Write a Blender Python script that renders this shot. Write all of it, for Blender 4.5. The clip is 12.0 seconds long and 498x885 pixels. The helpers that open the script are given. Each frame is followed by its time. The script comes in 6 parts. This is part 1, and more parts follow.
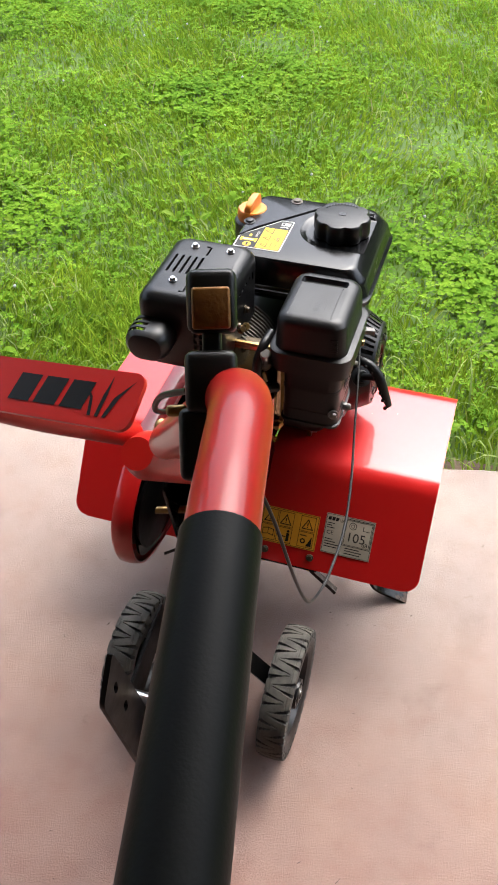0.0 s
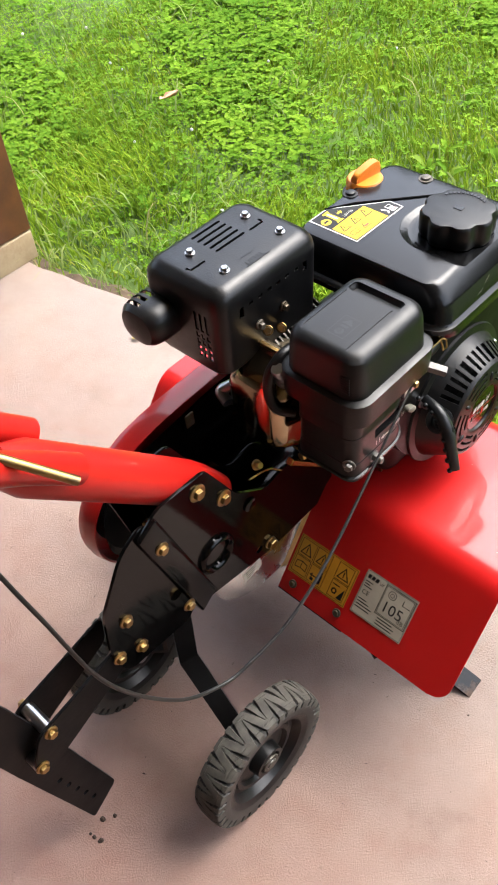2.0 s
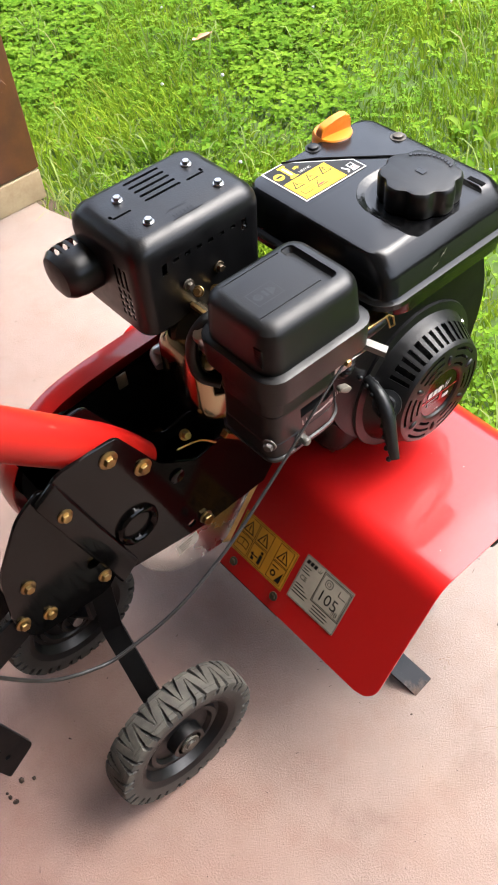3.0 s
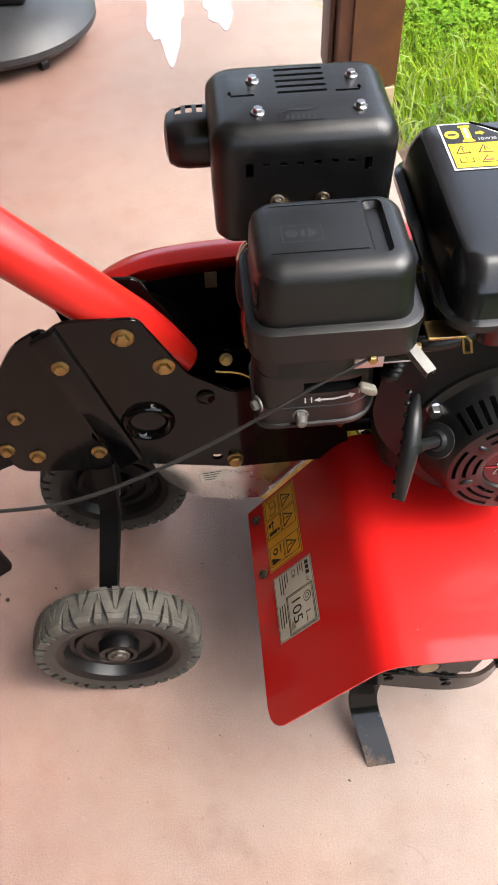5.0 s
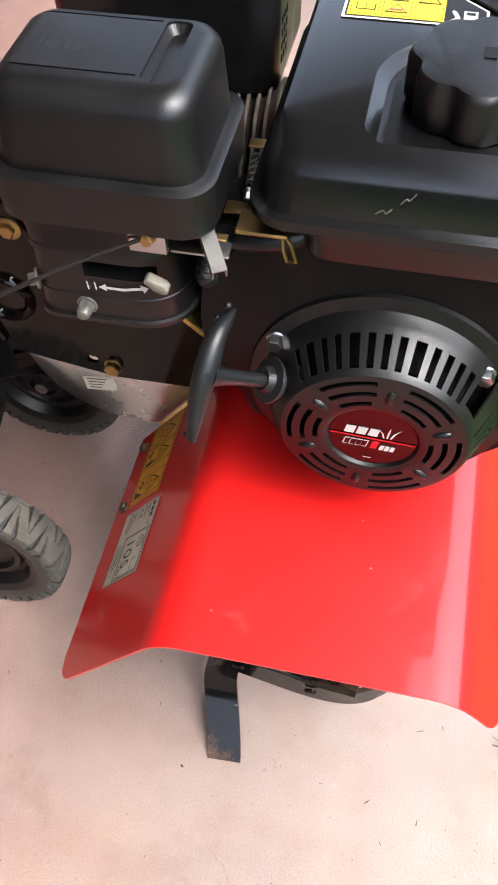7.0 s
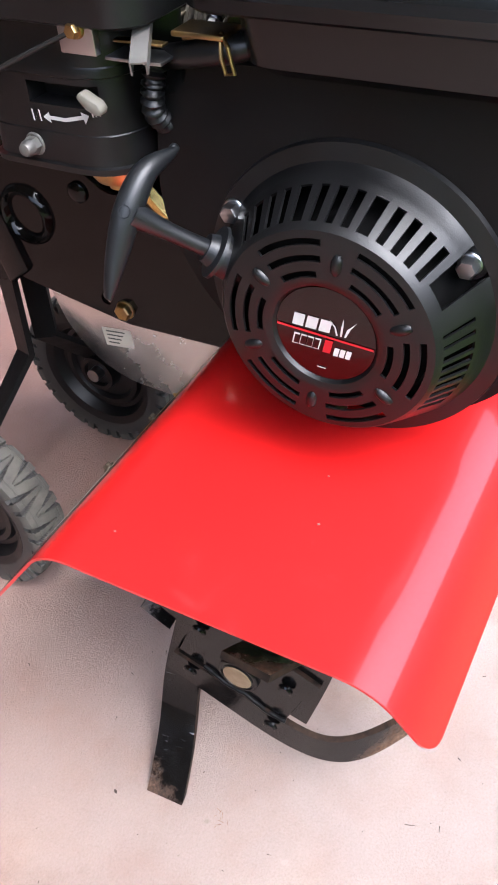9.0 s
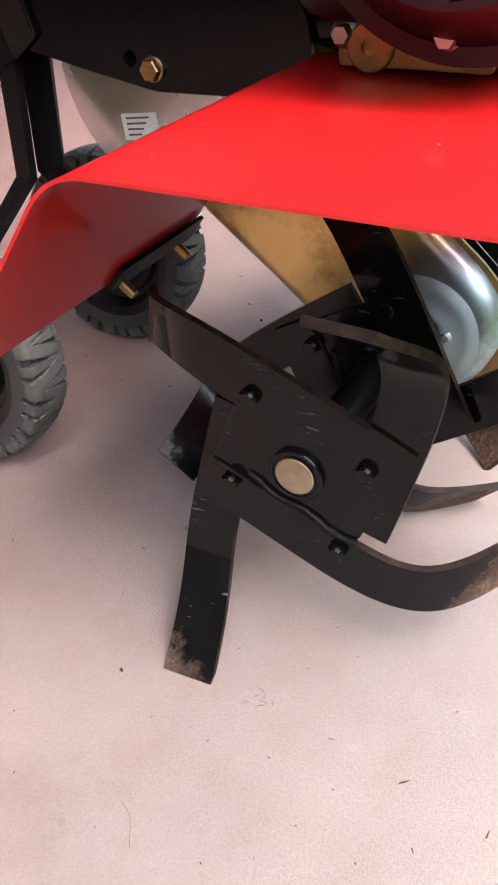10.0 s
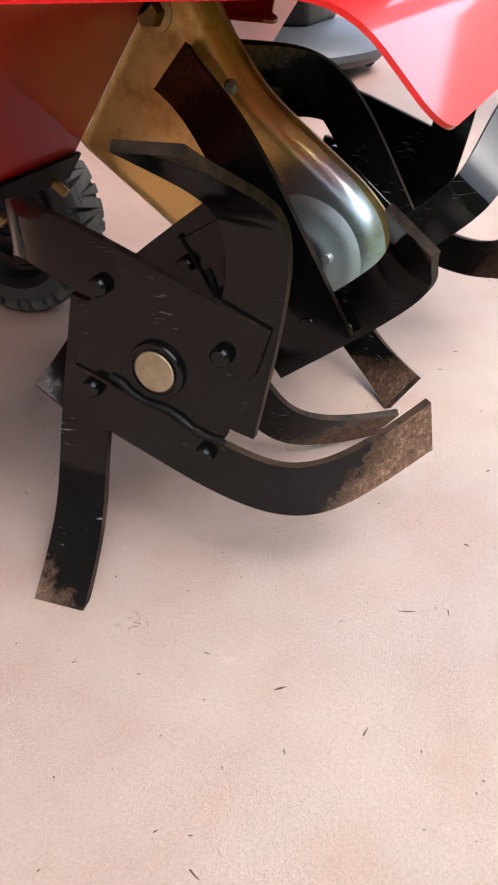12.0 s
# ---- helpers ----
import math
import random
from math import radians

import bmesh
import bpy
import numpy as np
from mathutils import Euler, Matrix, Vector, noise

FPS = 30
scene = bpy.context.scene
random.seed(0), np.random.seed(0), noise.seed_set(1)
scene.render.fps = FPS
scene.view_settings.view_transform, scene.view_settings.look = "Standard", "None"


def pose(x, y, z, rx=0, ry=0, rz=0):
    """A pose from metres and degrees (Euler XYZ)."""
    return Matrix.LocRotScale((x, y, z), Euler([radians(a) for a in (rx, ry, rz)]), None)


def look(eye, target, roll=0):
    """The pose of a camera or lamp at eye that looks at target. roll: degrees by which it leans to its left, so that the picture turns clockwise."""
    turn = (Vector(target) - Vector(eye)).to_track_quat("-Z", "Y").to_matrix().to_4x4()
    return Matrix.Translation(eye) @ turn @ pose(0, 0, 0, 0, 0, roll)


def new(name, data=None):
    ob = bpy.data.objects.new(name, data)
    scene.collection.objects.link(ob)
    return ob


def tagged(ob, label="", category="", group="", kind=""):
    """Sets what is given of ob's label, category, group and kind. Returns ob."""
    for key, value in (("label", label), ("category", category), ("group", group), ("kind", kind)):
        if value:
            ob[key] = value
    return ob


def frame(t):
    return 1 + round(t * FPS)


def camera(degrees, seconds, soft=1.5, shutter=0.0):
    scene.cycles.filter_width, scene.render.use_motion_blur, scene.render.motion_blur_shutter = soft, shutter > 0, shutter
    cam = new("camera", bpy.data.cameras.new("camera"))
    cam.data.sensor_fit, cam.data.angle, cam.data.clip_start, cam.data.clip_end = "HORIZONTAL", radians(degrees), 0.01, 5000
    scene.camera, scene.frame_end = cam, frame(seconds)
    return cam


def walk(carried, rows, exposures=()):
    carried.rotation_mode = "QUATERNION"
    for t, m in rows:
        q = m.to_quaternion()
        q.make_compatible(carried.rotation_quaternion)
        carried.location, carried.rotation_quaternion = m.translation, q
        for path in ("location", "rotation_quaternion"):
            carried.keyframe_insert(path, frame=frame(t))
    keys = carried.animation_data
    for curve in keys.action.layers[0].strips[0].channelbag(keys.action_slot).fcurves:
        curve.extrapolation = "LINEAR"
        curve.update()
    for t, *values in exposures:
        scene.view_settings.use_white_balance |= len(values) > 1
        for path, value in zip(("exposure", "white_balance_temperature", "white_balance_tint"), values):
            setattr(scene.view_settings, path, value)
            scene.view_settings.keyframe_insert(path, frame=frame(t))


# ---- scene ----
cam = camera(32.9, 12.0, 1.9)
PATH = [
    (0, (0.137, 0.185, 1.236), (-0.314, 1.551, -0.154), -1.0),
    (0.5, (0.18, 0.271, 1.214), (-0.308, 1.625, -0.175), -2.7),
    (1, (0.221, 0.374, 1.18), (-0.472, 1.619, -0.223), -3.0),
    (1.5, (0.311, 0.474, 1.16), (-0.618, 1.489, -0.292), -3.0),
    (2, (0.322, 0.545, 1.148), (-0.675, 1.458, -0.327), -6.6),
    (2.5, (0.317, 0.595, 1.124), (-0.646, 1.493, -0.382), -6.6),
    (3, (0.372, 0.669, 1.102), (-0.657, 1.443, -0.429), -5.9),
    (3.2, (0.404, 0.706, 1.1), (-0.665, 1.384, -0.449), -5.3),
    (4.8, (0.441, 0.935, 1.04), (-0.807, 1.042, -0.519), -1.4),
    (5, (0.43, 0.945, 1.015), (-0.814, 1.022, -0.55), -1.7),
    (5.5, (0.395, 1.014, 0.976), (-0.814, 1.024, -0.617), -2.4),
    (6, (0.358, 1.145, 0.931), (-0.814, 0.981, -0.681), -2.4),
    (6.5, (0.343, 1.159, 0.9), (-0.804, 0.922, -0.722), -3.8),
    (7, (0.347, 1.205, 0.876), (-0.793, 0.917, -0.742), -2.3),
    (7.2, (0.348, 1.238, 0.893), (-0.772, 0.854, -0.719), -2.3),
    (8.8, (0.334, 1.369, 0.731), (-0.873, 0.641, -0.688), -4.7),
    (9, (0.352, 1.357, 0.692), (-0.913, 0.596, -0.658), -4.5),
    (9.5, (0.395, 1.325, 0.541), (-1.003, 0.514, -0.637), -3.2),
    (10, (0.404, 1.32, 0.425), (-1.02, 0.519, -0.73), -2.6),
    (10.5, (0.42, 1.354, 0.366), (-1.004, 0.579, -0.806), -1.9),
    (11, (0.44, 1.351, 0.347), (-0.984, 0.587, -0.831), -1.8),
    (11.5, (0.425, 1.385, 0.33), (-1.006, 0.625, -0.843), -2.0),
    (12, (0.406, 1.382, 0.338), (-1.116, 0.623, -0.716), -3.3),
]
walk(cam, [(t, look(eye, target, roll)) for t, eye, target, roll in PATH], [(0, 1.78, 6250, 9), (1.5, 1.90, 6300, 9), (3, 2.02, 6300, 10), (5, 2.10, 6450, 9), (7, 2.18, 6150, 10), (9, 2.25, 5700, 12), (10, 2.18, 5800, 12), (10.6, 1.94, 6200, 11), (11.5, 2.06, 6250, 11), (12, 2.03, 6150, 11)])

# ---------- light ----------
world = bpy.data.worlds.new("world")
scene.world = world
world.use_nodes = True
wn = world.node_tree
sky = wn.nodes.new("ShaderNodeTexSky")
sky.sky_type = "NISHITA"
sky.sun_disc = False
sky.sun_elevation, sky.sun_rotation = radians(58), radians(18)
sky.air_density, sky.dust_density, sky.ozone_density = 1.0, 5.0, 1.0
haze = wn.nodes.new("ShaderNodeHueSaturation")
haze.inputs["Saturation"].default_value = 0.6
haze.inputs["Value"].default_value = 1.6
wn.nodes["Background"].inputs["Strength"].default_value = 0.15
wn.links.new(sky.outputs[0], haze.inputs["Color"])
wn.links.new(haze.outputs[0], wn.nodes["Background"].inputs["Color"])
sun = new("sun", bpy.data.lights.new("sun", "SUN"))
sun.data.energy, sun.data.angle, sun.data.color = 0.8, radians(52), (1.0, 0.98, 0.94)
sun.matrix_world = look((0, 0, 0), (-0.165, -0.50, -0.85))


# ---------- materials ----------
def material(name, color, rough=0.5, metal=0.0, color2=None, scale=20.0, amount=0.5, bump=0.0, bump_scale=200.0,
             coat=0.0, rough2=None, spec=0.5):
    m = bpy.data.materials.new(name)
    m.use_nodes = True
    nt = m.node_tree
    b = nt.nodes["Principled BSDF"]
    b.inputs["Roughness"].default_value = rough
    b.inputs["Metallic"].default_value = metal
    b.inputs["Specular IOR Level"].default_value = spec
    if coat:
        b.inputs["Coat Weight"].default_value = coat
        b.inputs["Coat Roughness"].default_value = 0.07
        b.inputs["Coat IOR"].default_value = 1.5
    tc = nt.nodes.new("ShaderNodeTexCoord")
    n = nt.nodes.new("ShaderNodeTexNoise")
    n.inputs["Scale"].default_value, n.inputs["Detail"].default_value = scale, 6.0
    n.inputs["Roughness"].default_value = 0.6
    nt.links.new(tc.outputs["Object"], n.inputs["Vector"])
    r = nt.nodes.new("ShaderNodeValToRGB")
    r.color_ramp.elements[0].position, r.color_ramp.elements[1].position = 0.5 - 0.25 * (1.1 - amount), 0.5 + 0.3 * (1.1 - amount)
    c2 = color2 if color2 else tuple(c * 0.75 for c in color)
    r.color_ramp.elements[0].color, r.color_ramp.elements[1].color = (*c2, 1), (*color, 1)
    nt.links.new(n.outputs["Fac"], r.inputs["Fac"])
    nt.links.new(r.outputs["Color"], b.inputs["Base Color"])
    if rough2 is not None:
        mr2 = nt.nodes.new("ShaderNodeMapRange")
        mr2.inputs["From Min"].default_value, mr2.inputs["From Max"].default_value = 0.35, 0.65
        mr2.inputs["To Min"].default_value, mr2.inputs["To Max"].default_value = rough, rough2
        nt.links.new(n.outputs["Fac"], mr2.inputs["Value"])
        nt.links.new(mr2.outputs[0], b.inputs["Roughness"])
    if bump:
        n2 = nt.nodes.new("ShaderNodeTexNoise")
        n2.inputs["Scale"].default_value, n2.inputs["Detail"].default_value = bump_scale, 4.0
        nt.links.new(tc.outputs["Object"], n2.inputs["Vector"])
        bp = nt.nodes.new("ShaderNodeBump")
        bp.inputs["Strength"].default_value, bp.inputs["Distance"].default_value = bump, 0.002
        nt.links.new(n2.outputs["Fac"], bp.inputs["Height"])
        nt.links.new(bp.outputs[0], b.inputs["Normal"])
    return m


RED = material("red_paint", (0.41, 0.0075, 0.0068), 0.40, 0, (0.375, 0.0066, 0.006), 6, 0.3, 0.012, 60, coat=0.65, spec=0.2)
RED_BAR = material("red_bar_paint", (0.39, 0.0092, 0.0062), 0.40, 0, (0.355, 0.008, 0.0056), 6, 0.3, 0.012, 60, coat=0.3, spec=0.2)
BLACK_PLASTIC = material("black_plastic", (0.003, 0.003, 0.0033), 0.34, 0, (0.0022, 0.0022, 0.0024), 30, 0.4, 0.07, 900, rough2=0.46, spec=0.34)
BLACK_TANK = material("black_tank_plastic", (0.0035, 0.0035, 0.0038), 0.17, 0, (0.0028, 0.0028, 0.003), 12, 0.4, 0.03, 900, rough2=0.25, spec=0.33)
BLACK_PAINT = material("black_gloss_paint", (0.003, 0.0027, 0.0026), 0.10, 0, (0.0022, 0.002, 0.002), 14, 0.4, 0.03, 90, spec=0.19)
BLACK_STEEL = material("black_coated_steel", (0.005, 0.0048, 0.0048), 0.32, 0.0, (0.004, 0.0036, 0.0036), 18, 0.5, 0.06, 150, rough2=0.48, spec=0.10)
# rubber darkened for the tread notches: their shade is put into the colour
GROOVE_SHADE = material("tyre_groove_shade", (0.02, 0.0185, 0.0155), 0.75, 0, (0.014, 0.013, 0.011), 60, 0.6, 0.2, 500)
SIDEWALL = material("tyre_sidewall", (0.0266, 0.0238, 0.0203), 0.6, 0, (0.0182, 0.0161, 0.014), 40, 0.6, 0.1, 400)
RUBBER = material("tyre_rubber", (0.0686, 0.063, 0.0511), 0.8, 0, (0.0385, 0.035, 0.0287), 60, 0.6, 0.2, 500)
GRIP = material("foam_grip", (0.0028, 0.0032, 0.0031), 0.5, 0, None, 60, 0.5, 0.06, 700, spec=0.09)
ZINC = material("yellow_zinc", (0.38, 0.25, 0.085), 0.36, 1.0, (0.24, 0.165, 0.08), 60, 0.6, 0.05, 300)
ZINC_SHEET = material("yellow_zinc_sheet", (0.62, 0.45, 0.13), 0.24, 0.9, (0.5, 0.38, 0.14), 9, 0.7, 0.05, 120)
CASE_ZINC = material("blue_zinc_dome", (0.252, 0.308, 0.315), 0.52, 0.8, (0.252, 0.245, 0.224), 12, 0.6, 0.05, 200)
SKY_BLOCK = material("sky_block_green", (0.05, 0.08, 0.02), 0.9, 0, (0.02, 0.035, 0.01), 2, 0.6, 0.5, 8)
STEEL = material("bright_steel", (0.364, 0.364, 0.364), 0.28, 1.0, (0.385, 0.392, 0.406), 40, 0.5, 0.05, 300)
GALV = material("galvanised_plate", (0.69, 0.71, 0.71), 0.2, 1.0, (0.60, 0.62, 0.62), 10, 0.4, 0.01, 120, rough2=0.33)
ALU = material("cast_aluminium", (0.105, 0.084, 0.056), 0.45, 0.85, (0.056, 0.0455, 0.0315), 60, 0.5, 0.2, 400)
FIN = material("dark_cast_fins", (0.085, 0.075, 0.06), 0.5, 0.5, (0.05, 0.044, 0.036), 60, 0.5, 0.2, 400)
CHROME = material("chrome_cover", (0.406, 0.336, 0.231), 0.14, 1.0, (0.322, 0.245, 0.14), 8, 0.4, 0.03, 60)
ORANGE = material("orange_plastic", (0.595, 0.196, 0.014), 0.35, 0, (0.525, 0.161, 0.0105), 30, 0.4, 0.05, 400)
YELLOW = material("label_yellow", (0.595, 0.406, 0.014), 0.5, spec=0.3)
LABEL_ORANGE = material("label_orange", (0.56, 0.252, 0.014), 0.45, spec=0.35)
WHITE = material("label_white", (0.49, 0.483, 0.469), 0.5, spec=0.3)
SILVER_LABEL = material("label_silver", (0.434, 0.392, 0.315), 0.45, 0.0, spec=0.35)
INK = material("label_black", (0.006, 0.006, 0.006), 0.4, spec=0.2)
MUFFLER = material("black_heat_paint", (0.003, 0.003, 0.0033), 0.30, 0, (0.0022, 0.0022, 0.0025), 40, 0.4, 0.08, 500, rough2=0.42, spec=0.36)
PALE_STEEL = material("axle_face", (0.266, 0.196, 0.119), 0.5, 0.4, (0.189, 0.126, 0.07), 60, 0.6, 0.1, 400)
CEILING = material("unseen_roof_brown", (0.24, 0.16, 0.10), 0.55, 0, (0.18, 0.12, 0.07), 6, 0.5, 0.2, 40)
DARK_WALL = material("dark_unseen_wall", (0.10, 0.065, 0.04), 0.6, 0, (0.06, 0.04, 0.025), 6, 0.5, 0.3, 60)
WALL = material("warm_unseen_wall", (0.36, 0.25, 0.14), 0.7, 0, (0.27, 0.18, 0.09), 5, 0.4, 0.3, 90)
EARTH = material("lawn_soil", (0.062, 0.118, 0.012), 0.95, 0, (0.045, 0.072, 0.013), 7, 0.4, 0.5, 50)
WOOD = material("post_timber", (0.119, 0.042, 0.021), 0.5, 0, (0.063, 0.0224, 0.0112), 12, 0.6, 0.25, 70)
RUST = material("brown_bracket_steel", (0.091, 0.0385, 0.0196), 0.45, 0.2, (0.14, 0.056, 0.021), 14, 0.6, 0.2, 120)
PALE_WOOD = material("pale_block", (0.35, 0.28, 0.168), 0.7, 0, (0.266, 0.196, 0.112), 20, 0.6, 0.3, 120)
# near-black that stands for the shade inside gaps and slots
GAP_SHADE = material("gap_shade", (0.002, 0.002, 0.002), 0.8, spec=0.05)
STONE_BASE = material("stand_plastic", (0.0245, 0.0259, 0.028), 0.45, 0, (0.0175, 0.0182, 0.0196), 20, 0.5, 0.1, 300)
DRY_LEAF = material("dry_leaf", (0.434, 0.252, 0.154), 0.7, 0, (0.315, 0.154, 0.07), 40, 0.6)
STRAW = material("dry_grass", (0.07, 0.084, 0.028), 0.8, 0, (0.049, 0.042, 0.021), 40, 0.6)
YELLOW_LEAF = material("yellow_leaf", (0.35, 0.294, 0.056), 0.7, 0, (0.28, 0.21, 0.042), 40, 0.6)
SOIL = material("bare_soil", (0.077, 0.049, 0.028), 0.95, 0, (0.042, 0.0266, 0.014), 40, 0.6, 0.6, 90)
GLINT = bpy.data.materials.new("water_drop")
GLINT.use_nodes = True
for key, value in (("Base Color", (1, 1, 1, 1)), ("Roughness", 0.02), ("IOR", 1.33), ("Transmission Weight", 1.0)):
    GLINT.node_tree.nodes["Principled BSDF"].inputs[key].default_value = value
DIRT = material("dirt_crumb", (0.035, 0.0196, 0.0112), 0.9, 0, (0.021, 0.0126, 0.007), 90, 0.6)
LABEL_RED = material("label_dark_red", (0.008, 0.0011, 0.0013), 0.16, 0, (0.005, 0.0009, 0.001), 60, 0.5, spec=0.4)
STRIPE_RED = material("label_red_stripe", (0.42, 0.007, 0.014), 0.3)
CABLE = material("cable_sheath", (0.008, 0.0075, 0.007), 0.45, 0, (0.011, 0.010, 0.0095), 80, 0.4, 0.1, 600, spec=0.3)
DULL_ZINC = material("dull_zinc", (0.13, 0.125, 0.115), 0.45, 0.5, (0.09, 0.085, 0.078), 60, 0.5, 0.05, 300)
BARE_EDGE = material("rubbed_steel_edge", (0.030, 0.018, 0.012), 0.55, 0.0, (0.008, 0.006, 0.005), 120, 0.6, 0.1, 400, spec=0.05)
GREY_PLASTIC = material("grey_plastic", (0.15, 0.14, 0.115), 0.55, 0, (0.12, 0.11, 0.09), 60, 0.4, spec=0.3)
HANDLE_GREY = material("grey_black_plastic", (0.006, 0.0068, 0.0078), 0.42, 0, (0.0045, 0.005, 0.0058), 60, 0.4, 0.08, 900, spec=0.36)
COPPER = material("copper_spring_plate", (0.238, 0.105, 0.021), 0.4, 0.4, (0.14, 0.0595, 0.014), 60, 0.6, 0.2, 300)


def leg_material():
    """Zinc plating that turns from gold to pale blue down the case."""
    m = material("passivated_zinc", (0.6, 0.42, 0.16), 0.33, 0.7, (0.5, 0.38, 0.2), 9, 0.7, 0.05, 120)
    nt = m.node_tree
    b = nt.nodes["Principled BSDF"]
    sep = nt.nodes.new("ShaderNodeSeparateXYZ")
    nt.links.new(nt.nodes["Texture Coordinate"].outputs["Object"], sep.inputs[0])
    n = nt.nodes.new("ShaderNodeTexNoise")
    n.inputs["Scale"].default_value = 14
    nt.links.new(nt.nodes["Texture Coordinate"].outputs["Object"], n.inputs["Vector"])
    add = nt.nodes.new("ShaderNodeMath")
    add.operation = "MULTIPLY_ADD"
    nt.links.new(n.outputs["Fac"], add.inputs[0])
    add.inputs[1].default_value = 0.05
    # distance down the slanting leg, from its top to the axle
    drop = nt.nodes.new("ShaderNodeVectorMath")
    drop.operation = "DOT_PRODUCT"
    nt.links.new(nt.nodes["Texture Coordinate"].outputs["Object"], drop.inputs[0])
    drop.inputs[1].default_value = (0, 0.74, -0.67)
    nt.links.new(drop.outputs["Value"], add.inputs[2])
    r = nt.nodes.new("ShaderNodeValToRGB")
    e = r.color_ramp.elements
    e[0].position, e[0].color = 0.0, (0.74, 0.52, 0.19, 1)
    e[1].position, e[1].color = 0.05, (0.26, 0.325, 0.33, 1)
    x = e.new(0.02)
    x.color = (0.29, 0.225, 0.225, 1)
    nt.links.new(add.outputs[0], r.inputs["Fac"])
    n2 = nt.nodes.new("ShaderNodeTexNoise")
    n2.inputs["Scale"].default_value, n2.inputs["Detail"].default_value, n2.inputs["Roughness"].default_value = 26, 8, 0.7
    nt.links.new(nt.nodes["Texture Coordinate"].outputs["Object"], n2.inputs["Vector"])
    stain = nt.nodes.new("ShaderNodeValToRGB")
    stain.color_ramp.elements[0].position, stain.color_ramp.elements[0].color = 0.36, (0.55, 0.42, 0.28, 1)
    stain.color_ramp.elements[1].position, stain.color_ramp.elements[1].color = 0.5, (1, 1, 1, 1)
    nt.links.new(n2.outputs["Fac"], stain.inputs["Fac"])
    mx = nt.nodes.new("ShaderNodeMix")
    mx.data_type, mx.blend_type = "RGBA", "MULTIPLY"
    mx.inputs[0].default_value = 0.7
    nt.links.new(r.outputs["Color"], mx.inputs[6])
    nt.links.new(stain.outputs["Color"], mx.inputs[7])
    nt.links.new(mx.outputs[2], b.inputs["Base Color"])
    return m


ZINC_LEG = leg_material()


def tine_material(start):
    """Black paint, rubbed and rusted brown towards the tips, far from the axle."""
    m = material("tine_paint", (0.0035, 0.0032, 0.0032), 0.07, 0.0, (0.0025, 0.0023, 0.0023), 30, 0.6, 0.05, 110, rough2=0.2, spec=0.23)
    nt = m.node_tree
    b = nt.nodes["Principled BSDF"]
    tc = nt.nodes["Texture Coordinate"]

    def node(kind, **values):
        n = nt.nodes.new(kind)
        for k, v in values.items():
            n.inputs[k].default_value = v
        return n

    def noise_of(scale, rough):
        n = node("ShaderNodeTexNoise", Scale=scale, Detail=8.0, Roughness=rough)
        nt.links.new(tc.outputs["Object"], n.inputs["Vector"])
        return n.outputs["Fac"]

    def mathn(op, p, q):
        n = nt.nodes.new("ShaderNodeMath")
        n.operation = op
        for sock, val in zip(n.inputs, (p, q)):
            if isinstance(val, (int, float)):
                sock.default_value = val
            else:
                nt.links.new(val, sock)
        return n.outputs[0]

    sep = nt.nodes.new("ShaderNodeSeparateXYZ")
    nt.links.new(tc.outputs["Object"], sep.inputs[0])
    dy, dz = mathn("SUBTRACT", sep.outputs["Y"], 0.157), mathn("SUBTRACT", sep.outputs["Z"], 0.134)
    far = mathn("SQRT", mathn("ADD", mathn("MULTIPLY", dy, dy), mathn("MULTIPLY", dz, dz)), 0)
    wear = mathn("ADD", mathn("MULTIPLY", mathn("SUBTRACT", far, start), 70.0), mathn("MULTIPLY", mathn("SUBTRACT", noise_of(90, 0.8), 0.5), 2.2))
    scuff = mathn("MULTIPLY", mathn("SUBTRACT", noise_of(150, 0.9), 0.74), 14.0)
    fac = mathn("MAXIMUM", wear, scuff)
    clip = nt.nodes.new("ShaderNodeClamp")
    nt.links.new(fac, clip.inputs[0])
    r = nt.nodes.new("ShaderNodeValToRGB")
    e = r.color_ramp.elements
    e[0].position, e[0].color = 0.36, (0.016, 0.009, 0.006, 1)
    e[1].position, e[1].color = 0.68, (0.16, 0.105, 0.07, 1)
    mid = e.new(0.5)
    mid.color = (0.058, 0.030, 0.017, 1)
    nt.links.new(noise_of(240, 0.8), r.inputs["Fac"])
    mx = nt.nodes.new("ShaderNodeMix")
    mx.data_type = "RGBA"
    old = b.inputs["Base Color"].links[0].from_socket
    nt.links.new(clip.outputs[0], mx.inputs[0])
    nt.links.new(old, mx.inputs[6])
    nt.links.new(r.outputs["Color"], mx.inputs[7])
    rg = nt.nodes.new("ShaderNodeMix")
    nt.links.new(clip.outputs[0], rg.inputs[0])
    nt.links.new(b.inputs["Roughness"].links[0].from_socket, rg.inputs[2])
    rg.inputs[3].default_value = 0.75
    nt.links.new(rg.outputs[0], b.inputs["Roughness"])
    # pale hairline scratches
    mp = nt.nodes.new("ShaderNodeMapping")
    mp.inputs["Scale"].default_value = (60, 90, 620)
    mp.inputs["Rotation"].default_value = (0.7, 0, 0)
    nt.links.new(tc.outputs["Object"], mp.inputs["Vector"])
    sn = node("ShaderNodeTexNoise", Scale=1.0, Detail=3.0, Roughness=0.6)
    nt.links.new(mp.outputs[0], sn.inputs["Vector"])
    patch = mathn("MULTIPLY", mathn("SUBTRACT", noise_of(28, 0.6), 0.56), 9.0)
    hair = mathn("MULTIPLY", mathn("SUBTRACT", sn.outputs["Fac"], 0.62), 9.0)
    hc = nt.nodes.new("ShaderNodeClamp")
    nt.links.new(mathn("MINIMUM", patch, hair), hc.inputs[0])
    hc.inputs["Max"].default_value = 0.8
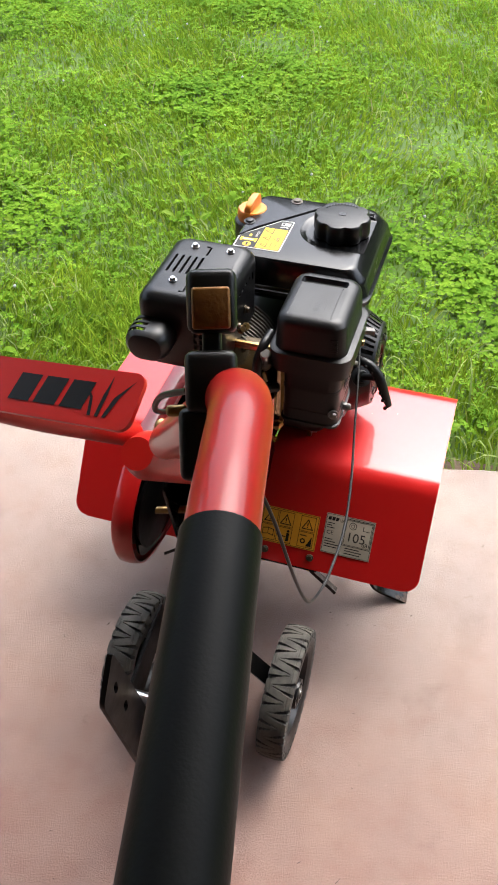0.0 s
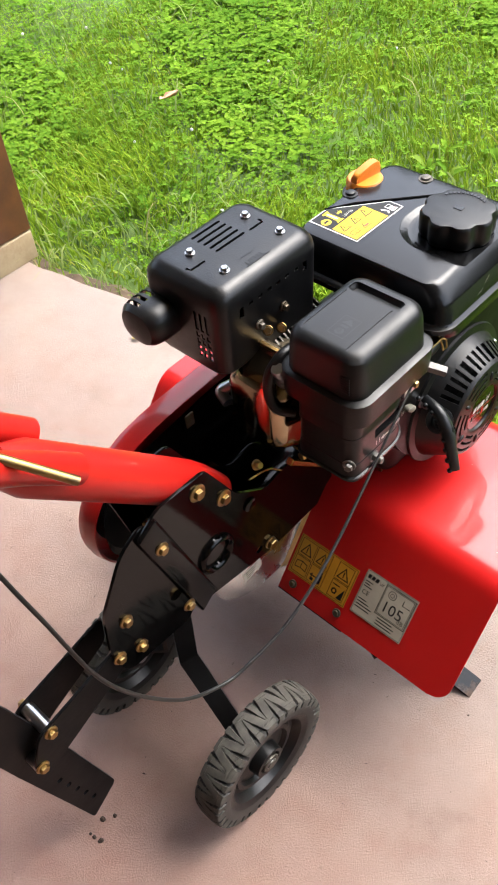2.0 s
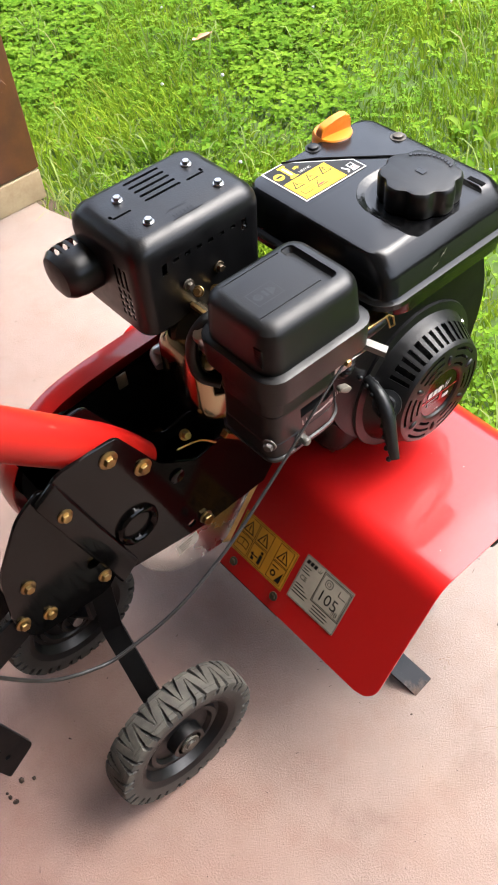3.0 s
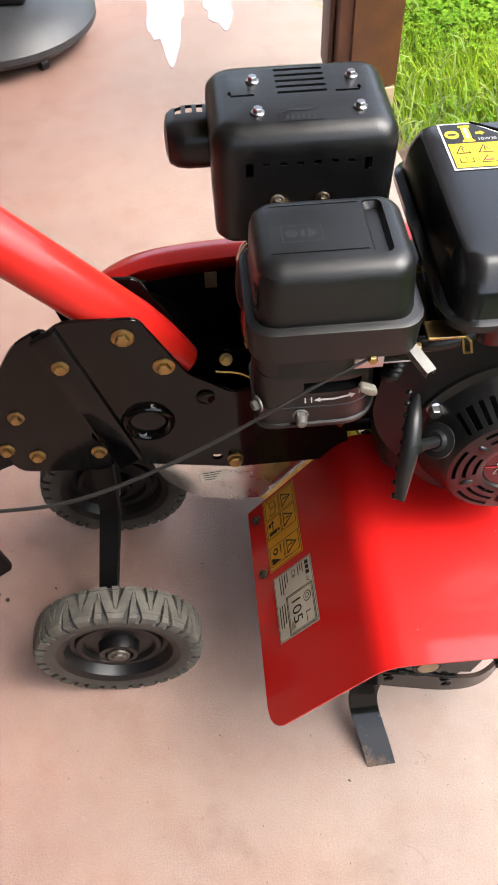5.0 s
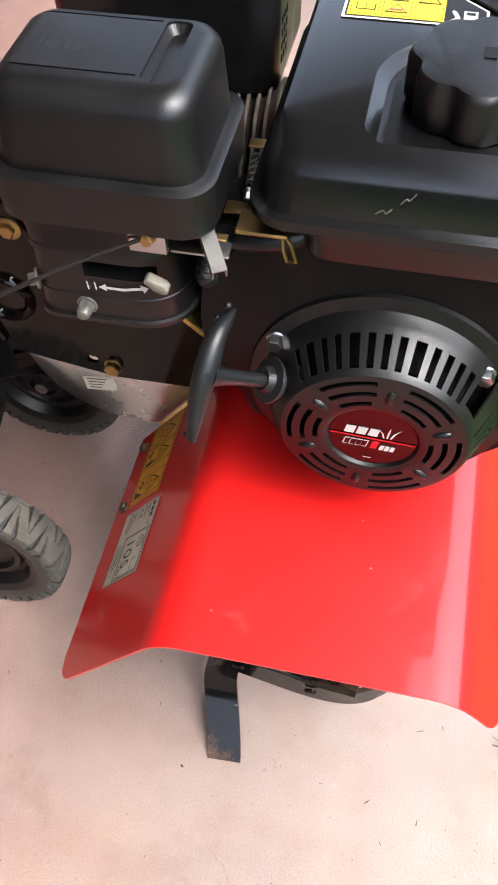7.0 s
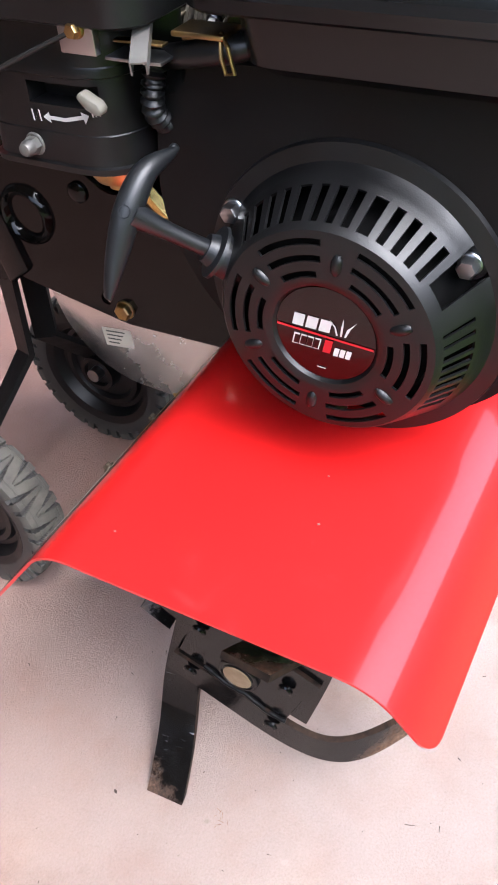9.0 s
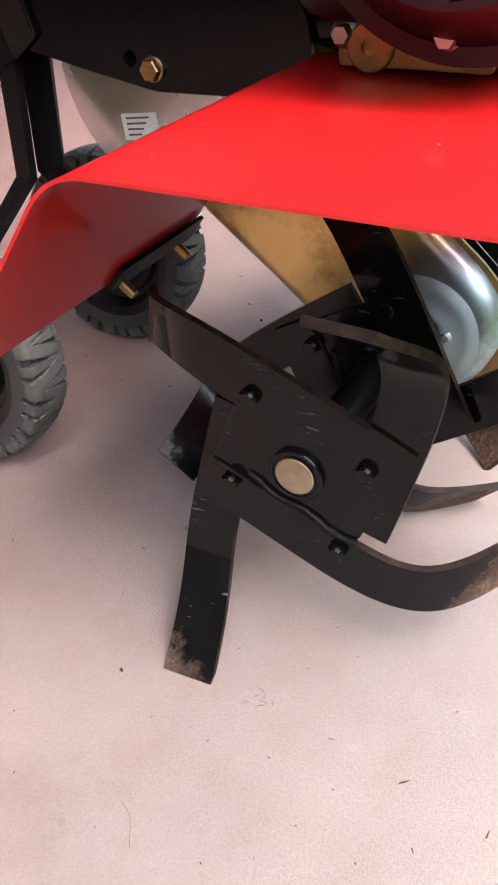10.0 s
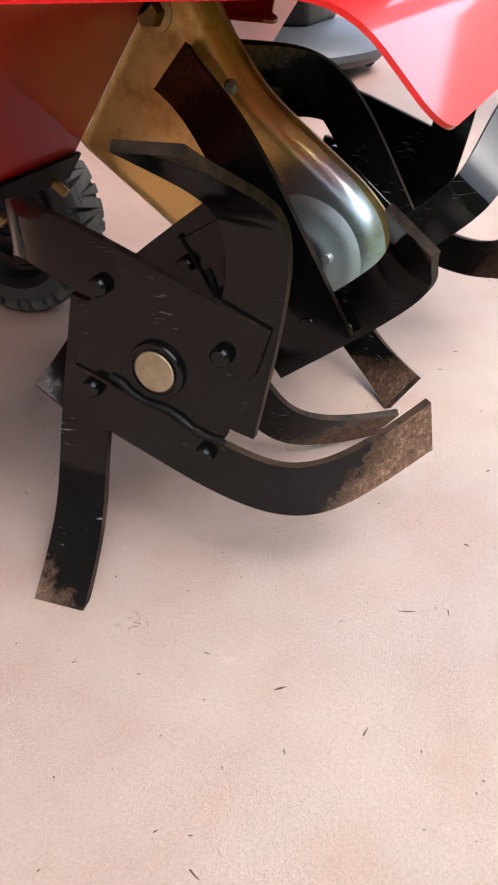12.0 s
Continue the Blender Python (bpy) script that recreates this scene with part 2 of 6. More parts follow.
    mx2 = nt.nodes.new("ShaderNodeMix")
    mx2.data_type = "RGBA"
    nt.links.new(hc.outputs[0], mx2.inputs[0])
    nt.links.new(mx.outputs[2], mx2.inputs[6])
    mx2.inputs[7].default_value = (0.10, 0.10, 0.105, 1)
    nt.links.new(mx2.outputs[2], b.inputs["Base Color"])
    return m


TINE = tine_material(0.1365)
TINE_WORN = tine_material(0.117)


def slab_material():
    m = material("painted_slab", (0.60, 0.43, 0.36), 0.55)
    nt = m.node_tree
    b = nt.nodes["Principled BSDF"]
    tc = nt.nodes["Texture Coordinate"]

    def noise(scale, detail=8.0, rough=0.6):
        n = nt.nodes.new("ShaderNodeTexNoise")
        n.inputs["Scale"].default_value, n.inputs["Detail"].default_value, n.inputs["Roughness"].default_value = scale, detail, rough
        nt.links.new(tc.outputs["Object"], n.inputs["Vector"])
        return n.outputs["Fac"]

    def ramp(fac, *stops):
        r = nt.nodes.new("ShaderNodeValToRGB")
        while len(r.color_ramp.elements) < len(stops):
            r.color_ramp.elements.new(0.5)
        for e, (p, c) in zip(r.color_ramp.elements, stops):
            e.position, e.color = p, (*c, 1)
        nt.links.new(fac, r.inputs["Fac"])
        return r.outputs["Color"]

    def mix(kind, fac, a, c):
        x = nt.nodes.new("ShaderNodeMix")
        x.data_type, x.blend_type = "RGBA", kind
        x.inputs[0].default_value = fac
        nt.links.new(a, x.inputs[6])
        nt.links.new(c, x.inputs[7])
        return x.outputs[2]

    # base colour turns paler and less red towards the lawn edge, broken by noise
    sep = nt.nodes.new("ShaderNodeSeparateXYZ")
    nt.links.new(tc.outputs["Object"], sep.inputs[0])
    half = nt.nodes.new("ShaderNodeMath")
    half.operation = "MULTIPLY"
    nt.links.new(sep.outputs["Y"], half.inputs[0])
    half.inputs[1].default_value = 0.5
    edge_blend = nt.nodes.new("ShaderNodeMath")
    edge_blend.operation = "MULTIPLY_ADD"
    nt.links.new(noise(1.3), edge_blend.inputs[0])
    edge_blend.inputs[1].default_value = 0.45
    nt.links.new(half.outputs[0], edge_blend.inputs[2])
    base = ramp(edge_blend.outputs[0], (0.5, (0.224, 0.130, 0.103)), (0.66, (0.216, 0.143, 0.115)), (0.86, (0.211, 0.160, 0.133)))
    stain = ramp(noise(7, 7, 0.65), (0.27, (0.78, 0.72, 0.68)), (0.42, (1, 1, 1)), (1.0, (1.03, 1.02, 1.0)))
    c = mix("MULTIPLY", 0.8, base, stain)
    grain = ramp(noise(520, 5, 0.75), (0.30, (0.70, 0.68, 0.66)), (0.5, (1, 1, 1)), (0.70, (1.16, 1.16, 1.16)))
    c = mix("MULTIPLY", 0.6, c, grain)
    spot = ramp(noise(24, 3, 0.5), (0.22, (0.66, 0.54, 0.45)), (0.28, (1, 1, 1)))
    c = mix("MULTIPLY", 0.55, c, spot)
    cloud = ramp(noise(15, 6, 0.6), (0.33, (0.95, 0.88, 0.85)), (0.5, (1, 1, 1)), (0.66, (1.04, 1.06, 1.07)))
    c = mix("MULTIPLY", 1.0, c, cloud)
    tone = ramp(noise(4.2, 5, 0.55), (0.36, (0.93, 0.95, 0.965)), (0.5, (1, 1, 1)), (0.62, (1.08, 1.085, 1.055)))
    c = mix("MULTIPLY", 0.9, c, tone)
    moss = ramp(noise(70, 2, 0.4), (0.20, (0.66, 0.68, 0.60)), (0.245, (1, 1, 1)), (0.74, (1, 1, 1)), (0.79, (1.2, 1.21, 1.22)))
    c = mix("MULTIPLY", 0.6, c, moss)
    speck = ramp(noise(170, 3, 0.6), (0.22, (0.45, 0.40, 0.36)), (0.285, (1, 1, 1)), (0.735, (1, 1, 1)), (0.79, (1.3, 1.3, 1.3)))
    c = mix("MULTIPLY", 0.8, c, speck)
    nt.links.new(c, b.inputs["Base Color"])
    rr = ramp(noise(3.5), (0.3, (0.40, 0.40, 0.40)), (0.7, (0.58, 0.58, 0.58)))
    nt.links.new(rr, b.inputs["Roughness"])
    bp = nt.nodes.new("ShaderNodeBump")
    bp.inputs["Strength"].default_value, bp.inputs["Distance"].default_value = 0.95, 0.0023
    nt.links.new(noise(360, 7, 0.76), bp.inputs["Height"])
    nt.links.new(bp.outputs[0], b.inputs["Normal"])
    return m


def leaf_material(name, dark, light, dry):
    """Each blade of its own shade, with light shining through."""
    m = bpy.data.materials.new(name)
    m.use_nodes = True
    nt = m.node_tree
    b = nt.nodes["Principled BSDF"]
    b.inputs["Roughness"].default_value = 0.75
    b.inputs["Specular IOR Level"].default_value = 0.06
    g = nt.nodes.new("ShaderNodeNewGeometry")
    r = nt.nodes.new("ShaderNodeValToRGB")
    e = r.color_ramp.elements
    e[0].position, e[0].color = 0.0, (*dark, 1)
    e[1].position, e[1].color = 0.93, (*light, 1)
    x = e.new(1.0)
    x.color = (*dry, 1)
    nt.links.new(g.outputs["Random Per Island"], r.inputs["Fac"])
    tc = nt.nodes.new("ShaderNodeTexCoord")
    n = nt.nodes.new("ShaderNodeTexNoise")
    n.inputs["Scale"].default_value, n.inputs["Detail"].default_value = 4.5, 7
    nt.links.new(tc.outputs["Object"], n.inputs["Vector"])
    r2 = nt.nodes.new("ShaderNodeValToRGB")
    r2.color_ramp.elements[0].position, r2.color_ramp.elements[0].color = 0.35, (0.76, 0.82, 0.76, 1)
    r2.color_ramp.elements[1].position, r2.color_ramp.elements[1].color = 0.65, (1.2, 1.12, 1.0, 1)
    nt.links.new(n.outputs["Fac"], r2.inputs["Fac"])
    mx = nt.nodes.new("ShaderNodeMix")
    mx.data_type, mx.blend_type = "RGBA", "MULTIPLY"
    mx.inputs[0].default_value = 1.0
    nt.links.new(r.outputs["Color"], mx.inputs[6])
    nt.links.new(r2.outputs["Color"], mx.inputs[7])
    nt.links.new(mx.outputs[2], b.inputs["Base Color"])
    t = nt.nodes.new("ShaderNodeBsdfTranslucent")
    nt.links.new(mx.outputs[2], t.inputs["Color"])
    s = nt.nodes.new("ShaderNodeMixShader")
    s.inputs[0].default_value = 0.48
    nt.links.new(b.outputs[0], s.inputs[1])
    nt.links.new(t.outputs[0], s.inputs[2])
    nt.links.new(s.outputs[0], nt.nodes["Material Output"].inputs["Surface"])
    return m


SLAB = slab_material()
GRASS = leaf_material("grass_blades", (0.108, 0.196, 0.0125), (0.232, 0.335, 0.027), (0.266, 0.249, 0.07))
CLOVER = leaf_material("clover_leaves", (0.088, 0.196, 0.0125), (0.18, 0.315, 0.026), (0.178, 0.272, 0.04))
PALE_GRASS = leaf_material("pale_grass_blades", (0.15, 0.22, 0.055), (0.26, 0.33, 0.12), (0.34, 0.30, 0.16))
WATER = bpy.data.materials.new("water_film")
WATER.use_nodes = True
for key, value in (("Base Color", (0.23, 0.17, 0.14, 1)), ("Roughness", 0.02), ("IOR", 3.0)):
    WATER.node_tree.nodes["Principled BSDF"].inputs[key].default_value = value


# ---------- mesh helpers ----------
def part(name, bm, mat, parent, label="", smooth=40):
    me = bpy.data.meshes.new(name)
    bmesh.ops.recalc_face_normals(bm, faces=bm.faces[:])
    if smooth:
        lim = radians(smooth)
        for f in bm.faces:
            f.smooth = True
        for e in bm.edges:
            e.smooth = len(e.link_faces) == 2 and e.calc_face_angle(0) < lim
    bm.to_mesh(me)
    bm.free()
    for m in mat if isinstance(mat, (list, tuple)) else [mat]:
        me.materials.append(m)
    ob = new(name, me)
    if parent is not None:
        ob.parent = parent
    if label:
        ob["label"] = label
    return ob


def empty(name, at=(0, 0, 0)):
    ob = new(name)
    ob.location = at
    return ob


def rbox(lo, hi, r=0.004, seg=3, taper=(1, 1), bm=None):
    """A box with rounded edges from corner lo to hi; taper shrinks its top."""
    bm = bm or bmesh.new()
    c = [(a + b) / 2 for a, b in zip(lo, hi)]
    s = [abs(b - a) for a, b in zip(lo, hi)]
    made = bmesh.ops.create_cube(bm, size=1)["verts"]
    for v in made:
        k = taper if v.co.z > 0 else (1, 1)
        v.co = Vector((c[0] + v.co.x * s[0] * k[0], c[1] + v.co.y * s[1] * k[1], c[2] + v.co.z * s[2]))
    if r > 0:
        es = list({e for v in made for e in v.link_edges})
        bmesh.ops.bevel(bm, geom=es, offset=r, segments=seg, profile=0.5, affect="EDGES")
    return bm


def frame_of(axis):
    a = Vector(axis).normalized()
    u = a.orthogonal().normalized()
    if abs(a.x) > 0.9:
        u = Vector((0, 1, 0))
    return u, a.cross(u).normalized(), a


def lathe(profile, at, axis=(1, 0, 0), seg=24, bm=None):
    """Turns (radius, height) pairs round axis through at."""
    bm = bm or bmesh.new()
    u, v, a = frame_of(axis)
    at = Vector(at)
    rings = []
    for r, h in profile:
        if r < 1e-6:
            rings.append([bm.verts.new(at + a * h)])
        else:
            rings.append([bm.verts.new(at + a * h + (u * math.cos(2 * math.pi * i / seg) + v * math.sin(2 * math.pi * i / seg)) * r) for i in range(seg)])
    for p, q in zip(rings, rings[1:]):
        for i in range(seg):
            j = (i + 1) % seg
            if len(p) == 1 and len(q) > 1:
                bm.faces.new((p[0], q[i], q[j]))
            elif len(q) == 1 and len(p) > 1:
                bm.faces.new((p[i], p[j], q[0]))
            elif len(p) > 1:
                bm.faces.new((p[i], p[j], q[j], q[i]))
    return bm


def rod(a, b, r, seg=16, bevel=0.0, bm=None):
    a, b = Vector(a), Vector(b)
    h = (b - a).length
    bev = min(bevel, r * 0.5)
    prof = [(0, 0), (r - bev, 0), (r, bev), (r, h - bev), (r - bev, h), (0, h)] if bev else [(0, 0), (r, 0), (r, h), (0, h)]
    return lathe(prof, a, b - a, seg, bm)


def smooth_path(points, n=8):
    """Catmull-Rom through the points."""
    p = [Vector(q) for q in points]
    p = [2 * p[0] - p[1]] + p + [2 * p[-1] - p[-2]]
    out = []
    for i in range(1, len(p) - 2):
        for k in range(n):
            t = k / n
            out.append(0.5 * (2 * p[i] + (p[i + 1] - p[i - 1]) * t + (2 * p[i - 1] - 5 * p[i] + 4 * p[i + 1] - p[i + 2]) * t * t
                              + (3 * p[i] - p[i - 1] - 3 * p[i + 1] + p[i + 2]) * t ** 3))
    return out + [p[-2]]


def tube(points, r, seg=14, n=8, curved=True, bm=None, flat=1.0):
    bm = bm or bmesh.new()
    pts = smooth_path(points, n) if curved and len(points) > 2 else [Vector(q) for q in points]
    rings, u = [], None
    for i, q in enumerate(pts):
        d = (pts[min(i + 1, len(pts) - 1)] - pts[max(i - 1, 0)]).normalized()
        u = (u - d * u.dot(d)).normalized() if u else d.orthogonal().normalized()
        w = d.cross(u)
        rr = r(i / (len(pts) - 1)) if callable(r) else r
        rings.append([bm.verts.new(q + (u * math.cos(2 * math.pi * k / seg) + w * math.sin(2 * math.pi * k / seg) * flat) * rr) for k in range(seg)])
    for p, q in zip(rings, rings[1:]):
        for k in range(seg):
            bm.faces.new((p[k], p[(k + 1) % seg], q[(k + 1) % seg], q[k]))
    bm.faces.new(rings[0][::-1])
    bm.faces.new(rings[-1])
    return bm


def round_corners(poly, r, seg=5):
    """A closed polygon of 2D points with its corners rounded; r is one number or one for each corner."""
    out, n = [], len(poly)
    for i in range(n):
        p, a, b = Vector(poly[i]), Vector(poly[i - 1]), Vector(poly[(i + 1) % n])
        rr = r[i] if isinstance(r, (list, tuple)) else r
        da, db = (a - p), (b - p)
        rr = min(rr, da.length * 0.45, db.length * 0.45)
        if rr < 1e-5:
            out.append(p)
            continue
        s, e = p + da.normalized() * rr, p + db.normalized() * rr
        for k in range(seg + 1):
            t = k / seg
            out.append((1 - t) ** 2 * s + 2 * t * (1 - t) * p + t * t * e)
    return out


def bend_line(line, r, seg=5):
    """An open 2D line with its inner corners rounded."""
    out = [Vector(line[0])]
    for i in range(1, len(line) - 1):
        p, a, b = Vector(line[i]), Vector(line[i - 1]), Vector(line[i + 1])
        rr = min(r, (a - p).length * 0.45, (b - p).length * 0.45)
        s, e = p + (a - p).normalized() * rr, p + (b - p).normalized() * rr
        for k in range(seg + 1):
            t = k / seg
            out.append((1 - t) ** 2 * s + 2 * t * (1 - t) * p + t * t * e)
    return out + [Vector(line[-1])]


def put3(axis, u, v, w):
    """(u, v) in the plane across axis, w along it: x takes (y, z), y takes (x, z), z takes (x, y)."""
    return {"x": (w, u, v), "y": (u, w, v), "z": (u, v, w)}[axis]


def prism(poly, axis, w0, w1, bevel=0.0, seg=2, bm=None):
    bm = bm or bmesh.new()
    a = [bm.verts.new(put3(axis, p[0], p[1], w0)) for p in poly]
    b = [bm.verts.new(put3(axis, p[0], p[1], w1)) for p in poly]
    fa, fb = bm.faces.new(a), bm.faces.new(b[::-1])
    n = len(poly)
    for i in range(n):
        bm.faces.new((a[i], b[i], b[(i + 1) % n], a[(i + 1) % n]))
    if bevel:
        bmesh.ops.bevel(bm, geom=list(fa.edges) + list(fb.edges), offset=bevel, segments=seg, profile=0.5, affect="EDGES")
    return bm


def solid(bm, t):
    """Gives a sheet thickness."""
    bmesh.ops.recalc_face_normals(bm, faces=bm.faces[:])
    bmesh.ops.solidify(bm, geom=bm.faces[:], thickness=t)
    return bm


def hex_bolt(at, axis, s=0.013, h=0.006, washer=0.0095, bm=None):
    bm = bm or bmesh.new()
    if washer:
        lathe([(0, 0), (washer, 0), (washer, 0.0014), (washer * 0.9, 0.002), (0, 0.002)], at, axis, 18, bm)
    r = s / 2 / math.cos(math.pi / 6)
    a = Vector(axis).normalized()
    p = Vector(at) + a * (0.002 if washer else 0)
    lathe([(r, 0), (r, h * 0.8), (r * 0.86, h), (0, h)], p, axis, 6, bm)
    return bm


def rrect(x0, x1, y0, y1, r, seg=5):
    r = max(r, 1e-4)
    out = []
    for cx, cy, a0 in ((x1 - r, y1 - r, 0), (x0 + r, y1 - r, 90), (x0 + r, y0 + r, 180), (x1 - r, y0 + r, 270)):
        for k in range(seg + 1):
            a = radians(a0 + 90 * k / seg)
            out.append((cx + r * math.cos(a), cy + r * math.sin(a)))
    return out


def loft(rects, axis="z", seg=5, caps=(True, True), bm=None):
    """Rounded rectangles (height, u0, u1, v0, v1, radius) joined into one skin."""
    bm = bm or bmesh.new()
    rings = [[bm.verts.new(put3(axis, p[0], p[1], w)) for p in rrect(u0, u1, v0, v1, r, seg)] for w, u0, u1, v0, v1, r in rects]
    n = len(rings[0])
    for a, b in zip(rings, rings[1:]):
        for i in range(n):
            bm.faces.new((a[i], a[(i + 1) % n], b[(i + 1) % n], b[i]))
    if caps[0]:
        bm.faces.new(rings[0][::-1])
    if caps[1]:
        bm.faces.new(rings[-1])
    return bm


def cut(ob, cutter, smooth=28):
    """Takes the cutter's shape out of the object's mesh."""
    me = bpy.data.meshes.new("cutter")
    bmesh.ops.recalc_face_normals(cutter, faces=cutter.faces[:])
    cutter.to_mesh(me)
    cutter.free()
    c = new("cutter", me)
    bpy.context.view_layer.update()
    c.matrix_world = ob.matrix_world.copy()
    mod = ob.modifiers.new("cut", "BOOLEAN")
    mod.operation, mod.object, mod.solver = "DIFFERENCE", c, "EXACT"
    mod.use_self = True
    bpy.context.view_layer.update()
    made = bpy.data.meshes.new_from_object(ob.evaluated_get(bpy.context.evaluated_depsgraph_get()))
    ob.modifiers.remove(mod)
    fresh = bmesh.new()
    fresh.from_mesh(made)
    bmesh.ops.dissolve_degenerate(fresh, dist=1e-6, edges=fresh.edges[:])
    for e in fresh.edges:
        e.smooth = len(e.link_faces) == 2 and e.calc_face_angle(0) < radians(smooth)
    bmesh.ops.triangulate(fresh, faces=[f for f in fresh.faces if len(f.verts) > 4])
    fresh.to_mesh(made)
    fresh.free()
    made.name = ob.data.name
    ob.data = made
    bpy.data.objects.remove(c)
    return ob


def text_shape(words, size):
    """The outline of some words as flat faces: points and faces, from (0, 0)."""
    cu = bpy.data.curves.new("words", "FONT")
    cu.body, cu.size, cu.fill_mode, cu.resolution_u = words, size, "BOTH", 3
    cu.fill_mode = "FRONT"
    ob = new("words", cu)
    bpy.context.view_layer.update()
    me = bpy.data.meshes.new_from_object(ob.evaluated_get(bpy.context.evaluated_depsgraph_get()))
    pts, faces = [(v.co.x, v.co.y) for v in me.vertices], [tuple(p.vertices) for p in me.polygons]
    bpy.data.objects.remove(ob)
    return pts, faces


def label_mesh(at, u, v, items, mats):
    """A flat label: items are ("rect", u0, v0, u1, v1, slot, layer), ("poly", points, slot, layer) or ("text", words, u, v, size, slot, layer)."""
    bm = bmesh.new()
    at, u, v = Vector(at), Vector(u).normalized(), Vector(v).normalized()
    n = u.cross(v)

    def place(p, layer):
        return bm.verts.new(at + u * p[0] + v * p[1] + n * (0.0002 + layer * 0.00018))

    for it in items:
        if it[0] == "rect":
            pts, slot, layer = [(it[1], it[2]), (it[3], it[2]), (it[3], it[4]), (it[1], it[4])], it[5], it[6]
            faces = [(0, 1, 2, 3)]
        elif it[0] == "poly":
            pts, slot, layer = it[1], it[2], it[3]
            faces = [tuple(range(len(pts)))]
        else:
            pts, faces = text_shape(it[1], it[4])
            pts = [(p[0] + it[2], p[1] + it[3]) for p in pts]
            slot, layer = it[5], it[6]
        vs = [place(p, layer) for p in pts]
        for f in faces:
            try:
                bm.faces.new([vs[i] for i in f]).material_index = slot
            except ValueError:
                pass
    return bm, mats


def box_frame(u0, v0, u1, v1, w, slot, layer):
    return [("rect", u0, v0, u1, v0 + w, slot, layer), ("rect", u0, v1 - w, u1, v1, slot, layer),
            ("rect", u0, v0 + w, u0 + w, v1 - w, slot, layer), ("rect", u1 - w, v0 + w, u1, v1 - w, slot, layer)]


def ring_shape(cu, cv, r, n=16):
    return [(cu + r * math.cos(2 * math.pi * k / n), cv + r * math.sin(2 * math.pi * k / n)) for k in range(n)]


def warn_sign(cu, cv, s, ink, back, layer):
    """A warning triangle with its mark."""
    t = [(cu - s, cv - s * 0.8), (cu + s, cv - s * 0.8), (cu, cv + s)]
    i = [(cu - s * 0.72, cv - s * 0.64), (cu + s * 0.72, cv - s * 0.64), (cu, cv + s * 0.68)]
    return [("poly", t, ink, layer), ("poly", i, back, layer + 1), ("rect", cu - s * 0.09, cv - s * 0.25, cu + s * 0.09, cv + s * 0.35, ink, layer + 2),
            ("rect", cu - s * 0.09, cv - s * 0.5, cu + s * 0.09, cv - s * 0.34, ink, layer + 2)]


def grass_mark(u, v, h, slot, layer):
    """Three curved blades of a maker's mark, as plain shapes."""
    out = []
    for k, (lean, tall) in enumerate(((-0.35, 0.8), (0.15, 1.0), (0.6, 0.95))):
        x = u + k * h * 0.2
        out.append(("poly", [(x, v), (x + h * 0.1, v), (x + h * (0.1 + lean * 0.35), v + h * tall * 0.55), (x + h * lean, v + h * tall), (x + h * (lean * 0.25), v + h * tall * 0.5)], slot, layer))
    return out


def block_mark(u, v, w, h, slot, layer, n=3):
    """A maker's name as plain slanted blocks."""
    out, step = [], w / n
    for k in range(n):
        x = u + k * step
        out.append(("poly", [(x, v), (x + step * 0.82, v), (x + step * 0.82 + h * 0.2, v + h), (x + h * 0.2, v + h)], slot, layer))
    return out


# ---------- setting ----------
EDGE = [(-7, 1.02), (-1.5, 1.335), (-1.27, 1.352), (-1.0, 1.398), (-0.77, 1.414), (-0.5, 1.40), (-0.2, 1.403), (0.03, 1.425), (0.24, 1.468), (3.4, 1.64)]


def edge_y(x):
    return float(np.interp(x, [p[0] for p in EDGE], [p[1] for p in EDGE]))


